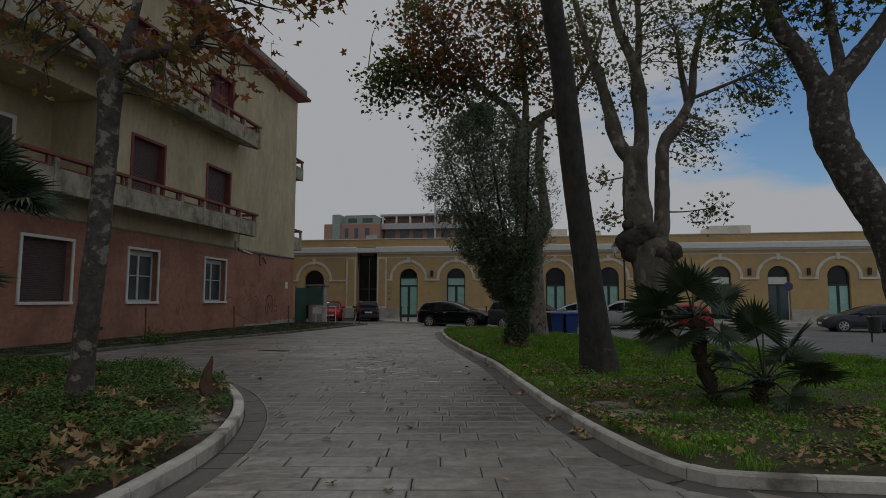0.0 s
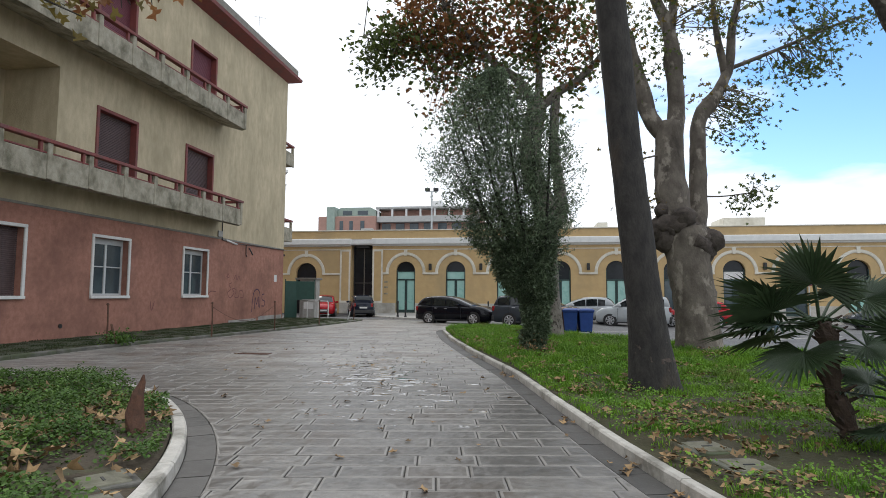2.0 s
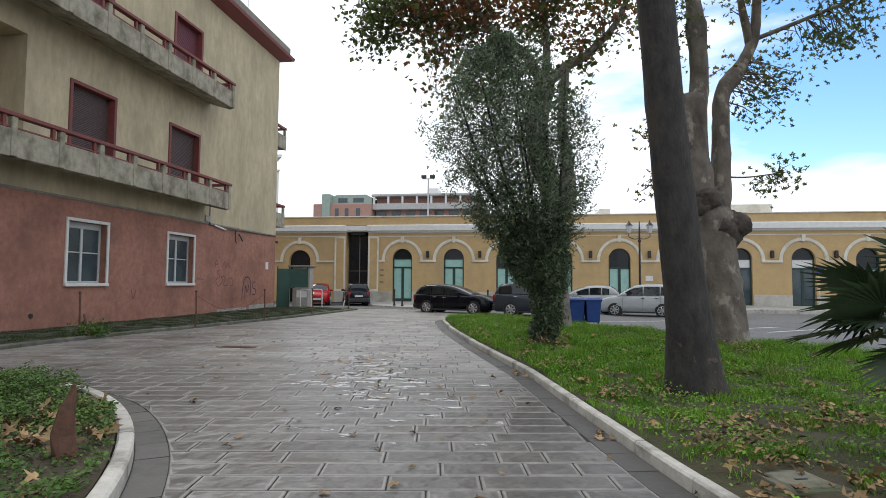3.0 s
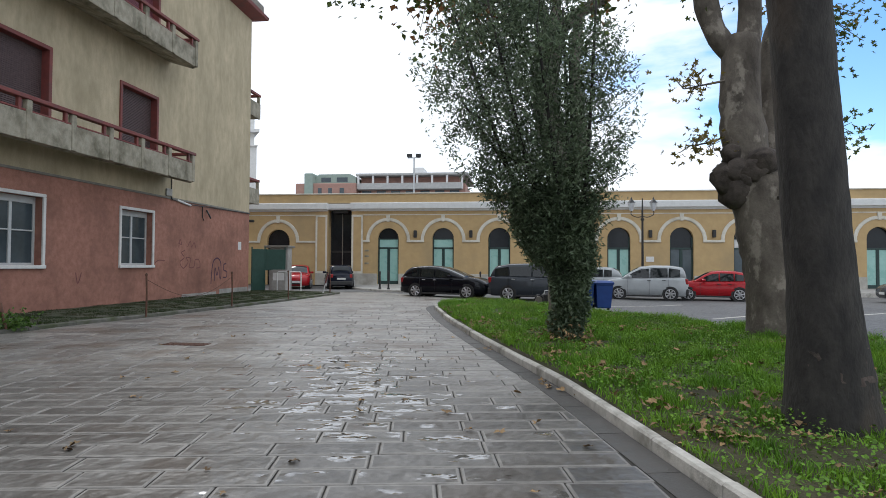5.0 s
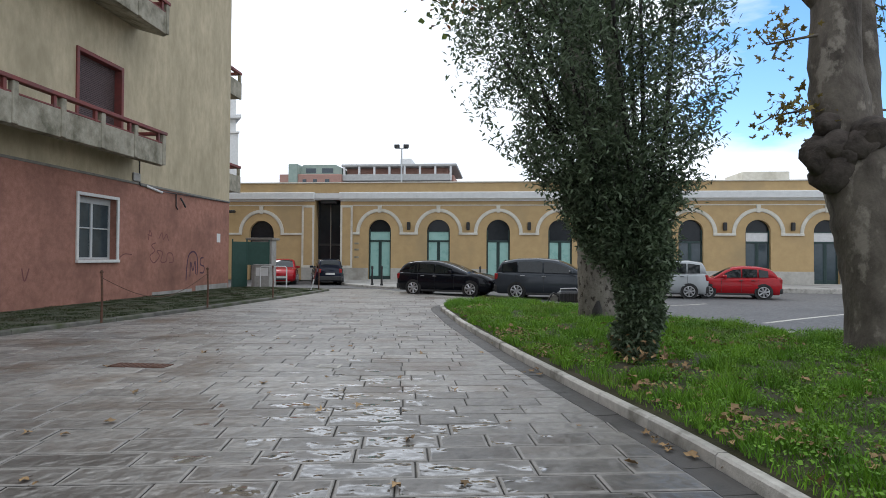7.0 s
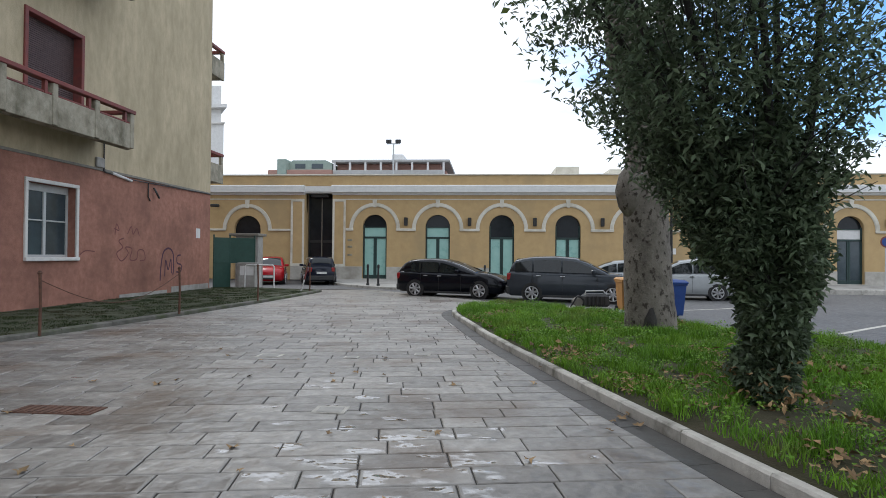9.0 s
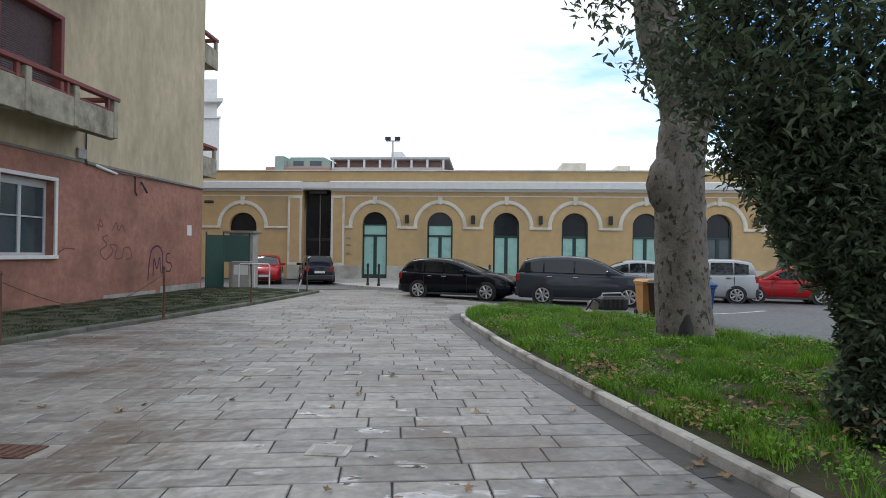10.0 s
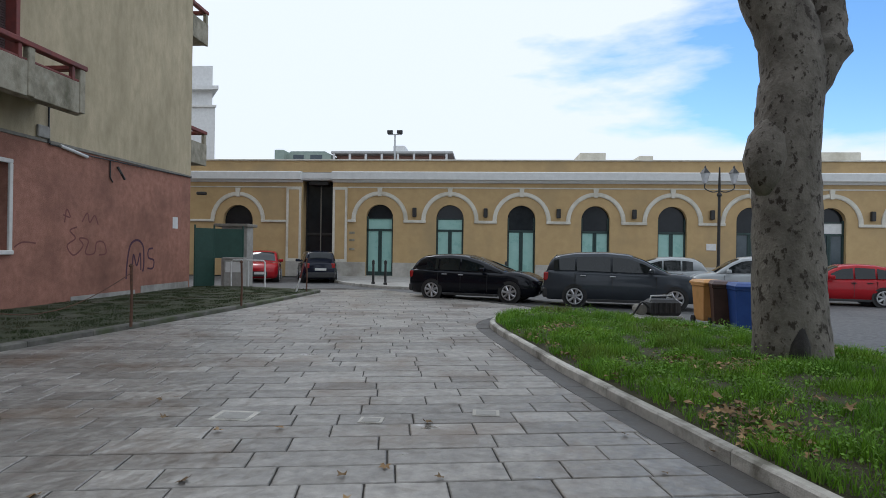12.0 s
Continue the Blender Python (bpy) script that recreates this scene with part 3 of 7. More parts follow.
def gutter(name, line, w, flip):
    """Dark stone strip beside a kerb, stone by stone."""
    top = thing(name, line[0].x, line[0].y, 0, "dark damp stone gutter strip beside the kerb", "gutter", kind="structure")
    for i in range(0, len(line) - 2, 2):
        seg = line[i:i + 3]
        a, b = side_line(seg, 0.012 * flip), side_line(seg, w * flip)
        e0 = (seg[1] - seg[0]).normalized() * 0.004
        poly = [a[0] + e0, a[1], a[2] - e0, b[2] - e0, b[1], b[0] + e0]
        if flip > 0:
            poly = poly[:3] + poly[3:]
        p = [(v.x, v.y) for v in poly]
        area = sum(p[k][0] * p[(k + 1) % 6][1] - p[(k + 1) % 6][0] * p[k][1] for k in range(6))
        part("gutter_stone", Shape().prism(p if area > 0 else p[::-1], -0.03, -0.006 + rnd.uniform(-.003, .003)), M_GUTTER, top, world=True)


GUT = 0.28
gutter("gutter_lawn", EDGE_R, GUT, 1)
gutter("gutter_bed", EDGE_L[28:], GUT, -1)

# paving slabs in rows, broken bond
GR, GL = side_line(EDGE_R, GUT + 0.008), side_line(EDGE_L, -(GUT + 0.008))


def left_x(y):
    if y < 10.3:
        x = x_of(GL, y)
        return x if x is not None else -0.2
    if y < 12.3:
        x = x_of(GL, min(y, 11.9))
        return max(-10.2, (x if x is not None else -10.2)) if y < 11.0 else -10.1
    return (x_of(EDGE_W, y) or -8.3) + 0.012


def right_x(y):
    if y < 4.91:
        return 11.0
    x = x_of(GR, y)
    return x if x is not None else -0.9


# the rows lie square to the walk, a little askew to the station
ROW = ROW_TILT
CR, SR = math.cos(ROW), math.sin(ROW)


def to_rows(p):
    return Vector((p[0] * CR + p[1] * SR, -p[0] * SR + p[1] * CR))


def from_rows(u, v):
    return (u * CR - v * SR, u * SR + v * CR)


def crossing(line, v):
    for a, b in zip(line, line[1:]):
        if a.y <= v < b.y:
            return a.x + (b.x - a.x) * (v - a.y) / (b.y - a.y)
    return None


ROW_L = [to_rows(p) for p in GL]
ROW_W = [to_rows(p + Vector((0.012, 0))) for p in EDGE_W]
ROW_R = [to_rows(p) for p in GR]
ROW_END = [to_rows(p) for p in ((-0.1, 28.95), (0.3, 29.3), (-6.3, 36.6), (-9.0, 39.0))]


def row_left(v):
    a = crossing(ROW_L, v)
    return a if a is not None else (crossing(ROW_W, v) or -3.0)


def row_right(v):
    if v < ROW_R[0].y:
        return 10.9
    a = crossing(ROW_R, v)
    if a is None:
        a = crossing(ROW_END, v)
    return a if a is not None else -1.2


near_slabs, rest, rest_n, rest_pale = [], Shape(), 0, []
v = -5.6
while v < 36.9:
    h = rnd.uniform(0.315, 0.335)
    v1 = v + h - 0.012
    l0, l1, r0, r1 = row_left(v), row_left(v1), row_right(v), row_right(v1)
    u = min(l0, l1) - rnd.uniform(0, 0.9)
    while u < max(r0, r1):
        ln = rnd.choice((0.42, 0.58, 0.68, 0.72, 0.76, 0.86, 0.98)) * rnd.uniform(0.94, 1.06)
        a, b = u, u + ln - 0.012
        pl = [max(a, l0), min(b, r0), min(b, r1), max(a, l1)]
        if pl[1] - pl[0] > 0.03 or pl[2] - pl[3] > 0.03:
            pl[1], pl[2] = max(pl[1], pl[0] + 0.01), max(pl[2], pl[3] + 0.01)
            z = rnd.uniform(-0.0025, 0.0025)
            P = [(pl[0], v), (pl[1], v), (pl[2], v1), (pl[3], v1)]
            c = (sum(p[0] for p in P) / 4, sum(p[1] for p in P) / 4)
            rings = []
            for d, dz in ((0, -0.03), (0, z - 0.006), (0.008, z), (0.025, z)):
                rings.append([(*from_rows(p[0] + (d if p[0] < c[0] else -d), p[1] + (d if p[1] < c[1] else -d)), dz) for p in P])
            s = Shape().loft(rings)
            cx, cy = from_rows(*c)
            pale = cy < 14.6 + rnd.uniform(-1.6, 1.6)  # tooled margins with painted sky glint, on the nearer stretch only
            if -2.2 < cx < 1.8 and 6.0 < cy < 17.5 and len(near_slabs) < 300:
                near_slabs.append((s, pale))
            else:
                rest.add(s.v, s.f)
                rest_n += 1
                rest_pale.append(pale)
        u += ln
    v += h
def margins(me, pale):
    """The tooled margin round each slab of the nearer stretch, wet-edge glint put into its colour: the faces of its
    chamfer and border.
    """
    me.materials.append(M_MARGIN)
    me.polygons.foreach_set("material_index", [1 if pale[k // 14] and k % 14 in (4, 5, 6, 7, 8, 9, 10, 11) else 0 for k in range(len(me.polygons))])


far_slabs = part("slab_field", rest, M_SLAB_FAR, floor)
tone(far_slabs.data, np.repeat(nrg.uniform(0, 1, rest_n), 16))
margins(far_slabs.data, rest_pale)
tagged(far_slabs, kind="stuff")
for s, pale in near_slabs:
    margins(part("slab", s, M_SLAB, floor).data, [pale])

# ---- lawn, planted bed, strip by the house ----
LAWN = [(p.x, p.y) for p in side_line(EDGE_R, -0.12)] + [(p.x, p.y) for p in side_line(EDGE_FAR, -0.16)]
BED = [(p.x, p.y) for p in side_line(EDGE_L, 0.16)] + [(-11, -6)]


def dist_to(poly, x, y):
    best = 1e9
    for i in range(0, len(poly), 2):
        best = min(best, (poly[i][0] - x) ** 2 + (poly[i][1] - y) ** 2)
    return math.sqrt(best)


def lawn_z(x, y):
    return 0.10 + 0.06 * noise.noise((x * .5, y * .5, 3.1)) + 0.03 * noise.noise((x * 1.7, y * 1.7, 0))


def turf(name, poly, zf, step, material, label):
    xs, ys = [p[0] for p in poly], [p[1] for p in poly]
    pts = [Vector(p) for p in poly]
    nb = len(pts)
    x = min(xs) + step / 2
    while x < max(xs):
        yy = min(ys) + step / 2
        while yy < max(ys):
            px, py = x + rnd.uniform(-.3, .3) * step, yy + rnd.uniform(-.3, .3) * step
            if inside(poly, px, py) and dist_to(poly, px, py) > step * 0.6:
                pts.append(Vector((px, py)))
            yy += step
        x += step
    res = delaunay_2d_cdt(pts, [(i, (i + 1) % nb) for i in range(nb)], [], 1, 1e-5)
    s = Shape()
    s.add([(v.x, v.y, 0.095 if i < nb else zf(v.x, v.y) + 0.03) for i, v in enumerate(res[0])], res[2])
    return solid(name, s, material, label, "lawn", "structure", smooth=True)


turf("lawn", LAWN, lawn_z, 0.5, M_TURF, "damp green lawn with bare earthy patches")
turf("planted_bed", BED, lawn_z, 0.5, M_SOIL, "dark soil bed under low weeds")
strip = [(p.x, p.y) for p in side_line(EDGE_W, 0.19)]
strip = strip + [(W - 0.02, 36.0), (W - 0.02, -6.0)]
s = Shape().prism(strip[::-1] if sum(strip[k][0] * strip[(k + 1) % len(strip)][1] - strip[(k + 1) % len(strip)][0] * strip[k][1] for k in range(len(strip))) < 0 else strip, -0.04, 0.078)
solid("verge", s, M_MOSS, "mossy bare earth verge beside the house wall", "verge", "structure")


COVERS = [(3.27, 8.2), (3.45, 7.65), (-1.55, 6.38), (-1.27, 5.9)]


def clear_of(X, Y, r=0.34):
    k = np.ones(len(X), bool)
    for a, b in COVERS:
        k &= (X - a) ** 2 + (Y - b) ** 2 > r * r
    return k


def blades(poly, n, h0, h1, w, bounds, zf, lean=0.5):
    X = nrg.uniform(bounds[0], bounds[1], n)
    Y = nrg.uniform(bounds[2], bounds[3], n)
    k = inside_np(poly, X, Y)
    X, Y = X[k], Y[k]
    clump = np.array([noise.noise((a * 2.1, b * 2.1, 8.0)) for a, b in zip(X, Y)])
    # thinner and shorter at low y: dark soil stands in for canopy shade
    k = (clump > nrg.uniform(-0.45, 0.24, len(X)) + 0.34 * np.clip((13.5 - Y) / 6.0, 0, 1) + 0.75 * np.exp(-((X - 1.75) ** 2 + (Y - 16.3) ** 2) / 0.7)) & clear_of(X, Y)
    X, Y, clump = X[k], Y[k], clump[k]
    n = len(X)
    Z = np.array([zf(a, b) for a, b in zip(X, Y)]) + 0.005
    H = nrg.uniform(h0, h1, n) * (1 + 1.8 * np.clip(clump, -.35, .6)) * (1 - 0.42 * np.clip((15.0 - Y) / 5.0, 0, 1))
    A = nrg.uniform(0, 2 * np.pi, n)
    T = A + nrg.uniform(-.8, .8, n) + np.pi / 2
    dl = H * nrg.uniform(0.1, lean, n)
    wx, wy = np.cos(A) * w / 2, np.sin(A) * w / 2
    v = np.empty((n, 5, 3))
    v[:, 0] = np.c_[X - wx, Y - wy, Z]
    v[:, 1] = np.c_[X + wx, Y + wy, Z]
    v[:, 2] = np.c_[X + wx * .8 + np.cos(T) * dl * .4, Y + wy * .8 + np.sin(T) * dl * .4, Z + H * .6]
    v[:, 3] = np.c_[X - wx * .8 + np.cos(T) * dl * .4, Y - wy * .8 + np.sin(T) * dl * .4, Z + H * .6]
    v[:, 4] = np.c_[X + np.cos(T) * dl, Y + np.sin(T) * dl, Z + H]
    b = np.arange(n)[:, None] * 5
    f = np.concatenate([b + np.array([[0, 1, 2]]), b + np.array([[0, 2, 3]]), b + np.array([[3, 2, 4]])])
    return v.reshape(-1, 3), f


def leaf_quads(P, size, tilt, aspect=0.6, fold=0.25, droop=None):
    """Folded leaf of two triangles pairs at each point: stalk, two sides, tip."""
    n = len(P)
    S = size * nrg.uniform(0.6, 1.25, n)
    A = nrg.uniform(0, 2 * np.pi, n)
    B = nrg.uniform(-tilt, tilt, n) if droop is None else nrg.normal(droop, tilt, n)
    R = nrg.uniform(-1.2, 1.2, n) * (tilt / 1.2)
    d = np.c_[np.cos(A) * np.cos(B), np.sin(A) * np.cos(B), np.sin(B)]
    side = np.c_[-np.sin(A), np.cos(A), np.zeros(n)]
    up = np.cross(d, side)
    s2 = side * np.cos(R)[:, None] + up * np.sin(R)[:, None]
    u2 = np.cross(d, s2)
    S = S[:, None]
    v = np.empty((n, 4, 3))
    v[:, 0] = P
    v[:, 1] = P + d * S * .5 + s2 * S * aspect * .5 + u2 * S * fold * .4
    v[:, 2] = P + d * S
    v[:, 3] = P + d * S * .5 - s2 * S * aspect * .5 + u2 * S * fold * .4
    b = np.arange(n)[:, None] * 4
    return v.reshape(-1, 3), np.concatenate([b + np.array([[0, 1, 2]]), b + np.array([[0, 2, 3]])])


def star_leaves(P, size, tilt, curl=0.25):
    """Lobed plane leaves: a fan of five points round a centre."""
    n = len(P)
    S = size * nrg.uniform(0.6, 1.2, n)
    A = nrg.uniform(0, 2 * np.pi, n)
    N = np.c_[nrg.normal(0, tilt, n), nrg.normal(0, tilt, n), np.ones(n)]
    N /= np.linalg.norm(N, axis=1)[:, None]
    U = np.cross(N, np.c_[np.cos(A), np.sin(A), np.zeros(n)])
    U /= np.linalg.norm(U, axis=1)[:, None]
    V = np.cross(N, U)
    m = 11
    v = np.empty((n, m + 1, 3))
    v[:, 0] = P
    for k in range(m):
        a = -2.5 + 5.0 * k / (m - 1)
        r = (0.55 if k % 2 else 0.30) * (1.0 - 0.12 * abs(a)) if k not in (0, m - 1) else 0.22
        lift = nrg.normal(curl * 0.25, curl * 0.35, n)
        v[:, k + 1] = P + (U * math.cos(a) + V * math.sin(a)) * (S * r)[:, None] + N * (S * r * lift)[:, None]
    b = np.arange(n)[:, None] * (m + 1)
    f = np.concatenate([b + np.array([[0, k, k + 1]]) for k in range(1, m)])
    return v.reshape(-1, 3), f


v, f = blades(LAWN, 780000, 0.05, 0.13, 0.010, (-2.2, 14.0, 5, 29), lawn_z, 1.0)
tagged(scatter("grass", v, f, M_GRASS, each=5), "short bright green grass with bare spots on the lawn", "grass", kind="stuff")
VERGE = [p for p in strip if p[1] > 12] + [(W, 12.0)]
v, f = blades(VERGE, 110000, 0.01, 0.03, 0.012, (-13.1, -8.0, 12.0, 36.0), lambda a, b: 0.072, 0.9)
tagged(scatter("verge_grass", v, f, M_VERGE, each=5), "thin dull grass and moss on the verge", "grass", kind="stuff")
# broad low weeds among the grass and in mounds over the bed
for nm, poly, n, bd, sz, lo, hi in (("lawn_weeds", LAWN, 170000, (-2.2, 14.0, 5, 29), 0.034, 0.02, 0.26), ("ground_cover_weeds", BED, 430000, (-10.8, -0.6, -5.8, 11.6), 0.038, 0.02, 0.36)):
    X, Y = nrg.uniform(bd[0], bd[1], n), nrg.uniform(bd[2], bd[3], n)
    k = inside_np(poly, X, Y) & clear_of(X, Y)
    X, Y = X[k], Y[k]
    c = np.array([noise.noise((a * 1.2, b * 1.2, 2.0)) + .45 * noise.noise((a * 3.7, b * 3.7, 6.0)) for a, b in zip(X, Y)])
    k = c > nrg.uniform(-0.5, 0.12, len(X))
    X, Y, c = X[k], Y[k], c[k]
    H = lo + np.clip(c + .35, 0, .8) * (hi - lo)
    Z = np.array([lawn_z(a, b) for a, b in zip(X, Y)]) + H * nrg.uniform(0.35, 1.0, len(X)) + .015
    v, f = leaf_quads(np.c_[X, Y, Z], sz, 0.75, 0.85, 0.2)
    tagged(scatter(nm, v, f, M_LAWNWEED if nm == "lawn_weeds" else M_WEED), "low leafy green weeds covering the ground", "weeds", kind="stuff")
# leaf litter in drifts, thickest along the kerb
def near_kerb(X, Y, reach):
    """Falls from 1 at the lawn's kerb to 0 well inside."""
    d = np.array([a - (x_of(EDGE_R, b) if x_of(EDGE_R, b) is not None else a - 9) for a, b in zip(X, Y)])
    return np.exp(-np.clip(d, 0, None) / reach)


for poly, n, bd in ((LAWN, 46000, (-1.8, 8.0, 5.4, 26)), (BED, 22000, (-8, -0.7, 2.0, 10.5))):
    X, Y = nrg.uniform(bd[0], bd[1], n), nrg.uniform(bd[2], bd[3], n)
    k = inside_np(poly, X, Y) & clear_of(X, Y)
    X, Y = X[k], Y[k]
    c = np.array([noise.noise((a * .75, b * .75, 9.0)) + .4 * noise.noise((a * 2.7, b * 2.7, 1.0)) for a, b in zip(X, Y)])
    k = c > nrg.uniform(0.10, 0.45, len(X)) - (0.08 if poly is BED else 0.35 * near_kerb(X, Y, 0.8) - 0.14 + 0.22 * np.clip((9.5 - Y) / 3.0, 0, 1))
    X, Y = X[k], Y[k]
    Z = np.array([lawn_z(a, b) for a, b in zip(X, Y)]) + nrg.uniform(0.035, 0.10, len(X))
    v, f = leaf_quads(np.c_[X, Y, Z], 0.075, 0.4, 0.75, 0.5)
    tagged(scatter("leaf_litter", v, f, M_DEAD), "drift of small dry brown leaves on the ground", "leaves", kind="stuff")
# fallen plane leaves
for poly, n, bd, sz in ((BED, 4200, (-9, -0.7, 2.0, 9.5), 0.20), (LAWN, 3600, (-1.5, 8.0, 5.4, 20), 0.125)):
    X, Y = nrg.uniform(bd[0], bd[1], n), nrg.uniform(bd[2], bd[3], n)
    k = inside_np(poly, X, Y)
    X, Y = X[k], Y[k]
    c = np.array([noise.noise((a * .8, b * .8, 5.0)) for a, b in zip(X, Y)])
    k = c > nrg.uniform(-0.10, 0.45, len(X)) + (-0.12 if poly is BED else 0.20 - 0.45 * near_kerb(X, Y, 1.2))
    X, Y = X[k], Y[k]
    Z = np.array([lawn_z(a, b) for a, b in zip(X, Y)]) + nrg.uniform(0.05, 0.16, len(X))
    v, f = star_leaves(np.c_[X, Y, Z], sz, 0.4, 0.9)
    tagged(scatter("fallen_leaves", v, f, M_DEAD, each=12), "brown curled plane leaves lying on the ground", "leaves", kind="stuff")
X, Y = nrg.uniform(-6, 2.6, 110), nrg.uniform(4.5, 20, 110)
for gx0, gy0, n in ((2.78, 7.0, 16), (2.5, 7.9, 7), (2.05, 9.7, 8), (1.15, 13.6, 7), (0.25, 16.6, 5)):
    X = np.concatenate([X, gx0 + nrg.normal(size=n) * .10])
    Y = np.concatenate([Y, gy0 + nrg.normal(size=n) * .16])
k = np.array([(left_x(b) or 0) < a < (right_x(b) or 0) + 0.4 for a, b in zip(X, Y)])
v, f = star_leaves(np.c_[X[k], Y[k], np.full(k.sum(), 0.016)], 0.12, 0.12, 0.7)
tagged(scatter("stray_leaves", v, f, M_DEAD, each=12), "a few brown leaves blown over the paving", "leaves", kind="stuff")
# ---- the apartment house ----
house = thing("apartment_building", W, 34.9, 0, "three-storey pink and yellow rendered apartment house with red balconies", "building")
BACK = -27.0
Y0, Y1 = -6.0, 34.9
Z1, ZT = 4.15, 14.45


def wall_x(shape, x, depth, y0, y1, z0, z1, holes):
    """A wall in the plane x, with rectangular openings (y0, y1, z0, z1) and their reveals, depth metres deep to -x."""
    ys = sorted({y0, y1, *[h[0] for h in holes], *[h[1] for h in holes]})
    zs = sorted({z0, z1, *[h[2] for h in holes], *[h[3] for h in holes]})
    ys = [v for v in ys if y0 <= v <= y1]
    zs = [v for v in zs if z0 <= v <= z1]
    for a, b in zip(ys, ys[1:]):
        for c, d in zip(zs, zs[1:]):
            if not any(h[0] <= (a + b) / 2 <= h[1] and h[2] <= (c + d) / 2 <= h[3] for h in holes):
                shape.add([(x, a, c), (x, b, c), (x, b, d), (x, a, d)], [(0, 1, 2, 3)])
    for a, b, c, d in holes:
        q = x - depth
        shape.add([(x, a, c), (x, b, c), (x, b, d), (x, a, d), (q, a, c), (q, b, c), (q, b, d), (q, a, d)],
                  [(0, 4, 5, 1), (1, 5, 6, 2), (2, 6, 7, 3), (3, 7, 4, 0)])


LOW = [(19.85, 21.55), (24.98, 26.76), (15.2, 17.1), (10.2, 12.1), (5.2, 7.1), (0.2, 2.1)]
low_holes = [(a, b, 1.43, 3.43) for a, b in LOW]
s = Shape()
wall_x(s, W, 0.30, Y0, Y1, 0.0, Z1, low_holes)
s.add([(W, Y1, 0), (BACK, Y1, 0), (BACK, Y1, Z1), (W, Y1, Z1)], [(0, 1, 2, 3)])
s.add([(W, Y0, 0), (BACK, Y0, 0), (BACK, Y0, Z1), (W, Y0, Z1)], [(3, 2, 1, 0)])
part("lower_wall", s.weld(), M_PINK, house, "pink rendered ground floor wall, stained", world=True)

UP1 = [(19.75, 21.67), (24.87, 26.9)]
UP2 = [(19.55, 21.35), (25.0, 26.9)]
up_holes = [(a, b, 5.15, 7.88) for a, b in UP1] + [(a, b, 9.78, 12.57) for a, b in UP2] + [(11.5, 18.05, 5.15, 8.68), (12.0, 14.0, 9.78, 12.57), (4.0, 6.0, 9.78, 12.57), (4.0, 6.0, 5.15, 7.88)]
s = Shape()
wall_x(s, W, 0.32, Y0, Y1, Z1, ZT, [h for h in up_holes if h[0] != 11.5] + [(11.5, 18.05, 5.15, 8.68)])
s.add([(W, Y1, Z1), (BACK, Y1, Z1), (BACK, Y1, ZT), (W, Y1, ZT)], [(0, 1, 2, 3)])
s.add([(W, Y0, Z1), (BACK, Y0, Z1), (BACK, Y0, ZT), (W, Y0, ZT)], [(3, 2, 1, 0)])
s.add([(BACK, Y0, 0), (BACK, Y1, 0), (BACK, Y1, ZT), (BACK, Y0, ZT)], [(3, 2, 1, 0)])
part("upper_wall", s.weld(), M_BEIGE, house, "yellow rendered upper walls with grey streaks", world=True)
# loggia behind the first-floor balcony: one shell
a, b, c, d, e, f = W - 2.0, W - 0.32, 11.5, 18.05, 5.15, 8.68
s = Shape().add([(b, c, e), (b, d, e), (b, d, f), (b, c, f), (a, c, e), (a, d, e), (a, d, f), (a, c, f)], [(4, 5, 6, 7), (0, 1, 5, 4), (1, 2, 6, 5), (2, 3, 7, 6), (3, 0, 4, 7)])
part("loggia", s, M_BEIGE, house, "deep shaded loggia", world=True)
dr = part("loggia_door", Shape().box(W - 2.0, W - 1.94, 14.6, 16.6, 5.16, 7.7, .02), M_FRAME, house, "white framed loggia door", world=True)
part("door_leaf", Shape().box(W - 1.94, W - 1.91, 14.8, 16.4, 5.17, 7.55), M_SHUT, dr, world=True)

# ledge and cable where pink meets yellow
s = Shape()
s.box(W, W + 0.035, Y0, Y1 + 0.03, Z1 - 0.05, Z1 + 0.03, 0.008)
part("ledge", s, M_ROOF, house, "thin dirty ledge between the colours", world=True)
s = Shape()
s.tube([(W + 0.05, 27.9, 4.35), (W + 0.05, 27.95, 4.08), (W + 0.06, 29.5, 4.02), (W + 0.05, 31.0, 4.05), (W + 0.05, 34.8, 4.12)], 0.018, 6)
s.tube([(W + 0.05, 27.9, 5.6), (W + 0.05, 27.9, 4.1)], 0.022, 6)
part("cable", s, M_BLACK, house, "black cable along the wall", world=True)
part("junction_box", Shape().box(W, W + 0.07, 27.55, 27.95, 4.2, 4.5, .02), M_GREY_CONC, house, "grey junction box", world=True)
part("white_conduit", Shape().tube([(W + 0.05, 28.3, 4.1), (W + 0.05, 29.3, 3.98)], 0.045, 8), M_WHITE, house, "short white conduit", world=True)
s = Shape().tube([(W + 0.02, 30.65, 3.9), (W + 0.14, 30.65, 3.7), (W + 0.14, 30.8, 3.55)], 0.035, 6)
s.tube([(W + 0.03, 30.3, 4.05), (W + 0.03, 30.3, 3.55), (W + 0.03, 30.42, 3.42)], 0.02, 6)
part("wall_bracket", s, M_BLACK, house, "old iron wall bracket", world=True)
part("wall_vent", Shape().tube([(W - .02, 18.6, 0.47), (W + 0.03, 18.6, 0.47)], 0.07, 10), M_BLACK, house, "dark round vent hole", world=True)
part("paper_notice", Shape().box(W + 0.002, W + 0.006, 33.72, 34.05, 2.2, 2.6), M_WHITE, house, "torn white paper notice", world=True)

# plaster patches at the foot of the wall
s = Shape()
s.box(W, W + 0.02, 28.8, 31.6, 0.05, 0.20, .01)
s.box(W, W + 0.018, 31.9, 34.8, 0.05, 0.30, .01)
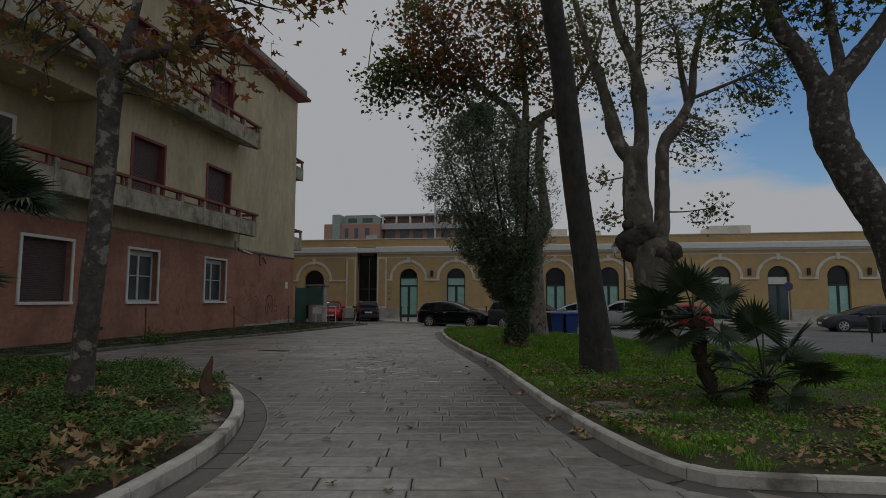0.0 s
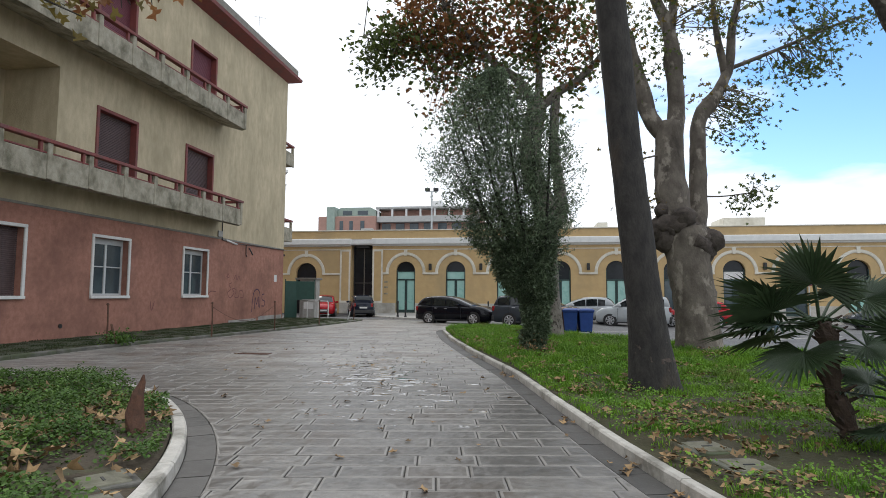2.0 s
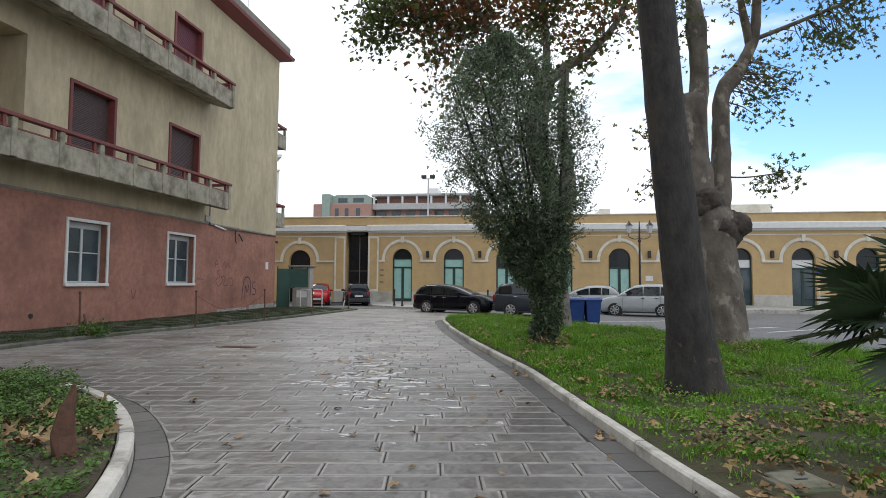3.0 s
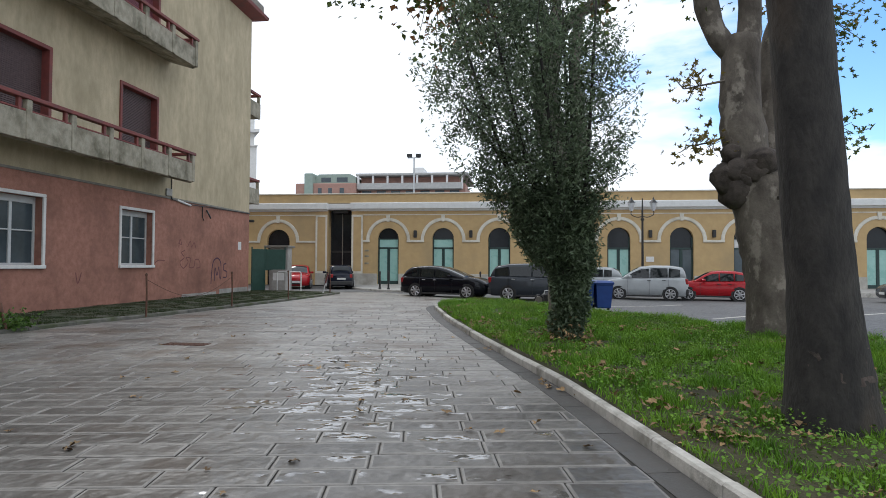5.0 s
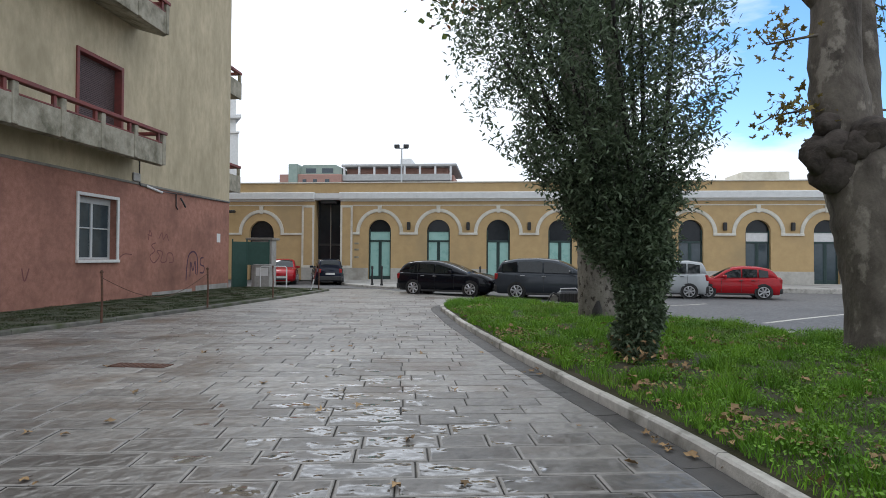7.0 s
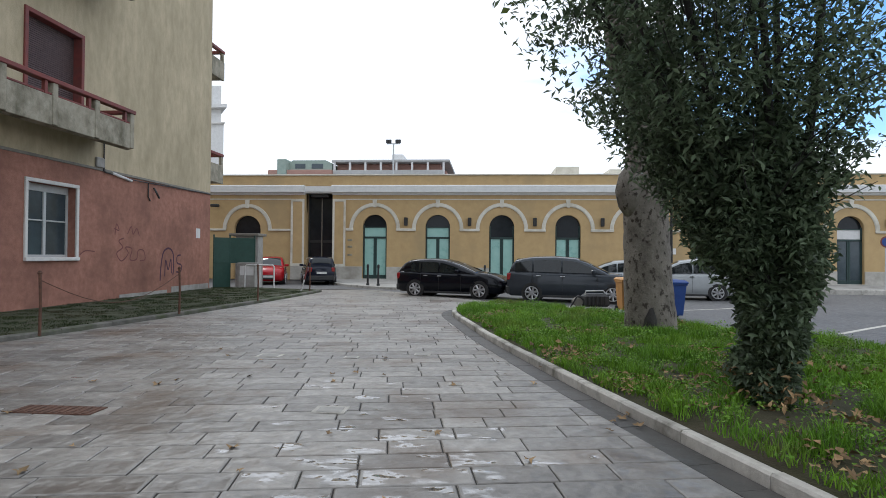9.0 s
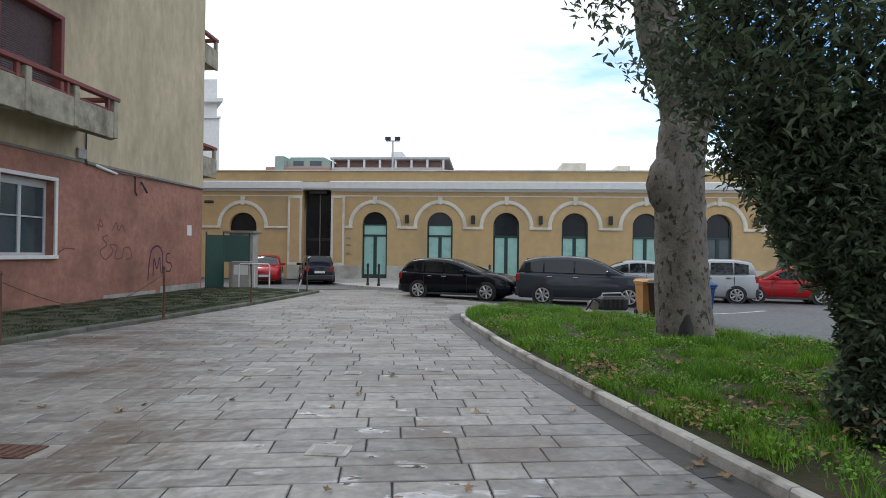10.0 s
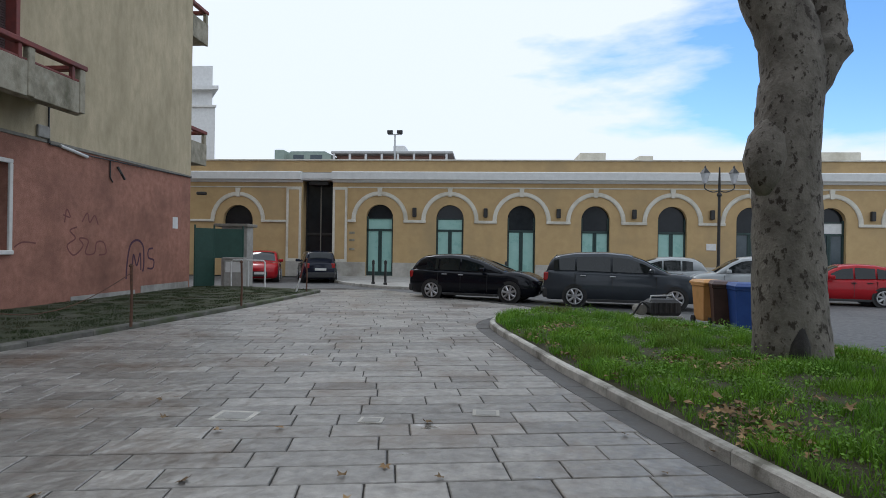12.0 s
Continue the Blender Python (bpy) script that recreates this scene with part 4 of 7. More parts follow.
part("plaster_patch", s, M_GREY_CONC, house, "grey mossy plaster patch at the wall foot", world=True)


def stroke(pts, r, material, name="graffiti"):
    line = smooth_line(pts, 0.03)
    s = Shape()
    L2, R2 = side_line(line, r), side_line(line, -r)
    for i in range(len(line) - 1):
        q = [(W + 0.004, L2[i].x, L2[i].y), (W + 0.004, R2[i].x, R2[i].y), (W + 0.004, R2[i + 1].x, R2[i + 1].y), (W + 0.004, L2[i + 1].x, L2[i + 1].y)]
        s.add(q, [(0, 1, 2, 3)])
    part(name, s, material, house, "sprayed graffiti scrawl", world=True)


stroke([(31.15, 0.55), (31.2, 1.1), (31.35, 1.6), (31.7, 1.75), (32.0, 1.55), (32.05, 1.0), (32.0, 0.75)], 0.035, M_INK)
stroke([(31.45, 0.7), (31.5, 1.3), (31.68, 0.95), (31.85, 1.35), (31.9, 0.8)], 0.03, M_INK)
stroke([(32.55, 1.5), (32.3, 1.45), (32.3, 1.2), (32.6, 1.1), (32.55, 0.85), (32.25, 0.85)], 0.03, M_INK)
stroke([(29.0, 2.05), (28.75, 1.95), (28.95, 1.75), (28.65, 1.55), (28.9, 1.3), (29.25, 1.55), (29.1, 1.75), (29.45, 1.7), (29.35, 1.35), (29.7, 1.35), (29.8, 1.65), (30.1, 1.65), (30.2, 1.35), (29.9, 1.3)], 0.022, M_INK2)
stroke([(28.5, 2.35), (28.75, 2.3), (28.62, 2.5), (28.55, 2.15)], 0.02, M_INK2)
stroke([(29.2, 2.2), (29.4, 2.45), (29.5, 2.2), (29.7, 2.4), (29.85, 2.15)], 0.02, M_INK2)
stroke([(26.95, 1.5), (27.2, 1.62), (27.6, 1.6)], 0.018, M_INK2)
stroke([(22.9, 1.2), (23.0, 0.85), (23.15, 1.2)], 0.02, M_INK2)


def slats(x, y0, y1, z0, z1):
    """A closed roller shutter: one curtain with a ridge for each slat."""
    prof, z = [], z0
    while z < z1:
        prof += [(x, z), (x + .018, z + .012), (x + .018, z + .046), (x, z + .056)]
        z += .058
    s = Shape()
    s.add([(px, yy, pz) for yy in (y0, y1) for px, pz in prof], [(i, i + len(prof), i + len(prof) + 1, i + 1) for i in range(len(prof) - 1)])
    return s


def ground_window(y0, y1, shutter):
    """White stone surround, grey casement with two leaves set back in the wall."""
    z0, z1 = 1.43, 3.43
    w = part("window", Shape().box(W - 0.30, W - 0.27, y0, y1, z0, z1), M_GLASS, house, "ground floor casement window with a white surround", world=True)
    t = 0.10
    for q in ((y0 - t, y1 + t, z0 - t, z0, "sill"), (y0 - t, y1 + t, z1, z1 + t, "lintel"), (y0 - t, y0, z0, z1, "jamb"), (y1, y1 + t, z0, z1, "jamb")):
        part(q[4], Shape().box(W - 0.02, W + (0.09 if q[4] == "sill" else 0.05), *q[:4], 0.012), M_FRAME, w, "white painted stone", world=True)
    xm = W - 0.255
    ym = (y0 + y1) / 2
    for q in ((y0, y0 + .07, z0, z1), (y1 - .07, y1, z0, z1), (ym - .05, ym + .05, z0 + .07, z1 - .2), (y0 + .07, y1 - .07, z0, z0 + .07), (y0 + .07, y1 - .07, z1 - .2, z1), (y0 + .07, ym - .05, 2.42, 2.46), (ym + .05, y1 - .07, 2.42, 2.46)):
        part("window_bar", Shape().box(xm - 0.02, xm + 0.03, *q, 0.008), M_ALU, w, world=True)
    if shutter:
        s = slats(xm + .03, y0 + .01, y1 - .01, z0, z1)
        part("roller_shutter", s, M_SHUT, w, "closed brown roller shutter", world=True)


for i, (a, b) in enumerate(LOW):
    ground_window(a, b, i >= 2)


def shutter_door(y0, y1, z0, z1, material, dx=0.0):
    """Tall balcony door in a red frame with a closed roller shutter."""
    d = part("balcony_door", Shape().box(W - 0.32, W - 0.30, y0, y1, z0, z1), M_SHUT, house, "balcony door with a red frame and closed shutter", world=True)
    t = 0.09
    for q in ((y0 - t, y0 + .03, z0, z1), (y1 - .03, y1 + t, z0, z1), (y0 - t, y1 + t, z1 - .03, z1 + t)):
        part("door_frame", Shape().box(W - 0.30, W + 0.05, *q, 0.012), M_RED, d, "dark red painted frame", world=True)
    s = slats(W - 0.235, y0 + .03, y1 - .03, z0, z1)
    part("roller_shutter", s, material, d, world=True)


for a, b in UP1:
    shutter_door(a, b, 5.15, 7.88, M_SHUT)
for a, b in UP2:
    shutter_door(a, b, 9.78, 12.57, M_SHUTR)
for a, b, c, d in ((12.0, 14.0, 9.78, 12.57), (4.0, 6.0, 9.78, 12.57), (4.0, 6.0, 5.15, 7.88)):
    shutter_door(a, b, c, d, M_SHUTR)


def balcony(y0, y1, zb, name="balcony"):
    """Concrete balcony: tapered slab, panelled parapet, short posts, red top rail."""
    X1 = W + 1.19
    s = Shape().loft([[(W, y, zb + 0.28), (W, y, zb + 0.45), (X1 - .1, y, zb + 0.45), (X1 - .1, y, zb), (X1 - .22, y, zb - .02)] for y in (y1, y0)])
    b = part(name, s, M_CONC, house, "stained concrete balcony with a red rail", world=True)
    # front parapet in bays
    ys = [y1 - 0.09]
    while ys[-1] - 1.56 > y0:
        ys.append(ys[-1] - 1.56)
    for i, yp in enumerate(ys):
        part("post", Shape().box(X1 - 0.13, X1 + 0.02, yp - 0.09, yp + 0.09, zb + 0.02, zb + 1.06, 0.015), M_CONC, b, world=True)
        if i + 1 < len(ys):
            yn = ys[i + 1]
            part("parapet_panel", Shape().box(X1 - 0.10, X1, yn + 0.09, yp - 0.09, zb - 0.0, zb + 0.74 + rnd.uniform(-.01, .01), 0.012), M_CONC, b, world=True)
            part("half_post", Shape().box(X1 - 0.10, X1 - 0.0, yp - 0.34, yp - 0.24, zb + 0.73, zb + 1.06, 0.01), M_RED, b, world=True)
    part("top_rail", Shape().box(X1 - 0.16, X1 + 0.05, y0, y1 + 0.04, zb + 1.06, zb + 1.17, 0.015), M_RED, b, "dark red top rail", world=True)
    part("lower_rail", Shape().box(X1 - 0.12, X1 - 0.02, y0, y1 - .1, zb + 0.75, zb + 0.80, 0.01), M_RED, b, "dark red lower rail", world=True)
    # end parapet
    part("end_panel", Shape().box(W, X1 - 0.13, y1 - 0.12, y1 - 0.0, zb + 0.28, zb + 0.74, 0.012), M_CONC, b, world=True)
    part("end_rail", Shape().box(W, X1 - 0.16, y1 - 0.14, y1 + 0.04, zb + 1.06, zb + 1.17, 0.015), M_RED, b, world=True)


balcony(-2.0, 27.62, 4.72)
balcony(-2.0, 27.72, 9.34)
for zb in (4.73, 9.4):
    s = Shape().loft([[(x, Y1, zb + .28), (x, Y1, zb + .45), (x, Y1 + 1.05, zb + .45), (x, Y1 + 1.05, zb), (x, Y1 + .95, zb - .02)] for x in (W - 5, W - 0.02)])
    b = part("side_balcony", s, M_CONC, house, "concrete balcony on the gable side with red rail", world=True)
    part("parapet_panel", Shape().box(W - 5, W - .02, Y1 + 1.05, Y1 + 1.15, zb, zb + .8, .012), M_CONC, b, world=True)
    part("end_panel", Shape().box(W - .10, W + .01, Y1, Y1 + 1.17, zb - .02, zb + .8, .012), M_CONC, b, world=True)
    part("corner_post", Shape().box(W - .14, W - .01, Y1 + 1.02, Y1 + 1.17, zb + .8, zb + 1.2, .01), M_CONC, b, world=True)
    part("top_rail", Shape().box(W - 5, W + .02, Y1 + 1.02, Y1 + 1.2, zb + 1.2, zb + 1.32, .012), M_RED, b, world=True)
    part("end_rail", Shape().box(W - .16, W + .02, Y1, Y1 + 1.02, zb + 1.2, zb + 1.32, .012), M_RED, b, world=True)

# eaves and roof edge
s = Shape().loft([[(x0, y0, z), (x1, y0, z), (x1, y1, z), (x0, y1, z)] for x0, x1, y0, y1, z in
                  ((BACK, W + .02, Y0, Y1 + .02, ZT - .08), (BACK, W + .10, Y0 - .1, Y1 + .10, ZT - .05), (BACK - .8, W + 0.62, Y0 - .8, Y1 + 0.66, ZT + .14), (BACK - .8, W + .66, Y0 - .85, Y1 + .70, ZT + .30))])
part("eave_board", s, M_RED, house, "dark red sloping eaves", world=True)
part("roof", Shape().box(BACK - .6, W + .5, Y0 - .6, Y1 + .4, ZT + .3, ZT + .82, .05), M_ROOF, house, "grey concrete roof edge", world=True)
for yy, hh in ((31, 1.3), (26.5, .8)):
    s = Shape().tube([(W, yy, ZT + .9), (W, yy, ZT + .95 + hh)], .015, 5)
    s.tube([(W - .3, yy - .2, ZT + .9 + hh), (W + .3, yy + .2, ZT + .9 + hh)], .01, 4)
    part("aerial", s, M_ALU, house, world=True)

# ---- the station ----
station = thing("station_building", 4, F, 0, "long low ochre station building with round-arched doors and white cornice", "building")
SP = 3.97
BAYS = [-8.07, -4.20, -0.33, 3.60, 7.60, 11.62] + [15.62 + 3.99 * i for i in range(8)]
NEXT = BAYS[1:] + [BAYS[-1] + SP]
XE = 46.0
ZB = 0.08


def arch_bay(s, cx, x0, x1, z1, hw, spring, depth, y):
    """Front wall of a bay with a round-headed opening from the ground."""
    n = 14
    arc = [(cx - hw * math.cos(math.pi * k / n), spring + hw * math.sin(math.pi * k / n)) for k in range(n + 1)]
    s.add([(x0, y, 0), (cx - hw, y, 0), (cx - hw, y, spring), (cx - hw, y, z1), (x0, y, z1), (x0, y, spring)], [(0, 1, 2, 5), (5, 2, 3, 4)])
    s.add([(cx + hw, y, 0), (x1, y, 0), (x1, y, spring), (x1, y, z1), (cx + hw, y, z1), (cx + hw, y, spring)], [(0, 1, 2, 5), (5, 2, 3, 4)])
    for a, b in zip(arc, arc[1:]):
        s.add([(a[0], y, a[1]), (b[0], y, b[1]), (b[0], y, z1), (a[0], y, z1)], [(0, 1, 2, 3)])
    edge = [(cx - hw, 0)] + arc + [(cx + hw, 0)]
    for a, b in zip(edge, edge[1:]):
        s.add([(a[0], y, a[1]), (a[0], y + depth, a[1]), (b[0], y + depth, b[1]), (b[0], y, b[1])], [(0, 1, 2, 3)])


ZC = 5.34
HW, SPR = 0.75, 3.29
s = Shape()
prev = -9.86
for i, cx in enumerate(BAYS):
    nx = (cx + NEXT[i]) / 2 if i + 1 < len(BAYS) else XE
    arch_bay(s, cx, prev, nx, ZC, HW, SPR, 0.3, F)
    prev = nx
arch_bay(s, -16.1, -24, -13.3, ZC, 0.85, 3.1, 0.3, F)
# block beside and behind the dark recess
s.box(-13.3, -12.42, F - 0.02, F + 1.6, 0, ZC)
s.box(-10.70, -9.86, F - 0.02, F + 1.6, 0, ZC)
s.box(-12.42, -10.70, F + 1.4, F + 1.6, 0, ZC)
# upper wall and body
s.box(-24, XE, F - 0.05, F + 9, 5.8, 6.42)
s.box(-24, XE, F + 8.8, F + 9, 0, 5.8)
s.box(-24, -23.8, F, F + 9, 0, 5.8)
s.box(XE - .2, XE, F, F + 9, 0, 5.8)
s.box(-24, -12.42, F + 0.31, F + 0.5, 4.2, ZC)
s.box(-10.70, XE, F + 0.31, F + 0.5, 4.2, ZC)
part("wall", s.weld(), M_YELLOW, station, "ochre yellow rendered walls", world=True)
s = Shape()
for a, b in ((-24, -12.42), (-10.70, XE)):
    s.loft([[(x, F - .0, ZC - .12), (x, F - .10, ZC - .10), (x, F - .16, ZC), (x, F - .34, ZC + .04), (x, F - .36, ZC + .42), (x, F - .30, ZC + .47), (x, F, ZC + .47)] for x in (a, b)])
s.loft([[(x, F + .3, ZC - .02), (x, F - .10, ZC), (x, F - .16, ZC + .1), (x, F - .16, ZC + .42), (x, F + .3, ZC + .47)] for x in (-12.42, -10.70)])
part("cornice", s, M_CORN, station, "white moulded cornice", world=True)
part("coping", Shape().box(-24.1, XE + .1, F - .12, F + 9.1, 6.42, 6.5, .02), M_CREAM, station, "pale coping along the roof", world=True)
s = Shape()
s.box(-9.86, XE, F - .03, F, 4.93, 5.0, .01)
s.box(-24, -13.3, F - .03, F, 4.93, 5.0, .01)
part("string_course", s, M_CREAM, station, "thin cream moulding", world=True)

# pilasters with panels beside the recess
for x0, x1 in ((-13.3, -12.45), (-10.68, -9.86)):
    p = part("pilaster", Shape().box(x0, x1, F - .10, F, 0.85, 4.98, .015), M_YELLOW, station, "ochre pilaster with cream border", world=True)
    for q in ((x0, x0 + .13, .85, 4.98), (x1 - .13, x1, .85, 4.98), (x0 + .13, x1 - .13, 4.82, 4.98), (x0 + .13, x1 - .13, .85, 1.0)):
        part("border", Shape().box(q[0], q[1], F - .125, F - .09, q[2], q[3], .008), M_CREAM, p, world=True)
# dark recess
g = part("recess_screen", Shape().box(-12.42, -10.70, F + 0.7, F + 0.78, 0, 5.32), M_LUN, station, "tall dark glazed recess", world=True)
for x in (-12.4, -11.58, -10.78):
    part("mullion", Shape().box(x, x + .06, F + .62, F + .7, 0, 5.3, .01), M_BLACK if x != -11.58 else M_ROOF, g, world=True)
part("recess_panel", Shape().box(-12.34, -10.78, F + .66, F + .7, 2.3, 2.45, .01), M_BLACK, g, world=True)
part("flue", Shape().box(-12.1, -11.0, F + .1, F + .6, 5.1, 5.3, .02), M_BLACK, g, world=True)


def archivolt(cx, r0, r1, spring, z_keystone):
    n = 18
    rings = []
    for k in range(n + 1):
        a = math.pi * k / n
        c, q = -math.cos(a), math.sin(a)
        rings.append([(cx + c * r0, F, spring + q * r0), (cx + c * r0, F - .05, spring + q * r0), (cx + c * (r0 + .06), F - .075, spring + q * (r0 + .06)), (cx + c * r1, F - .075, spring + q * r1), (cx + c * r1, F, spring + q * r1)])
    part("archivolt", Shape().loft(rings), M_CREAM, station, "cream arch moulding", world=True)
    part("keystone", Shape().loft([[(cx - w, F, z), (cx - w, F - .11, z), (cx + w, F - .11, z), (cx + w, F, z)] for w, z in ((.09, spring + r0 - .05), (.13, z_keystone))]), M_CREAM, station, world=True)


def station_door(cx, kind):
    """Two frosted leaves in a dark green frame under a dark fanlight."""
    y = F + 0.22
    n = 12
    pane = [(cx - HW, ZB), (cx + HW, ZB)] + [(cx + HW * math.cos(math.pi * k / n), SPR + HW * math.sin(math.pi * k / n)) for k in range(n + 1)]
    s = Shape().add([(x, y + .06, z) for x, z in pane], [tuple(range(len(pane)))])
    d = part("door", s, M_LUN, station, "arched double door with frosted panes, dark green frame", world=True)
    glass = M_TEAL if kind < 3 else M_GLASS
    for sx in (-1, 1):
        a, b = cx + sx * .07, cx + sx * (HW - .10)
        part("pane", Shape().box(a + sx * .03, b, y + .02, y + .045, ZB + .25, 2.58), glass, d, world=True)
        part("stile", Shape().box(cx + sx * .0, cx + sx * .10, y - .02, y + .04, ZB, 2.6, .01), M_DOOR, d, world=True)
        part("jamb", Shape().box(cx + sx * (HW - .10), cx + sx * HW, y - .03, y + .05, ZB, SPR + .1, .01), M_DOOR, d, world=True)
        part("bottom_rail", Shape().box(a, b, y - .01, y + .04, ZB, ZB + .26, .01), M_DOOR, d, world=True)
    part("transom", Shape().box(cx - HW, cx + HW, y - .03, y + .05, 2.58, 2.70, .01), M_DOOR, d, world=True)
    if kind in (0, 3, 4):
        part("transom_pane", Shape().box(cx - HW + .1, cx + HW - .1, y + .02, y + .045, 2.70, 3.24), M_TEAL if kind == 0 else M_WHITE, d, world=True)
        part("upper_bar", Shape().box(cx - HW, cx + HW, y - .02, y + .05, 3.24, 3.30, .01), M_DOOR, d, world=True)
    part("threshold", Shape().box(cx - HW - .05, cx + HW + .05, F - .12, F + .3, 0.02, ZB + .03, .01), M_PLINTH, d, world=True)


KINDS = [0, 0, 1, 1, 1, 5, 4, 4, 1, 1, 0, 1, 1, 1]
prev = -9.86
for i, cx in enumerate(BAYS):
    archivolt(cx, 1.34, 1.56, 3.19, 4.97)
    station_door(cx, KINDS[i])
    nx = NEXT[i] - 1.34
    part("impost", Shape().box(cx + 1.32, nx + .02, F - .09, F, 3.04, 3.19, .02), M_CREAM, station, "cream impost band", world=True)
    part("plinth", Shape().box(cx + HW, NEXT[i] - HW, F - .06, F, 0, .85, .02), M_PLINTH, station, "grey stone plinth", world=True)
    lx = (cx + NEXT[i]) / 2
    lm = part("wall_lamp", Shape().box(lx - .11, lx + .11, F - .2, F - .02, 3.36, 3.86, .03), M_BLACK, station, "black box wall lamp", world=True)
    part("lamp_bracket", Shape().box(lx - .04, lx + .04, F - .03, F, 3.5, 3.7), M_BLACK, lm, world=True)
part("impost", Shape().box(-9.86, BAYS[0] - 1.32, F - .09, F, 3.04, 3.19, .02), M_CREAM, station, world=True)
part("plinth", Shape().box(-10.7, BAYS[0] - HW, F - .14, F, 0, .85, .02), M_PLINTH, station, world=True)
part("plinth", Shape().box(-13.3, -12.42, F - .14, F, 0, .85, .02), M_PLINTH, station, world=True)
archivolt(-16.1, 1.34, 1.56, 3.12, 4.9)
part("impost", Shape().box(-14.76, -13.3, F - .09, F, 3.0, 3.13, .02), M_CREAM, station, world=True)
part("impost", Shape().box(-23.9, -17.45, F - .09, F, 3.0, 3.13, .02), M_CREAM, station, world=True)
n = 12
pane = [(-16.95, 0), (-15.25, 0)] + [(-16.1 + .85 * math.cos(math.pi * k / n), 3.1 + .85 * math.sin(math.pi * k / n)) for k in range(n + 1)]
part("side_door", Shape().add([(x, F + .26, z) for x, z in pane], [tuple(range(len(pane)))]), M_LUN, station, "dark arched side door", world=True)
s = Shape().tube([(-18.0, F, 4.6), (-18.0, F - .35, 4.6)], .03, 6)
s.box(-18.25, -17.75, F - .6, F - .3, 4.45, 4.62, .04)
part("floodlight", s, M_BLACK, station, "small black floodlight", world=True)
part("wall_sign", Shape().box(BAYS[4] + 1.75, BAYS[4] + 2.25, F - .03, F, 1.75, 2.1), M_WHITE, station, "small white wall sign", world=True)
for z in (1.5, 2.0, 2.4):
    part("meter_box", Shape().box(-9.75, -9.45, F - .03, F, z, z + .12, .01), M_CONC, station, world=True)
# roof boxes
for x0, x1, h in ((15.9, 18.9, .5), (3.2, 4.7, .45), (6.6, 7.4, .28)):
    part("roof_box", Shape().box(x0, x1, F + 3, F + 6, 6.5, 6.5 + h + .45, .03), M_CREAM, station, "low roof structure", world=True)

# station pavement with its kerb
front = smooth_line([(-10.35, 45.6), (-10.2, 43.4), (-9.3, 41.2), (-7.9, 39.2), (-6.4, 37.9), (-4.8, 37.6), (-3.0, 38.6), (-0.5, 39.8), (3, 40.2), (20, 40.3), (46, 40.4)], 0.25)
poly = [(p.x, p.y) for p in side_line(front, 0.14)] + [(46, F), (-10.35, F)]
poly = poly if sum(poly[k][0] * poly[(k + 1) % len(poly)][1] - poly[(k + 1) % len(poly)][0] * poly[k][1] for k in range(len(poly))) > 0 else poly[::-1]
solid("pavement_station", Shape().prism(poly, -0.3, 0.07), M_GREY_CONC, "grey paved footway along the station", "pavement", "structure")
kerb("kerb_station", front, 0.14, 0.078, M_KERB, "pale kerb of the station footway", 1.5, flip=-1, z0=-0.3)
# ---- trees and shrubs ----
def curve3(pts, per=6):
    out = []
    P = [Vector(p) for p in pts]
    for i in range(len(P) - 1):
        p0, p1, p2, p3 = (P[max(0, min(len(P) - 1, j))] for j in (i - 1, i, i + 1, i + 2))
        for k in range(per):
            t = k / per
            out.append(0.5 * ((2 * p1) + (p2 - p0) * t + (2 * p0 - 5 * p1 + 4 * p2 - p3) * t * t + (3 * p1 - p0 - 3 * p2 + p3) * t ** 3))
    return out + [P[-1]]


def limb(name, pts, r0, r1, material, parent, n=10, label="", wob=0.06, flare=0.0, knots=()):
    """A tapered, slightly uneven limb along a curve. knots: (height share, swelling)."""
    line = curve3(pts)
    m = len(line)
    rad = []
    for i in range(m):
        u = i / (m - 1)
        r = r0 + (r1 - r0) * u
        if flare and u < 0.25:
            r += r0 * flare * (1 - u / 0.25) ** 2.2
        for ku, ks in knots:
            r += r0 * ks * math.exp(-((u - ku) / 0.05) ** 2)
        rad.append(r)
    s = Shape()
    pr = random.Random(len(pts) * 7 + int(r0 * 1000))
    s.tube(line, rad, n, wob, pr)
    part(name, s, material, parent, label, smooth=True, world=True)
    return line


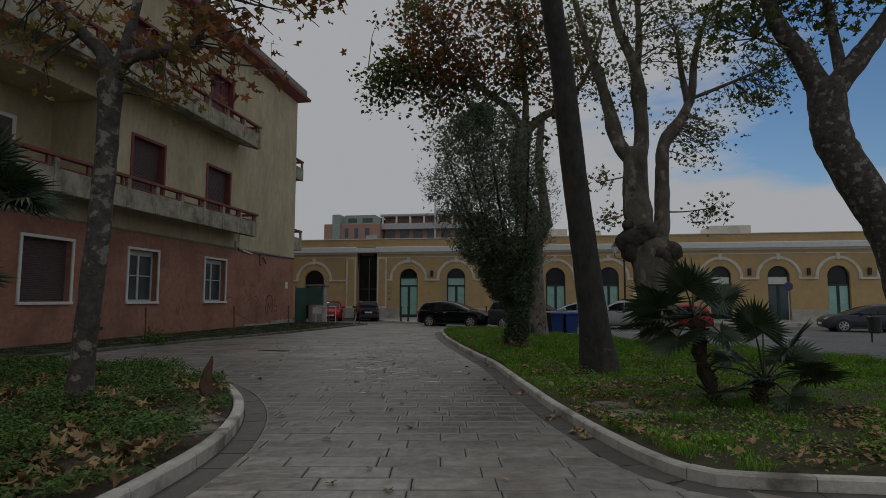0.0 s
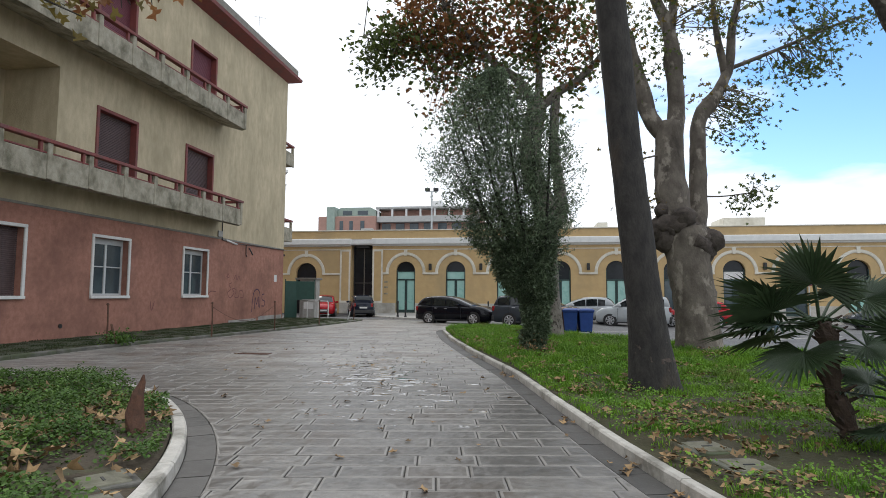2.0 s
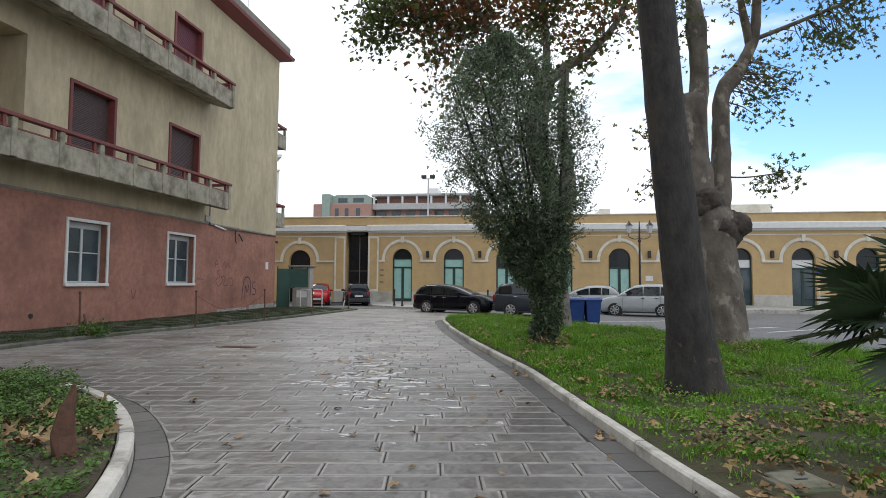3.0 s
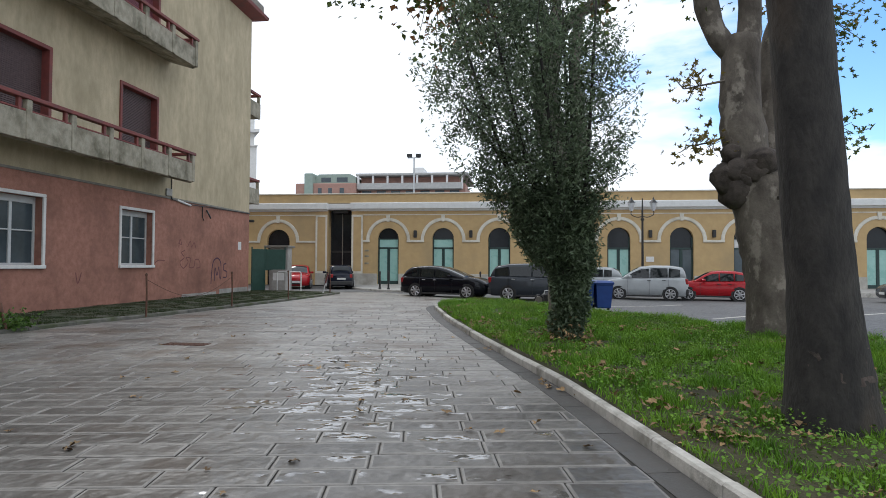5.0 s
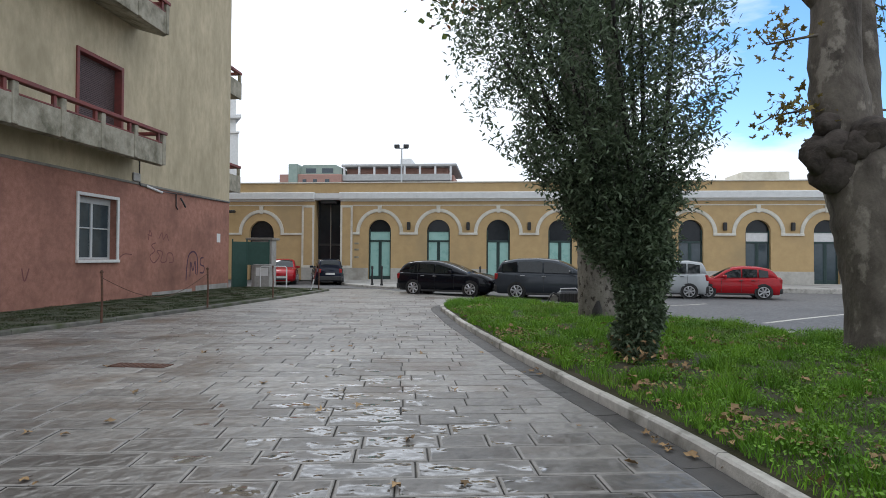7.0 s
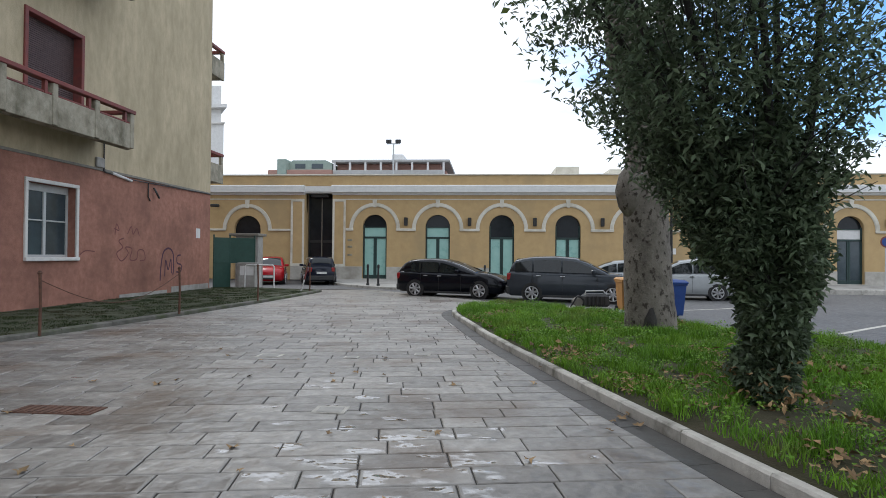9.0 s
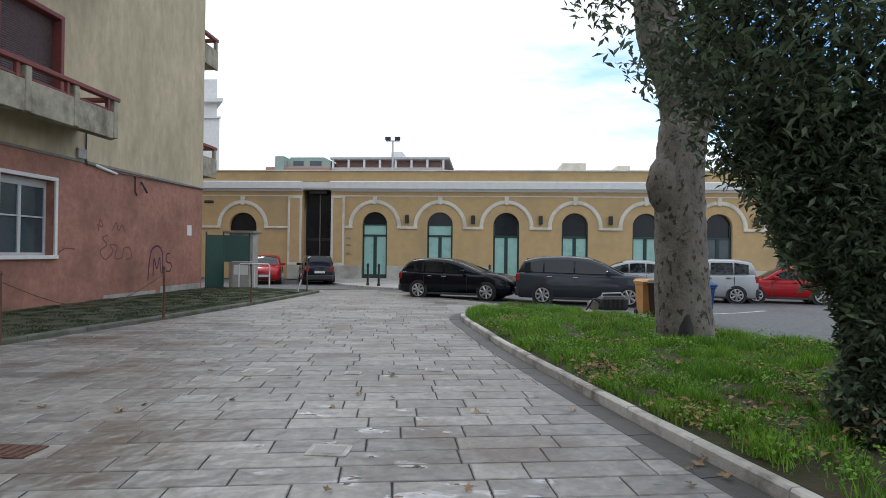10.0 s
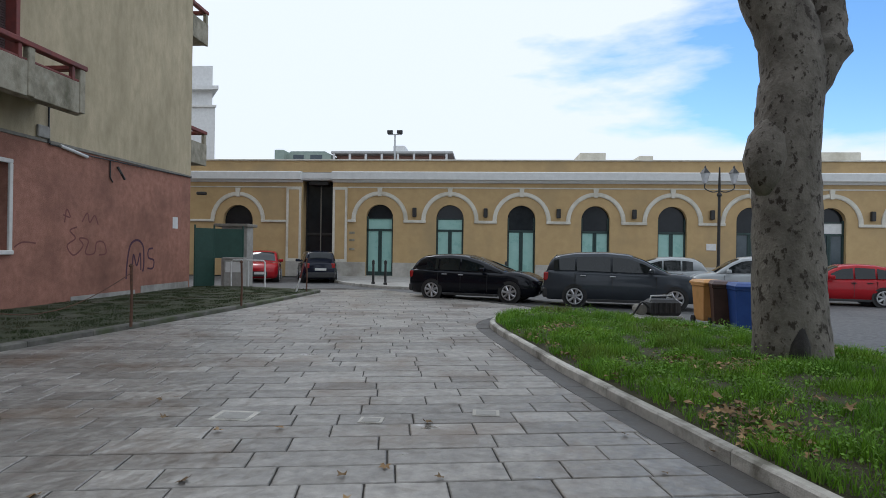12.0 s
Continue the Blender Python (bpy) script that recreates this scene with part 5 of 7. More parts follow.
def crown(tree, name, anchors, blobs, per, size, material, twig_material, seed, spread=0.45, tilt=1.0, aspect=0.75, label="", keep=None, star=False):
    """Twigs from the nearest limb out to clusters within ellipsoids, each with a loose bunch of leaves."""
    r = np.random.default_rng(seed)
    tw = Shape()
    P = []
    A = np.array([[p.x, p.y, p.z] for p in anchors])
    for cx, cy, cz, rx, ry, rz, n in blobs:
        for _ in range(n):
            u = r.normal(size=3)
            u /= np.linalg.norm(u)
            q = np.array([cx, cy, cz]) + u * np.array([rx, ry, rz]) * r.uniform(0.25, 1.0) ** 0.6
            if keep and not keep(q):
                continue
            d = np.linalg.norm((A - q) * np.array([1, 1, 1.25]), axis=1)
            a = A[np.argmin(d)]
            mid = (a + q) / 2 + np.array([0, 0, 0.12 * np.linalg.norm(q - a)]) + r.normal(size=3) * 0.12
            L = np.linalg.norm(q - a)
            tw.tube([a, mid, q], [0.012 + 0.008 * L, 0.009 + 0.004 * L, 0.005], 4)
            k = r.integers(per // 2, per + 1)
            along = r.uniform(0.55, 1.05, k)[:, None]
            pts = mid + (q - mid) * along + r.normal(size=(k, 3)) * spread * np.array([1, 1, .8])
            P.append(pts)
    tagged(part("twig", tw, twig_material, tree, "thin bare twigs", world=True), kind="stuff")
    P = np.concatenate(P)
    o = ORIGIN[tree.name]
    P = P - np.array([o.x, o.y, o.z])
    if star:
        v, f = star_leaves(P, size * 1.5, 1.2, 0.8)
        tagged(scatter(name, v, f, material, tree, label, each=12), kind="stuff")
    else:
        v, f = leaf_quads(P, size, tilt, aspect, 0.35)
        tagged(scatter(name, v, f, material, tree, label), kind="stuff")


# plane tree in the planted bed
t1 = thing("plane_tree", -3.18, 6.4, 0.0, "brown-barked plane tree with few withered leaves in the bed", "tree")
a = limb("trunk", [(-3.20, 6.4, 0.0), (-3.13, 6.4, 1.07), (-3.03, 6.4, 2.32), (-2.97, 6.4, 3.61), (-2.97, 6.4, 4.25)], 0.14, 0.125, M_BARK_1, t1, 12, "dark scaly bark", flare=0.4, knots=((0.95, .25),))
b = limb("branch", [(-2.97, 6.4, 4.15), (-2.77, 6.4, 4.53), (-2.24, 6.45, 4.62), (-1.92, 6.5, 4.72), (-1.80, 6.5, 5.1), (-1.65, 6.6, 6.0)], 0.10, 0.04, M_BARK_1, t1, 8)
c = limb("branch", [(-2.97, 6.4, 4.2), (-3.1, 6.4, 4.62), (-3.47, 6.35, 4.99), (-4.2, 6.3, 5.8)], 0.12, 0.05, M_BARK_1, t1, 8)
d = limb("branch", [(-2.98, 6.4, 4.2), (-2.9, 6.6, 5.0), (-2.8, 6.8, 6.3)], 0.09, 0.04, M_BARK_1, t1, 8)
crown(t1, "foliage", b + c + d, [(-1.95, 6.5, 4.55, 1.1, 0.85, 0.65, 22), (-1.2, 6.8, 5.6, 1.2, 1.1, 0.7, 22), (-3.8, 6.4, 5.0, 1.1, 1.0, 0.8, 18)], 8, 0.115, M_LEAF_Y, M_BARK_1, 3, 0.18, 0.9, 0.95, "withered yellow-brown leaves", star=True)
crown(t1, "dry_foliage", b + c + d, [(-1.9, 6.5, 4.5, 1.1, 0.85, 0.65, 24), (-1.2, 6.8, 5.6, 1.2, 1.1, 0.7, 20), (-3.7, 6.4, 5.0, 1.2, 1.0, 0.8, 14)], 8, 0.12, M_LEAF_R, M_BARK_1, 13, 0.18, 0.9, 0.95, "dry brown leaves", star=True)

M_FOOT = mat("bare_wood", (0.06, 0.046, 0.039), (0.135, 0.108, 0.094), 8, 0.95, None, 0.8, 26, stain=(0.05, 0.042, 0.038), stain_scale=5, stain_at=(0.52, 0.64))
# leaning dark trunk on the lawn
t2 = thing("leaning_tree", 3.48, 11.6, 0.06, "tall dark trunk leaning over the lawn", "tree")
a = limb("trunk", [(3.48, 11.60, 0.0), (3.38, 11.52, 1.0), (3.23, 11.40, 2.3), (3.04, 11.20, 3.85), (2.82, 10.85, 5.9), (2.67, 10.62, 6.8), (2.46, 10.3, 8.4), (2.2, 9.95, 10.6)], 0.285, 0.17, M_BARK_D, t2, 16, "smooth dark grey bark, paler at the foot", wob=0.03, flare=0.55)
limb("bare_foot", [(3.48, 11.60, 0.0), (3.455, 11.58, 0.3), (3.42, 11.55, 0.62), (3.39, 11.525, 0.92)], 0.37, 0.265, M_FOOT, t2, 26, "pale brown bare foot of the trunk", wob=0.11, flare=0.3)
b = limb("branch", [(2.22, 9.97, 10.4), (1.45, 10.3, 11.6), (0.65, 10.7, 12.6)], 0.1, 0.04, M_BARK_D, t2, 6)
c = limb("branch", [(2.2, 9.95, 10.5), (2.85, 9.85, 11.8), (3.5, 9.6, 12.8)], 0.1, 0.04, M_BARK_D, t2, 6)
crown(t2, "foliage", b + c, [(2.1, 10.1, 12.5, 2.4, 2.2, 1.3, 70)], 26, 0.15, M_LEAF_G, M_BARK_D, 5, 0.4)

# pollarded plane tree with upright limbs
t3 = thing("plane_tree", 5.9, 18.3, 0.05, "pale mottled plane tree with upright limbs and knobbly fork", "tree")
a = limb("trunk", [(5.90, 18.3, 0.0), (5.86, 18.4, 1.2), (5.76, 18.5, 2.2), (5.66, 18.6, 3.3)], 0.53, 0.56, M_BARK_3, t3, 16, "pale flaking bark", flare=0.3, wob=0.05, knots=((0.9, .14),))
for k in range(22):
    an = k * 2.4
    z = 2.85 + .75 * rnd.random() - .30 * math.cos(an)
    x, yy, r = 5.64 + math.cos(an) * .56, 18.6 + math.sin(an) * .48, rnd.uniform(.13, .27)
    s = Shape().tube([(x, yy, z - r * 1.0), (x, yy, z - r * .6), (x, yy, z - r * .15), (x, yy, z + r * .3), (x, yy, z + r * .7), (x, yy, z + r)], [r * .4, r * .85, r, r * .95, r * .7, r * .25], 10, .3, rnd)
    part("burr", s, M_BURR, t3, "dark knobbly burr", smooth=True, world=True)
for x, z, r in ((5.0, 3.3, .30), (6.33, 3.0, .30), (5.2, 3.05, .34), (6.15, 2.8, .30)):
    s = Shape().tube([(x, 18.5, z - r * 1.1), (x, 18.5, z - r * .6), (x, 18.5, z - r * .1), (x, 18.5, z + r * .4), (x, 18.5, z + r * .75), (x, 18.5, z + r)], [r * .4, r * .85, r, r * .95, r * .65, r * .2], 12, .25, rnd)
    part("burr", s, M_BURR, t3, "dark knobbly burr", smooth=True, world=True)
st = limb("stem", [(5.62, 18.6, 3.0), (5.48, 18.7, 3.7), (5.38, 18.8, 4.9), (5.42, 18.8, 6.3)], 0.46, 0.36, M_BARK_3, t3, 14, "pale flaking stem above the burrs", wob=0.05, knots=((0.5, .08),))
b = limb("limb", [(5.36, 18.8, 5.9), (4.92, 18.9, 6.5), (4.62, 18.9, 7.72), (4.35, 18.9, 8.8), (4.03, 18.9, 9.74), (3.6, 18.9, 11.5)], 0.25, 0.09, M_BARK_3, t3, 10, knots=((0.3, .22), (0.62, .2)))
c = limb("limb", [(5.48, 18.8, 5.9), (5.62, 18.9, 6.6), (5.59, 18.9, 8.0), (5.45, 18.9, 9.1), (4.98, 18.9, 10.4), (4.7, 18.9, 12.0)], 0.27, 0.10, M_BARK_3, t3, 10, knots=((0.42, .25),))
c += limb("limb", [(5.5, 18.9, 8.8), (5.64, 18.9, 10.0), (5.6, 19.0, 12.0)], 0.15, 0.07, M_BARK_3, t3, 8)
d = limb("limb", [(5.95, 18.9, 3.0), (6.25, 19.4, 3.8), (6.38, 19.7, 5.55), (6.53, 20.0, 6.7), (7.17, 20.4, 7.63), (7.63, 20.7, 8.57), (7.78, 20.8, 9.76), (8.12, 20.9, 11.1)], 0.28, 0.09, M_BARK_3, t3, 10, knots=((0.5, .22),))
d += limb("limb", [(7.5, 20.65, 8.3), (7.34, 20.8, 9.6), (7.27, 20.9, 10.9)], 0.13, 0.06, M_BARK_3, t3, 8)
e = limb("limb", [(7.6, 20.7, 8.45), (9.3, 20.7, 9.1), (10.8, 20.7, 9.7), (11.5, 20.7, 9.9)], 0.07, 0.02, M_BARK_3, t3, 6)
g = limb("limb", [(6.4, 19.8, 4.4), (7.2, 20.2, 4.45), (8.1, 20.5, 4.6)], 0.03, 0.012, M_BARK_3, t3, 6)
h = limb("limb", [(5.2, 18.7, 5.4), (4.7, 18.65, 5.3), (4.2, 18.6, 5.2)], 0.03, 0.012, M_BARK_3, t3, 6)
h += limb("limb", [(5.2, 18.7, 4.3), (4.8, 18.65, 4.1), (4.3, 18.6, 4.0)], 0.025, 0.012, M_BARK_3, t3, 6)
crown(t3, "foliage", b + c + d + e, [(5.6, 18.9, 10.8, 3.0, 2.4, 2.2, 70), (9.6, 20.7, 8.4, 1.4, 1.0, 0.5, 30), (10.6, 20.7, 9.4, 1.1, 0.8, 0.5, 24), (7.95, 20.5, 6.9, 0.9, 0.7, 0.8, 22), (4.7, 18.8, 8.0, 0.9, 0.9, 1.4, 10), (8.6, 20.7, 10.4, 1.8, 1.2, 1.2, 34)], 20, 0.115, M_LEAF_G, M_BARK_3, 7, 0.3, label="sparse green leaves", star=True)
crown(t3, "low_foliage", g, [(8.05, 20.5, 4.5, 0.8, 0.6, 0.42, 13)], 18, 0.115, M_LEAF_G, M_BARK_3, 8, 0.22, star=True)
crown(t3, "low_foliage", h, [(4.4, 18.6, 5.3, 0.5, 0.4, 0.25, 7), (4.5, 18.6, 4.0, 0.6, 0.4, 0.25, 8)], 12, 0.115, M_LEAF_Y, M_BARK_3, 18, 0.18, star=True)
crown(t3, "turning_foliage", b + c + d + e, [(5.8, 18.9, 10.6, 2.8, 2.2, 2.0, 56), (7.4, 20.4, 7.6, 0.8, 0.7, 0.9, 8)], 18, 0.12, M_LEAF_Y, M_BARK_3, 9, 0.32, label="yellowing leaves", star=True)

# leaning plane tree at the far side of the lawn
t4 = thing("plane_tree", 10.53, 14.2, 0.05, "grey plane tree with a curved leaning trunk and forked limbs", "tree")
a = limb("trunk", [(10.53, 14.2, 0.0), (10.31, 14.2, 1.6), (9.95, 14.2, 3.1), (9.30, 14.2, 4.4), (8.95, 14.2, 5.3), (8.89, 14.2, 6.5)], 0.43, 0.39, M_BARK_1, t4, 14, "grey brown bark", flare=0.35)
b = limb("limb", [(8.83, 14.2, 6.2), (8.38, 14.2, 7.2), (7.88, 14.2, 8.1), (7.43, 14.2, 10.0)], 0.28, 0.14, M_BARK_1, t4, 10)
c = limb("limb", [(8.95, 14.2, 6.2), (9.58, 14.2, 7.0), (10.18, 14.2, 7.8), (11.03, 14.2, 9.2)], 0.28, 0.14, M_BARK_1, t4, 10)
d = limb("limb", [(9.23, 14.2, 6.7), (9.13, 14.4, 8.3), (9.03, 14.6, 10.1)], 0.14, 0.07, M_BARK_1, t4, 8)
e = limb("limb", [(8.63, 14.2, 6.6), (8.23, 14.1, 7.2), (7.43, 14.1, 7.6)], 0.06, 0.02, M_BARK_1, t4, 6)
crown(t4, "foliage", b + c + d + e, [(9.03, 14.3, 9.5, 2.7, 2.0, 1.4, 90), (7.23, 14.2, 7.9, 1.1, 1.0, 0.5, 14)], 22, 0.16, M_LEAF_G, M_BARK_1, 11, 0.34, label="green leaves", star=True)
crown(t4, "turning_foliage", b + c + d, [(9.03, 14.3, 9.5, 2.7, 2.0, 1.5, 30)], 18, 0.16, M_LEAF_R, M_BARK_1, 12, 0.34, label="rust-brown leaves", star=True)

# plane tree by the bins
t5 = thing("plane_tree", 2.2, 22.9, 0.08, "big pale spotted plane tree with a bulging trunk", "tree")
a = limb("trunk", [(2.19, 22.9, 0.0), (2.13, 22.9, 1.0), (2.09, 22.9, 2.0), (2.06, 22.9, 3.0), (2.10, 22.9, 3.7), (2.14, 22.9, 4.2), (2.02, 22.9, 4.8), (1.76, 22.9, 5.4), (1.62, 22.9, 6.0), (1.6, 22.9, 7.0), (1.85, 22.9, 8.4)], 0.47, 0.36, M_BARK_P, t5, 18, "pale bark with dark spots", wob=0.03, flare=0.12)
s = Shape().tube([(1.80, 22.8, 2.35), (1.76, 22.78, 2.62), (1.74, 22.78, 2.9), (1.78, 22.8, 3.2), (1.9, 22.85, 3.6)], [.12, .27, .32, .28, .12], 12, .05, rnd)
part("burr", s, M_BARK_P, t5, "round burr on the trunk", smooth=True, world=True)
limb("limb", [(2.2, 22.9, 3.8), (2.52, 22.9, 4.3), (2.62, 22.9, 4.75), (2.55, 22.9, 5.6), (2.4, 22.9, 7.0), (2.55, 22.9, 8.8)], 0.30, 0.13, M_BARK_P, t5, 12, "pale side limb", knots=((0.3, .25),))
# no cavity: a dark solid piece stands in for shade in a hollow
s = Shape().tube([(2.02, 22.44, 0.0), (2.05, 22.42, .35), (2.08, 22.46, .62)], [.14, .12, .03], 8)
part("hollow", s, M_BARK_D, t5, "dark lump at the foot painted as a hollow's shade", smooth=True, world=True)
b = limb("limb", [(1.85, 22.9, 8.0), (1.2, 22.8, 9.2), (0.2, 22.7, 10.0), (-1.0, 22.6, 11.4), (-2.2, 22.5, 13.2)], 0.2, 0.05, M_BARK_P, t5, 8)
c = limb("limb", [(1.85, 22.9, 8.2), (2.6, 22.9, 8.8), (3.3, 22.9, 9.2), (4.3, 23, 10.4), (5.0, 23, 12.5)], 0.22, 0.06, M_BARK_P, t5, 8)
d = limb("limb", [(1.85, 22.9, 8.3), (1.9, 23, 10.0), (1.6, 23.1, 13.0)], 0.18, 0.05, M_BARK_P, t5, 8)
e = limb("limb", [(0.4, 22.7, 9.9), (-1.4, 22.4, 10.3), (-3.2, 22.2, 10.6), (-4.6, 22.2, 11.0)], 0.08, 0.02, M_BARK_P, t5, 6)
full = b + c + d + e
crown(t5, "foliage", full, [(-0.6, 22.8, 12.4, 4.2, 3.0, 2.8, 110), (-2.6, 22.4, 10.6, 2.2, 1.6, 1.1, 60), (3.0, 22.9, 10.8, 2.2, 2.0, 2.4, 60), (0.6, 22.6, 9.3, 1.6, 1.4, 0.9, 20), (-1.0, 22.6, 8.6, 1.8, 1.4, 1.5, 36), (-3.0, 22.4, 10.0, 1.8, 1.4, 0.9, 26), (1.6, 22.8, 8.0, 1.6, 1.2, 1.2, 20)], 20, 0.215, M_LEAF_G, M_BARK_P, 21, 0.36, label="dark green leaves")
crown(t5, "turning_foliage", full, [(-0.4, 22.6, 12.0, 3.6, 2.6, 2.5, 190), (3.0, 22.8, 10.6, 2.0, 1.6, 2.0, 50), (-1.8, 22.3, 10.8, 1.8, 1.2, 0.9, 40), (-1.0, 22.6, 8.9, 1.6, 1.3, 1.2, 22)], 18, 0.215, M_LEAF_R, M_BARK_P, 22, 0.36, label="rust-red autumn leaves")

# tall shrub, narrow at the foot
sh = thing("tall_shrub", 1.72, 16.85, 0.08, "tall grey-green evergreen shrub, narrow dark foot, ragged crown", "shrub")
stems = []
for k in range(9):
    an = k * 0.72
    tx, ty = math.cos(an) * rnd.uniform(.6, 1.7), math.sin(an) * rnd.uniform(.5, 1.4)
    zt = rnd.uniform(4.6, 6.6)
    stems.append(limb("stem", [(1.72 + .09 * math.cos(an), 16.85 + .09 * math.sin(an), 0.0), (1.66 + .16 * math.cos(an), 16.85 + .16 * math.sin(an), 1.3), (1.34 + tx * .5, 16.85 + ty * .5, 3.0), (0.86 + tx, 16.85 + ty, zt)], 0.07, 0.02, M_BARK_D, sh, 6))
allst = [p for q in stems for p in q]
o = Vector((1.72, 16.85, 0.08))


def shrub_points(n, seed, core, top=7.35):
    r = np.random.default_rng(seed)
    z = r.uniform(0.12, top, n)
    cx = np.interp(z, [0, 1.5, 3, 5, 6.7], [1.72, 1.62, 1.22, 0.82, 0.60])
    rad = np.interp(z, [0, 0.5, 1.2, 2.0, 2.9, 4.0, 5.15, 5.9, 6.65, 7.4], [0.24, 0.36, 0.46, 0.74, 1.26, 1.86, 1.95, 1.72, 1.22, 0.3])
    an = r.uniform(0, 2 * np.pi, n)
    rr = rad * (r.uniform(0, 1, n) ** 0.62 * 0.92 if core else r.uniform(0, 1, n) ** 0.5 * 1.08)
    p = np.c_[cx + np.cos(an) * rr, 16.85 + np.sin(an) * rr * .9, z]
    # ragged gaps and tufts
    nz = np.array([noise.noise((q[0] * 1.9, q[1] * 1.9, q[2] * 1.5)) for q in p]) - np.clip(z - 4.3, 0, 3.5) * .09
    edge = np.clip(rr / rad - (0.42 if core else 0.55), 0, 1)
    return p[nz + r.normal(size=n) * .05 > (-0.42 if core else -0.26) + edge * (1.1 if core else 0.80)] - np.array([o.x, o.y, o.z])


# inner and foot leaves take the darker copy, so shade is painted there
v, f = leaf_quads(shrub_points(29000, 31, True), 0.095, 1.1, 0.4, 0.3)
tagged(scatter("inner_foliage", v, f, M_SHRUB_SHADED, sh, "inner leaves with the shrub's shade in their darker colour"), kind="stuff")
v, f = leaf_quads(shrub_points(60000, 32, False), 0.102, 1.1, 0.36, 0.3)
tagged(scatter("foliage", v, f, M_OLIVE, sh, "narrow grey-green leaves"), kind="stuff")
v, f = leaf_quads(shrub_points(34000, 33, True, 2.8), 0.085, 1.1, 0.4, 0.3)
tagged(scatter("lower_foliage", v, f, M_SHRUB_SHADED, sh, "dense leaves over the narrow foot, shade in their darker colour"), kind="stuff")
# shoots that stick out
tw, P = Shape(), []
for k in range(240):
    z = rnd.uniform(2.0, 6.9)
    an = rnd.uniform(0, 6.283)
    rad = np.interp(z, [1.5, 3, 4.2, 5.4, 6.8], [.5, 1.1, 1.65, 1.65, .5])
    cx = np.interp(z, [0, 1.5, 3, 5, 6.7], [1.72, 1.64, 1.38, 1.06, 0.84])
    p0 = Vector((cx + math.cos(an) * rad * .6, 16.85 + math.sin(an) * rad * .6, z))
    p1 = p0 + Vector((math.cos(an) * rnd.uniform(.3, .85), math.sin(an) * rnd.uniform(.3, .85), rnd.uniform(.1, .6)))
    tw.tube([p0, p0.lerp(p1, .5) + Vector((0, 0, -.05)), p1], [.007, .005, .003], 4)
    for j in range(26):
        q = p0.lerp(p1, rnd.uniform(.25, 1.0))
        P.append((q.x + rnd.gauss(0, .05) - o.x, q.y + rnd.gauss(0, .05) - o.y, q.z + rnd.gauss(0, .05) - o.z))
tagged(part("shoot", tw, M_BARK_D, sh, world=True), kind="stuff")
v, f = leaf_quads(np.array(P), 0.088, 1.0, 0.34, 0.3)
tagged(scatter("shoot_foliage", v, f, M_OLIVE, sh), kind="stuff")
# dry basal sprouts
P = nrg.normal(size=(170, 3)) * np.array([.28, .28, .14]) + np.array([-0.1, -0.2, .2])
v, f = leaf_quads(P, 0.09, 1.0, 0.4, 0.3)
tagged(scatter("basal_growth", v, f, M_DEAD, sh, "dry brown sprouts at the foot"), kind="stuff")


# ---- fan palms ----
def fan(s, base, tip, radius, seed, n=24, droop=0.10):
    """One palmate leaf: stalk from base to tip and a folded fan of pointed segments."""
    r = random.Random(seed)
    b, t = Vector(base), Vector(tip)
    d = (t - b).normalized()
    side = d.cross(Vector((0, 0, 1)))
    if side.length < .1:
        side = Vector((1, 0, 0))
    side.normalize()
    up = side.cross(d)
    roll = r.uniform(-.6, .6)
    side2 = side * math.cos(roll) + up * math.sin(roll)
    up2 = side2.cross(d)
    for k in range(n):
        a = (k / (n - 1) - .5) * 4.3
        e = (d * math.cos(a) + side2 * math.sin(a)).normalized()
        R = radius * r.uniform(.85, 1.05) * (1 - .12 * abs(a) / 2.1)
        w = radius * .052
        q = e.cross(up2).normalized()
        m = t + e * R * .55 + up2 * (.04 * radius)
        end = t + e * R - Vector((0, 0, droop * R * r.uniform(.3, 1.2))) + up2 * r.uniform(-.06, .06) * R
        s.add([t, m + q * w, end, m - q * w, m - up2 * w * .7], [(0, 1, 4), (0, 4, 3), (4, 1, 2), (3, 4, 2)])


def palm(x, y, z, label, stems, seed):
    p = thing("fan_palm", x, y, z, label, "palm")
    r = random.Random(seed)
    for (dx, dy, h, lx, ly, fans, rad) in stems:
        n = 9
        line = [(dx + lx * k / n, dy + ly * k / n, h * k / n) for k in range(n + 1)]
        s = Shape().tube(line, [.075 + .02 * math.sin(k * 2.2) for k in range(n + 1)], 9, .18, r)
        for k in range(26):
            u = r.uniform(.05, 1)
            a = r.uniform(0, 6.28)
            c = Vector((dx + lx * u, dy + ly * u, h * u))
            o2 = Vector((math.cos(a), math.sin(a), .6)) * r.uniform(.14, .22)
            s.tube([c, c + o2], [.03, .008], 4)
        part("stem", s, M_FIBRE, p, "fibrous brown stem")
        top = Vector((dx + lx, dy + ly, h))
        for k in range(fans):
            a = k * 2.4 + r.uniform(-.3, .3)
            el = r.uniform(.0, 1.45)
            ln = r.uniform(.35, .6) * rad / .55
            tip = top + Vector((math.cos(a) * math.cos(el), math.sin(a) * math.cos(el), math.sin(el) * .9)) * ln
            part("stalk", Shape().tube([top, top.lerp(tip, .5) + Vector((0, 0, .04)), tip], [.018, .013, .01], 5), M_PALM, p)
            q = Shape()
            fan(q, top, tip, rad * r.uniform(.85, 1.1), seed * 50 + k)
            part("fan_leaf", q, M_PALM, p)
    return p


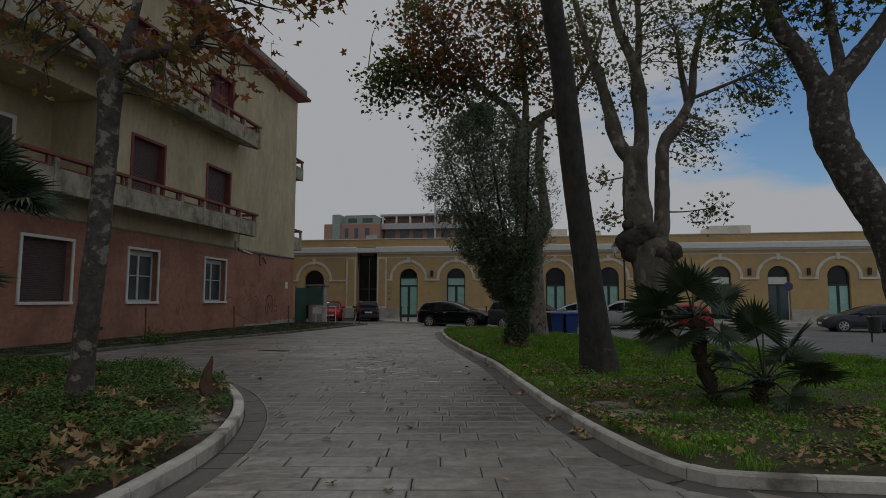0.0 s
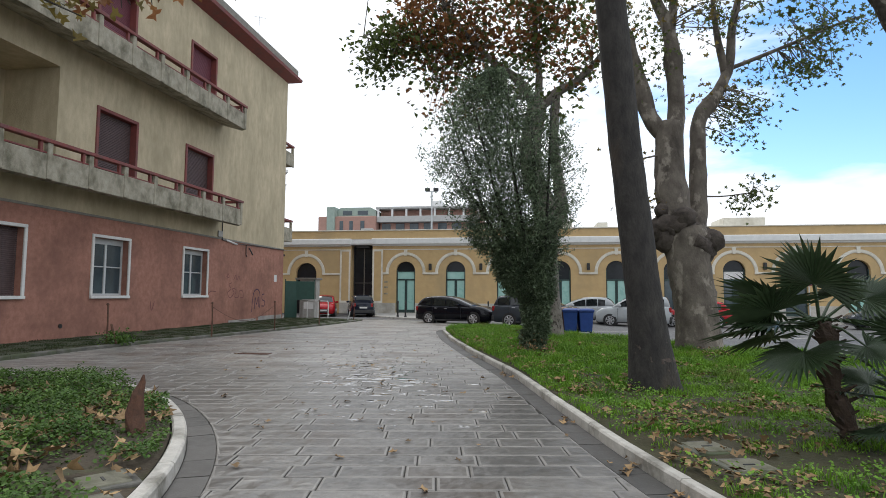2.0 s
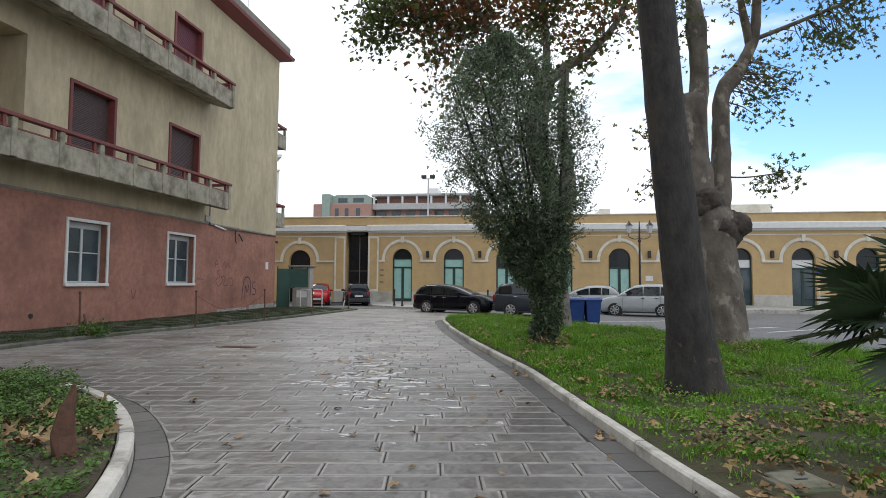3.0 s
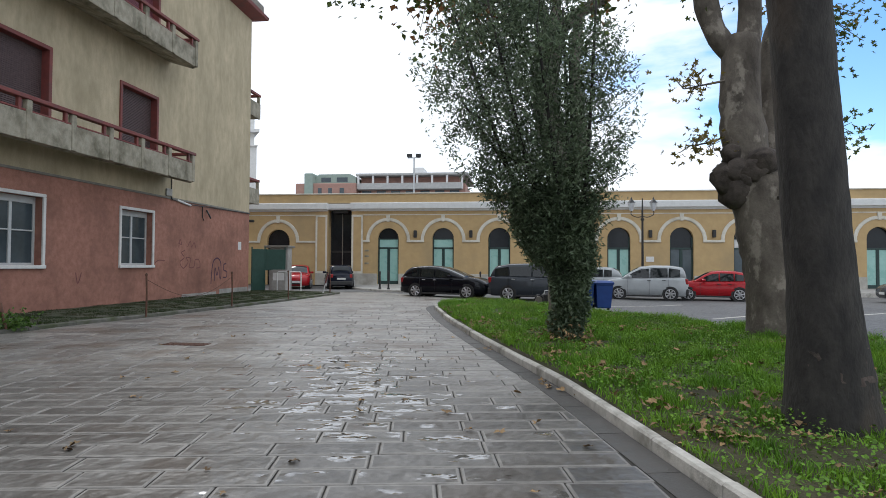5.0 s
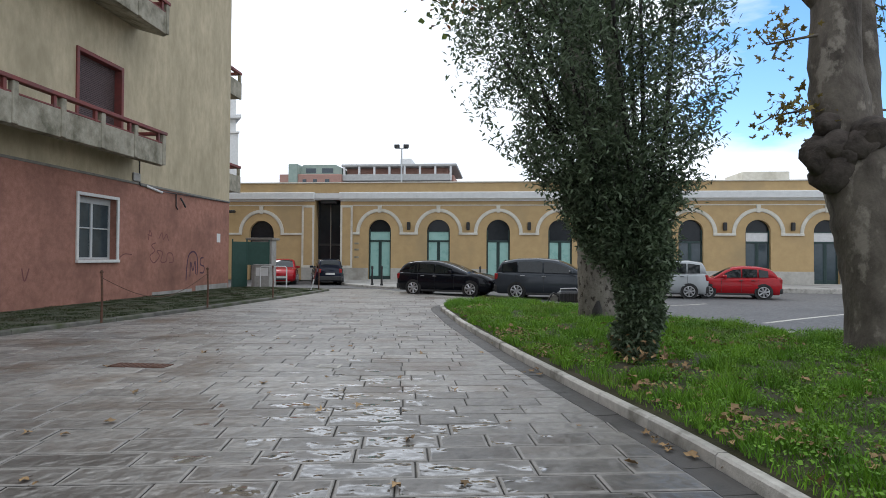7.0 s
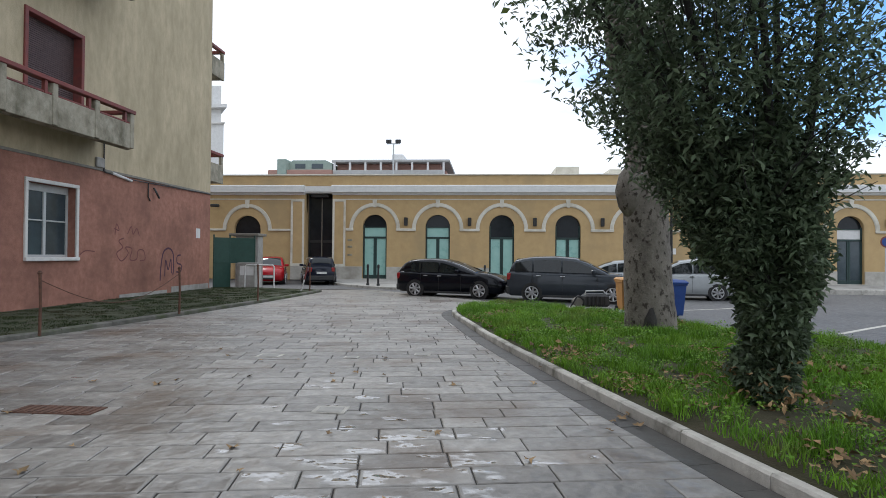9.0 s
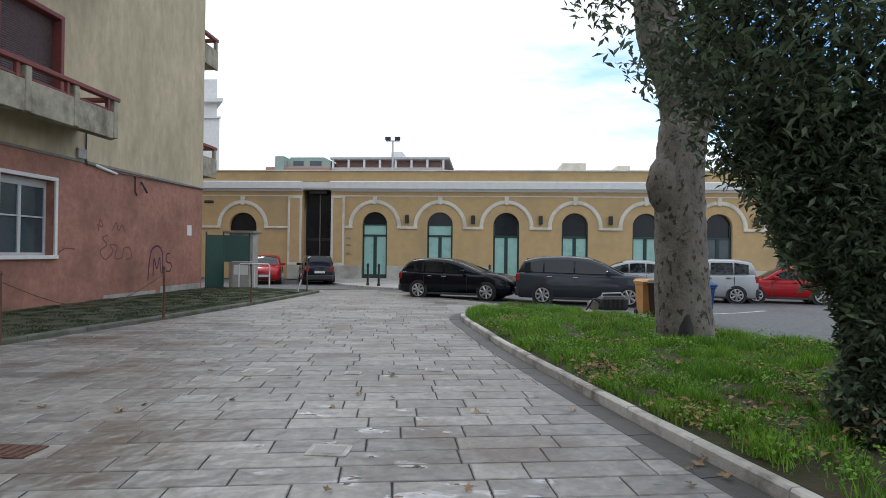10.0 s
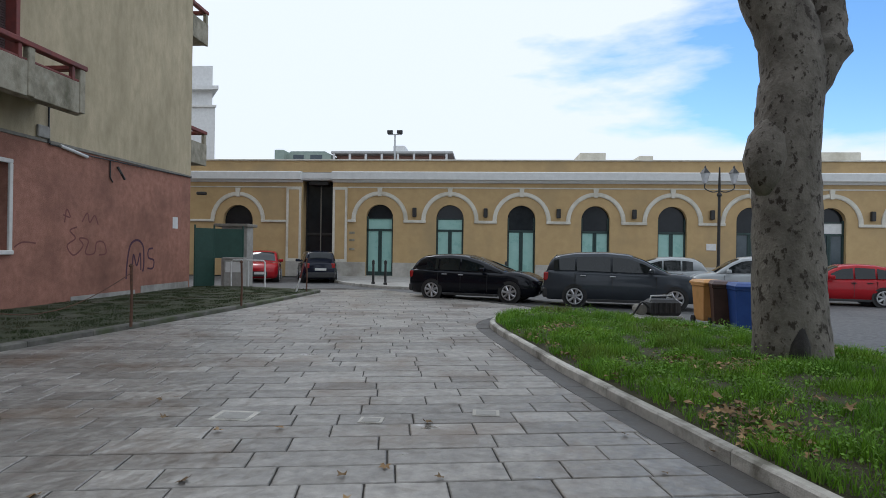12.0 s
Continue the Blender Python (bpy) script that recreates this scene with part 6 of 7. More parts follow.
def placed_palm(x, y, z, label, stems, seed):
    """A palm whose leaves are set one by one. stems: foot, head, then (leaf hub, blade radius)."""
    p = thing("fan_palm", x, y, z, label, "palm")
    r = random.Random(seed)
    k = 0
    for foot, head, leaves in stems:
        f0, h0 = Vector(foot), Vector(head)
        n = 10
        line = [f0.lerp(h0, i / n) + Vector((.03 * math.sin(i * .9), 0, 0)) for i in range(n + 1)]
        s = Shape().tube(line, [.085 + .018 * math.sin(i * 2.2) for i in range(n + 1)], 9, .18, r)
        for i in range(34):
            c = f0.lerp(h0, r.uniform(.05, 1))
            an = r.uniform(0, 6.28)
            s.tube([c, c + Vector((math.cos(an), math.sin(an), .6)) * r.uniform(.13, .21)], [.03, .008], 4)
        part("stem", s, M_FIBRE, p, "fibrous brown stem")
        for tip, rad in leaves:
            t = Vector(tip)
            part("stalk", Shape().tube([h0, h0.lerp(t, .5) + Vector((0, 0, .05)), t], [.018, .013, .01], 5), M_PALM, p)
            q = Shape()
            fan(q, h0, t, rad, seed * 50 + k, 30, 0.06)
            part("fan_leaf", q, M_PALM, p)
            k += 1
    return p


placed_palm(4.65, 8.5, 0.06, "low dark green fan palm with two stems on the lawn", [
    ((0, 0, 0), (-.22, .02, 1.22), [((-.70, -.12, 1.32), .62), ((-.60, .25, 1.42), .56), ((-.36, -.2, 1.60), .56), ((-.16, .22, 1.62), .54), ((-.50, -.28, .96), .54), ((-.55, .3, 1.05), .50),
                                    ((.14, -.10, 1.46), .40), ((.06, .22, 1.5), .40), ((.04, -.26, 1.02), .38), ((-.26, -.36, 1.25), .48), ((-.80, .1, 1.12), .54), ((-.62, -.05, 1.2), .5)]),
    ((.55, .05, 0), (.66, .04, .38), [((.52, -.05, 1.12), .46), ((.72, .2, 1.0), .44), ((.95, -.05, .82), .54), ((1.08, .18, .64), .50), ((1.25, -.05, .44), .48), ((.42, -.22, .52), .42), ((.66, -.32, .46), .40),
                                      ((.25, .05, .78), .38), ((.95, .35, .6), .42), ((.3, -.3, .35), .34), ((1.05, -.25, .55), .44), ((.1, -.35, .28), .36), ((.8, -.4, .25), .34), ((.35, .35, .6), .42), ((.0, .1, .55), .34)])], 4)
palm(-5.95, 7.45, 0.06, "dark green fan palm with a tall stem in the bed", [(0, 0, 2.95, -.05, .05, 20, .68), (-.3, .2, 1.5, -.3, 0, 8, .6)], 6)
# ---- parked cars ----
HATCH = ((-.490, .62), (-.472, .74), (-.435, .87), (-.38, .955), (-.28, .99), (-.16, 1.0), (-.05, .975), (.06, .89), (.16, .775), (.26, .655))
FAMILY = ((-.492, .58), (-.480, .70), (-.462, .82), (-.43, .925), (-.30, .985), (-.12, 1.0), (.03, .965), (.12, .87), (.20, .745), (.28, .63))
UPRIGHT = ((-.490, .56), (-.482, .70), (-.468, .84), (-.44, .945), (-.30, .995), (-.10, 1.0), (.05, .955), (.13, .865), (.21, .735), (.28, .62))
SMALL = ((-.480, .60), (-.462, .68), (-.43, .79), (-.375, .925), (-.25, .985), (-.10, 1.0), (.02, .965), (.10, .87), (.17, .75), (.235, .65))


def car(name, x, y, rz, label, P, length, height, width, roofline, glass_to=(-.40, .15), z=None, bright=True, group="parked cars"):
    """A parked car: lofted lower body, painted upper shell after its roofline, glass panes, wheels, lamps, mirrors. Its front points along its own +x."""
    c = thing(name, x, y, road_z(x, y) + 0.005 if z is None else z, label, "car", rz, group)
    Lh, Wd = length / 2, width / 2
    xs, zs = [p[0] * length for p in roofline], [p[1] * height for p in roofline]
    z_cowl, z_tail = zs[-1], zs[0]
    x_cowl = xs[-1]
    wb, wr = length * 0.30, 0.315

    def belt(px):
        u = (px + Lh) / length
        return height * (.665 - .055 * u)

    def half(px):
        u = abs(px) / Lh
        return Wd * (1 - .10 * max(0, u - .55) / .45 - .14 * max(0, u - .85) / .15)

    def deck(px):
        """Top of the lower body: belt under the cabin, bonnet before it, tail behind."""
        if px > x_cowl:
            u = (px - x_cowl) / (Lh - x_cowl)
            return z_cowl - (z_cowl - height * .44) * (.18 * u + .82 * u ** 3)
        return min(belt(px), z_tail + (px + Lh) * 1.6 + .02) if px < -Lh * .8 else belt(px)

    st = [-Lh, -Lh + .04, -Lh + .12, -Lh + .3, -wb - wr, -wb, -wb + wr, -.1 * length, .08 * length, wb - wr, wb, x_cowl, wb + wr, Lh - .3, Lh - .15, Lh - .05, Lh]
    rings = []
    for px in sorted(st):
        h, z1 = half(px), deck(px)
        e = max(0, abs(px) - (Lh - .12)) / .12
        z0 = .19 + .10 * e
        r = [(h * .84, z0), (h * .96, z0 + .05), (h, z0 + (z1 - z0) * .42), (h * .992, z0 + (z1 - z0) * .66), (h * .965, z0 + (z1 - z0) * .88), (h * .91, z1), (h * .5, z1 + .02), (h * .2, z1 + .028)]
        rings.append([(px, a, b) for a, b in r] + [(px, -a, b) for a, b in reversed(r)])
    part("body", Shape().loft(rings), P, c, "glossy painted body", smooth=True)

    def roof_at(px):
        return float(np.interp(px, xs, zs))

    def side_w(px, zz):
        """Half width of the upper shell at a height: it leans in towards the roof."""
        return half(px) * .925 - max(0.0, zz - belt(px)) * .27

    def over(px, k, lift):
        """A point across the top of the shell, k from -1 to 1."""
        zr = roof_at(px)
        w = side_w(px, zr) * .97
        return (px, w * k, zr + .035 * (1 - k * k) - .02 * k ** 4 + lift)

    stations = sorted({*xs, *[(a + b) / 2 for a, b in zip(xs, xs[1:])]})
    up = []
    for px in stations:
        zr, zb = roof_at(px), min(belt(px), roof_at(px)) - .05
        w0, w1 = half(px) * .925, side_w(px, max(zr, zb) - .04)
        up.append([(px, w0, zb), (px, w1, max(zr - .04, zb + .01))] + [over(px, k, 0) for k in (.92, .6, .25, -.25, -.6, -.92)] + [(px, -w1, max(zr - .04, zb + .01)), (px, -w0, zb)])
    part("upper_shell", Shape().loft([list(reversed(r)) for r in up]), P, c, "painted roof and pillars", smooth=True)

    def pane(name2, pts_top, pts_low, text):
        n = len(pts_top)
        s = Shape().add(pts_low + pts_top, [(i, i + 1, n + i + 1, n + i) for i in range(n - 1)])
        part(name2, s, M_CARGLASS, c, text, smooth=True)

    # windscreen and tail glass lie on the slopes of the shell
    ks = [-.86, -.6, -.3, 0, .3, .6, .86]
    i_f = max(range(len(zs)), key=lambda i: zs[i]) + 1
    i_r = 3
    for nm, xa, xb in (("windscreen", xs[i_f] + .10 * (xs[-1] - xs[i_f]), x_cowl - .05), ("rear_window", xs[1] + .02, xs[i_r] + .02)):
        cols = [xa + (xb - xa) * i / 5 for i in range(6)]
        s = Shape()
        for px in cols:
            s.v += [over(px, k * (1.04 if px == cols[0] else 1), .012) for k in ks]
        s.f = [(i * 7 + j, (i + 1) * 7 + j, (i + 1) * 7 + j + 1, i * 7 + j + 1) for i in range(5) for j in range(6)]
        part(nm, s, M_CARGLASS, c, "dark glass", smooth=True)
    # side windows, three a side, between the pillars
    g0, g1 = glass_to[0] * length, glass_to[1] * length
    cuts = [g0, g0 + (g1 - g0) * .24, g0 + (g1 - g0) * .60, g1]
    for sy in (-1, 1):
        for a, b in zip(cuts, cuts[1:]):
            a, b = a + .03, b - .03
            lo, hi = [], []
            for i in range(7):
                px = a + (b - a) * i / 6
                zl, zh = belt(px) + .025, max(belt(px) + .04, roof_at(px) - .105)
                lo.append((px, sy * (side_w(px, zl) + .010), zl))
                hi.append((px, sy * (side_w(px, zh) + .012), zh))
            pane("side_window", hi, lo, "dark side window")
        part("sill_trim", Shape().box(-wb + wr + .05, wb - wr - .05, sy * Wd * .955, sy * Wd * .995, .17, .25, .01), P_TRIM, c)
        for px in (cuts[1] + .12, cuts[2] - .05):
            part("door_handle", Shape().box(px, px + .17, sy * Wd * .975, sy * Wd * 1.012, belt(px) - .13, belt(px) - .10, .008), M_RIM if bright else P_TRIM, c)
        for px in (cuts[1] - .02, cuts[2] + .02, g1 + .10):
            part("door_seam", Shape().box(px, px + .010, sy * Wd * .95, sy * Wd * 1.001, .30, belt(px) - .06), M_BLACK, c)
        part("mirror", Shape().box(g1 - .10, g1 + .05, sy * Wd * .92, sy * (Wd + .16), belt(g1) + .02, belt(g1) + .15, .03), P, c)
        part("headlamp", Shape().loft([[(Lh - .62, sy * half(Lh - .62) * .93, deck(Lh - .62) - .08), (Lh - .62, sy * half(Lh - .62) * .90, deck(Lh - .62) - .01), (Lh - .58, sy * half(Lh - .58) * .70, deck(Lh - .58) + .012), (Lh - .58, sy * half(Lh - .58) * .72, deck(Lh - .58) - .06)],
                                       [(Lh - .10, sy * half(Lh - .10) * .97, height * .40), (Lh - .12, sy * half(Lh - .12) * .93, height * .47), (Lh - .05, sy * half(Lh) * .62, height * .475), (Lh + .005, sy * half(Lh) * .64, height * .40)]]), M_LAMP, c, "clear headlamp")
        part("tail_lamp", Shape().box(-Lh - .008, -Lh + .16, sy * half(-Lh) * .78, sy * half(-Lh) * 1.06, height * .47, height * .63, .03), M_TAIL, c, "red tail lamp")
        for sx in (-1, 1):
            hw = half(sx * wb)
            part("wheel_arch", Shape().tube([(sx * wb, sy * hw * .60, wr), (sx * wb, sy * hw * 1.006, wr)], wr + .05, 22), M_BLACK, c)
            ty = Shape()
            ty.loft([[(sx * wb + math.cos(q) * r, sy * yy, wr + math.sin(q) * r) for q in [k * math.pi / 10 for k in range(20)]] for yy, r in ((hw * .70, wr - .04), (hw * .72, wr), (hw * .985, wr), (hw * 1.02, wr - .03), (hw * 1.022, wr - .10))])
            wl = part("wheel", ty, M_TYRE, c, "black tyre with alloy rim")
            rm = Shape()
            for k in range(7):
                q = k * math.pi * 2 / 7 + .3
                rm.tube([(sx * wb, sy * hw * 1.026, wr), (sx * wb + math.cos(q) * (wr - .1), sy * hw * 1.026, wr + math.sin(q) * (wr - .1))], [.035, .045], 6)
            rm.tube([(sx * wb, sy * hw * 1.0, wr), (sx * wb, sy * hw * 1.035, wr)], [.06, .055], 10)
            part("rim", rm, M_RIM, wl)
            ring = Shape()
            n = 20
            ring.loft([[(sx * wb + math.cos(k * 2 * math.pi / n) * r, sy * yy, wr + math.sin(k * 2 * math.pi / n) * r) for r, yy in ((wr - .075, hw * 1.022), (wr - .075, hw * 1.034), (wr - .11, hw * 1.034), (wr - .11, hw * 1.022))] for k in range(n + 1)], caps=False)
            part("rim_ring", ring, M_RIM, wl)
    part("rear_bumper", Shape().box(-Lh - .035, -Lh + .14, -Wd * .80, Wd * .80, .25, height * .34, .04), P_TRIM, c)
    part("grille", Shape().box(Lh - .10, Lh + .014, -Wd * .40, Wd * .40, .28, height * .36, .02), P_TRIM, c)
    part("number_plate", Shape().box(-Lh - .045, -Lh - .02, -.26, .26, height * .40, height * .40 + .11), M_PLATE, c, "white number plate")
    part("front_plate", Shape().box(Lh + .0, Lh + .03, -.26, .26, .38, .49), M_PLATE, c, "white number plate")
    return c


car("hatchback_car", -2.45, 33.65, -17, "glossy black hatchback parked before the station", P_BLACK, 4.35, 1.47, 1.80, HATCH, (-.36, .11))
car("family_car", 1.95, 32.2, -11, "dark grey family car parked behind the lawn", P_GREY, 4.6, 1.60, 1.83, FAMILY, (-.44, .17))
car("compact_car", 7.14, 36.0, 167, "silver compact car parked with its tail to the lawn", P_SILVER, 3.95, 1.66, 1.70, UPRIGHT, (-.42, .17), bright=False)
car("hatchback_car", 10.33, 35.95, 167, "small red hatchback parked in a row", P_RED, 3.75, 1.43, 1.61, SMALL, (-.36, .12), bright=False)
car("compact_car", 4.5, 38.2, 170, "silver hatchback parked by the station footway", P_SILVER, 4.0, 1.50, 1.70, HATCH, (-.36, .11))
car("saloon_car", 19.9, 35.2, 172, "grey car parked at the far end", P_GREY, 4.3, 1.45, 1.75, HATCH, (-.36, .11))
car("hatchback_car", -10.6, 42.5, 112, "dark blue hatchback parked with its tail outwards", P_NAVY, 3.9, 1.47, 1.66, UPRIGHT, (-.42, .17))
car("hatchback_car", -13.15, 42.0, -72, "red hatchback parked nose outwards by the wall", P_RED, 3.8, 1.45, 1.65, SMALL, (-.36, .12))

# ---- street furniture ----
def wheelie_bin(x, y, rz, material, lid, label, slim=1.0):
    b = thing("wheelie_bin", x, y, -0.045, label, "bin", rz, "bins by the lawn")
    s = Shape().loft([[(-a, -d, z), (a, -d, z), (a, d, z), (-a, d, z)] for a, d, z in ((.22, .24, .10), (.23, .26, .14), (.28, .33, .90), (.30, .36, .92), (.30, .36, .96))])
    part("body", s, material, b, "moulded plastic body")
    part("lid", Shape().loft([[(-a, -d - .02, z), (a, -d - .02, z), (a, d + .06, z), (-a, d + .06, z)] for a, d, z in ((.305, .37, .96), (.31, .38, 1.0), (.25, .28, 1.06))]), lid, b)
    part("handle", Shape().tube([(-.22, .42, .98), (-.22, .46, .98), (.22, .46, .98), (.22, .42, .98)], .018, 6), lid, b)
    b.scale = (slim, slim, 0.97)
    for sx in (-1, 1):
        part("wheel", Shape().tube([(sx * .24, .26, .10), (sx * .30, .26, .10)], .10, 12), M_TYRE, b)
    return b


M_BIN_Y = mat("yellow_plastic", (0.60, 0.30, 0.09), (0.68, 0.37, 0.14), 4, 0.5, None, 0.05, stain=(0.35, 0.2, 0.05))
M_BIN_B = mat("blue_plastic", (0.012, 0.05, 0.22), (0.02, 0.07, 0.28), 4, 0.45, None, 0.05)
M_BIN_N = mat("brown_plastic", (0.05, 0.022, 0.016), (0.08, 0.035, 0.025), 4, 0.5, None, 0.05)
wheelie_bin(2.88, 28.0, 8, M_BIN_Y, M_BIN_Y, "yellow wheeled bin with a pale lid", 0.8)
wheelie_bin(3.02, 27.35, -14, M_BIN_N, M_BIN_N, "brown wheeled bin beside the yellow one")
wheelie_bin(3.16, 26.65, -8, M_BIN_B, M_BIN_B, "blue wheeled bin at the lawn edge")
wheelie_bin(3.72, 26.65, 6, M_BIN_B, M_BIN_B, "blue wheeled bin standing behind the lawn")

scrap = thing("scrap_heap", 2.05, 29.0, -0.045, "dark heap of scrap machinery dumped at the kerb", "rubbish", 8)
part("base_plate", Shape().box(-.62, .55, -.30, .28, .0, .09, .03), M_GREY_CONC, scrap, "grey base plate")
part("housing", Shape().loft([[(-a + .12, -d, z), (a + .12, -d, z), (a + .12, d, z), (-a + .12, d, z)] for a, d, z in ((.34, .22, .09), (.38, .25, .16), (.37, .24, .40), (.28, .16, .48))]), P_TRIM, scrap, "dark metal housing")
for k in range(5):
    part("fin", Shape().box(-.20 + k * .13, -.14 + k * .13, -.27, -.22, .15, .42, .01), M_BLACK, scrap)
part("drum", Shape().tube([(-.42, -.12, .22), (-.42, .2, .22)], .13, 12), M_ROOF, scrap, "grey round drum")
part("handle_bar", Shape().tube([(-.22, -.1, .44), (-.20, -.1, .56), (.34, -.1, .58), (.46, -.1, .44)], .022, 6), M_ALU, scrap, "bent tube")
part("hose", Shape().tube(curve3([(-.3, -.2, .3), (-.5, -.3, .42), (-.62, -.2, .2), (-.7, -.1, .03)]), .025, 6), M_BLACK, scrap)

# lamp post with two lanterns
lp = thing("street_lamp", 8.08, 40.8, 0.07, "old dark iron street lamp with two lanterns", "lamp")
part("post", Shape().tube([(0, 0, 0), (0, 0, .25), (0, 0, .5), (0, 0, .9), (0, 0, 1.0), (0, 0, 4.6), (0, 0, 5.35)], [.16, .15, .11, .10, .075, .055, .03], 10), M_BLACK, lp, "slender iron post")
part("collar", Shape().tube([(0, 0, 4.05), (0, 0, 4.12), (0, 0, 4.2)], [.09, .11, .08], 10), M_BLACK, lp)
for sx in (-1, 1):
    ar = part("arm", Shape().tube(curve3([(0, 0, 4.3), (sx * .3, 0, 4.25), (sx * .62, 0, 4.4), (sx * .62, 0, 4.62)]), .025, 6), M_BLACK, lp, "curved iron arm")
    part("lantern", Shape().loft([[(sx * .62 + math.cos(k * math.pi / 3) * r, math.sin(k * math.pi / 3) * r, z) for k in range(6)] for r, z in ((.09, 4.62), (.20, 5.05), (.22, 5.08))]), M_LAMP, ar, "pale glass lantern")
    part("lantern_cap", Shape().loft([[(sx * .62 + math.cos(k * math.pi / 3) * r, math.sin(k * math.pi / 3) * r, z) for k in range(6)] for r, z in ((.24, 5.08), (.10, 5.25), (.06, 5.3), (.02, 5.42))]), M_BLACK, ar)

# bollards by the station footway
for x, y in ((-7.05, 39.0), (-6.45, 38.6), (-1.3, 40.4), (2.75, 40.7)):
    b = thing("bollard", x, y, 0.07, "dark iron bollard on the footway", "bollard", group="bollards")
    part("shaft", Shape().tube([(0, 0, 0), (0, 0, .08), (0, 0, .1), (0, 0, .85), (0, 0, .88), (0, 0, 1.0), (0, 0, 1.04)], [.08, .08, .055, .05, .065, .06, .02], 10), M_BLACK, b)

# chain posts along the verge
POSTS = [(-10.28, 17.3), (-9.0, 20.6), (-8.62, 24.6), (-8.3, 28.7), (-8.25, 33.9)]
for i, (x, y) in enumerate(POSTS):
    b = thing("chain_post", x - .12, y, 0.07, "thin rusty post with a sagging chain", "post", group="posts along the verge")
    part("rod", Shape().tube([(0, 0, 0), (0.01, 0, .6), (-.01, 0, 1.12)], [.028, .024, .026], 7), M_RUST, b)
    part("knob", Shape().tube([(-.01, 0, 1.10), (-.01, 0, 1.13), (-.01, 0, 1.17)], [.03, .045, .015], 7), M_RUST, b)
    if i + 1 < len(POSTS) and i in (1,):
        nx, ny = POSTS[i + 1][0] - x, POSTS[i + 1][1] - y
        part("chain", Shape().tube([(nx * k / 12, ny * k / 12, 1.0 - .55 * math.sin(math.pi * k / 12)) for k in range(13)], .008, 5), M_RUST, b, "sagging rusty chain")
s = Shape().tube([(-10.05, 17.25, .08), (-10.35, 17.4, .62)], .03, 6)
solid("broken_post", s, M_RUST, "broken rusty post leaning over weeds", "post")
P = nrg.normal(size=(420, 3)) * np.array([.2, .22, .13]) + np.array([-10.1, 17.4, .2])
P[:, 2] = np.abs(P[:, 2] - .08) + .08
v, f = leaf_quads(P, .09, 1.0, .6, .3)
tagged(scatter("weed_tuft", v, f, M_WEED), "green weed tuft round a broken post", "weeds", kind="stuff")

# green metal fence by the house corner
fe = thing("green_fence", -12.6, 35.9, 0.0, "dark green sheet metal fence panels on posts", "fence")
for i, (x0, y0, x1, y1) in enumerate(((-13.05, 35.15, -12.62, 35.75), (-12.6, 35.8, -11.75, 36.35))):
    dx, dy = x1 - x0, y1 - y0
    l = math.hypot(dx, dy)
    nx, ny = -dy / l * .02, dx / l * .02
    part("panel", Shape().prism([(x0 - nx, y0 - ny), (x1 - nx, y1 - ny), (x1 + nx, y1 + ny), (x0 + nx, y0 + ny)], .06 if i == 0 else 1.15, 2.28), M_GREENF, fe, world=True)
    part("rail", Shape().prism([(x0 - nx * 2, y0 - ny * 2), (x1 - nx * 2, y1 - ny * 2), (x1 + nx * 2, y1 + ny * 2), (x0 + nx * 2, y0 + ny * 2)], 1.15, 1.2), M_GREENF, fe, world=True)
for x, y in ((-13.05, 35.15), (-12.61, 35.77), (-11.73, 36.37)):
    part("post", Shape().tube([(x, y, 0), (x, y, 2.4)], .035, 8), M_GREENF, fe, world=True)

kiosk = thing("gate_pillar", -12.5, 37.6, -0.04, "grey concrete gate shelter with a flat roof slab", "shelter")
part("wall", Shape().box(-.55, .55, -.3, .3, 0, 2.45, .02), M_GREY_CONC, kiosk)
part("roof_slab", Shape().box(-.8, .65, -.5, .5, 2.45, 2.57, .02), M_ROOF, kiosk)
cab = thing("utility_cabinet", -11.75, 35.75, 0.0, "grey utility cabinet with a torn white poster", "cabinet")
part("body", Shape().box(-.38, .38, -.18, .18, 0, 1.12, .02), M_GREY_CONC, cab)
part("top", Shape().box(-.42, .42, -.22, .22, 1.12, 1.18, .015), M_GREY_CONC, cab)
part("poster", Shape().box(-.3, .32, -.19, -.184, .62, 1.02), M_WHITE, cab, "torn white poster")

rail = thing("tube_railing", -11.1, 35.45, 0.0, "white tubular railing at the verge end", "railing")
part("top_bar", Shape().tube([(-.72, .12, 0), (-.72, .12, 1.02), (-.66, .11, 1.08), (.62, -.1, 1.08), (.68, -.11, 1.02), (.68, -.11, 0)], .03, 8), M_WHITE, rail)
part("mid_post", Shape().tube([(0, 0, 0), (0, 0, 1.08)], .025, 8), M_WHITE, rail)
pst = thing("red_white_post", -8.45, 33.7, 0.05, "leaning red and white barrier post", "post")
part("lower", Shape().tube([(-.25, .1, 0), (-.1, .05, .5)], .03, 8), M_WHITE, pst)
part("upper", Shape().tube([(-.1, .05, .5), (.04, 0, 1.0)], .03, 8), M_RED, pst)

# no-parking sign on the station footway
sg = thing("road_sign", 18.25, 40.7, 0.07, "round no-parking sign on a grey pole", "sign")
part("pole", Shape().tube([(0, 0, 0), (0, 0, 2.6)], .03, 8), M_ALU, sg)
part("disc", Shape().tube([(0, -.04, 2.35), (0, -.06, 2.35)], .28, 20), M_RED, sg)
part("face", Shape().tube([(0, -.055, 2.35), (0, -.068, 2.35)], .21, 20), M_BIN_B, sg)
lb = thing("litter_bin", 14.6, 24.0, -0.045, "small dark litter bin on a post", "bin")
part("drum", Shape().tube([(0, 0, .35), (0, 0, .4), (0, 0, .95), (0, 0, .98)], [.17, .2, .23, .2], 14), M_BLACK, lb)
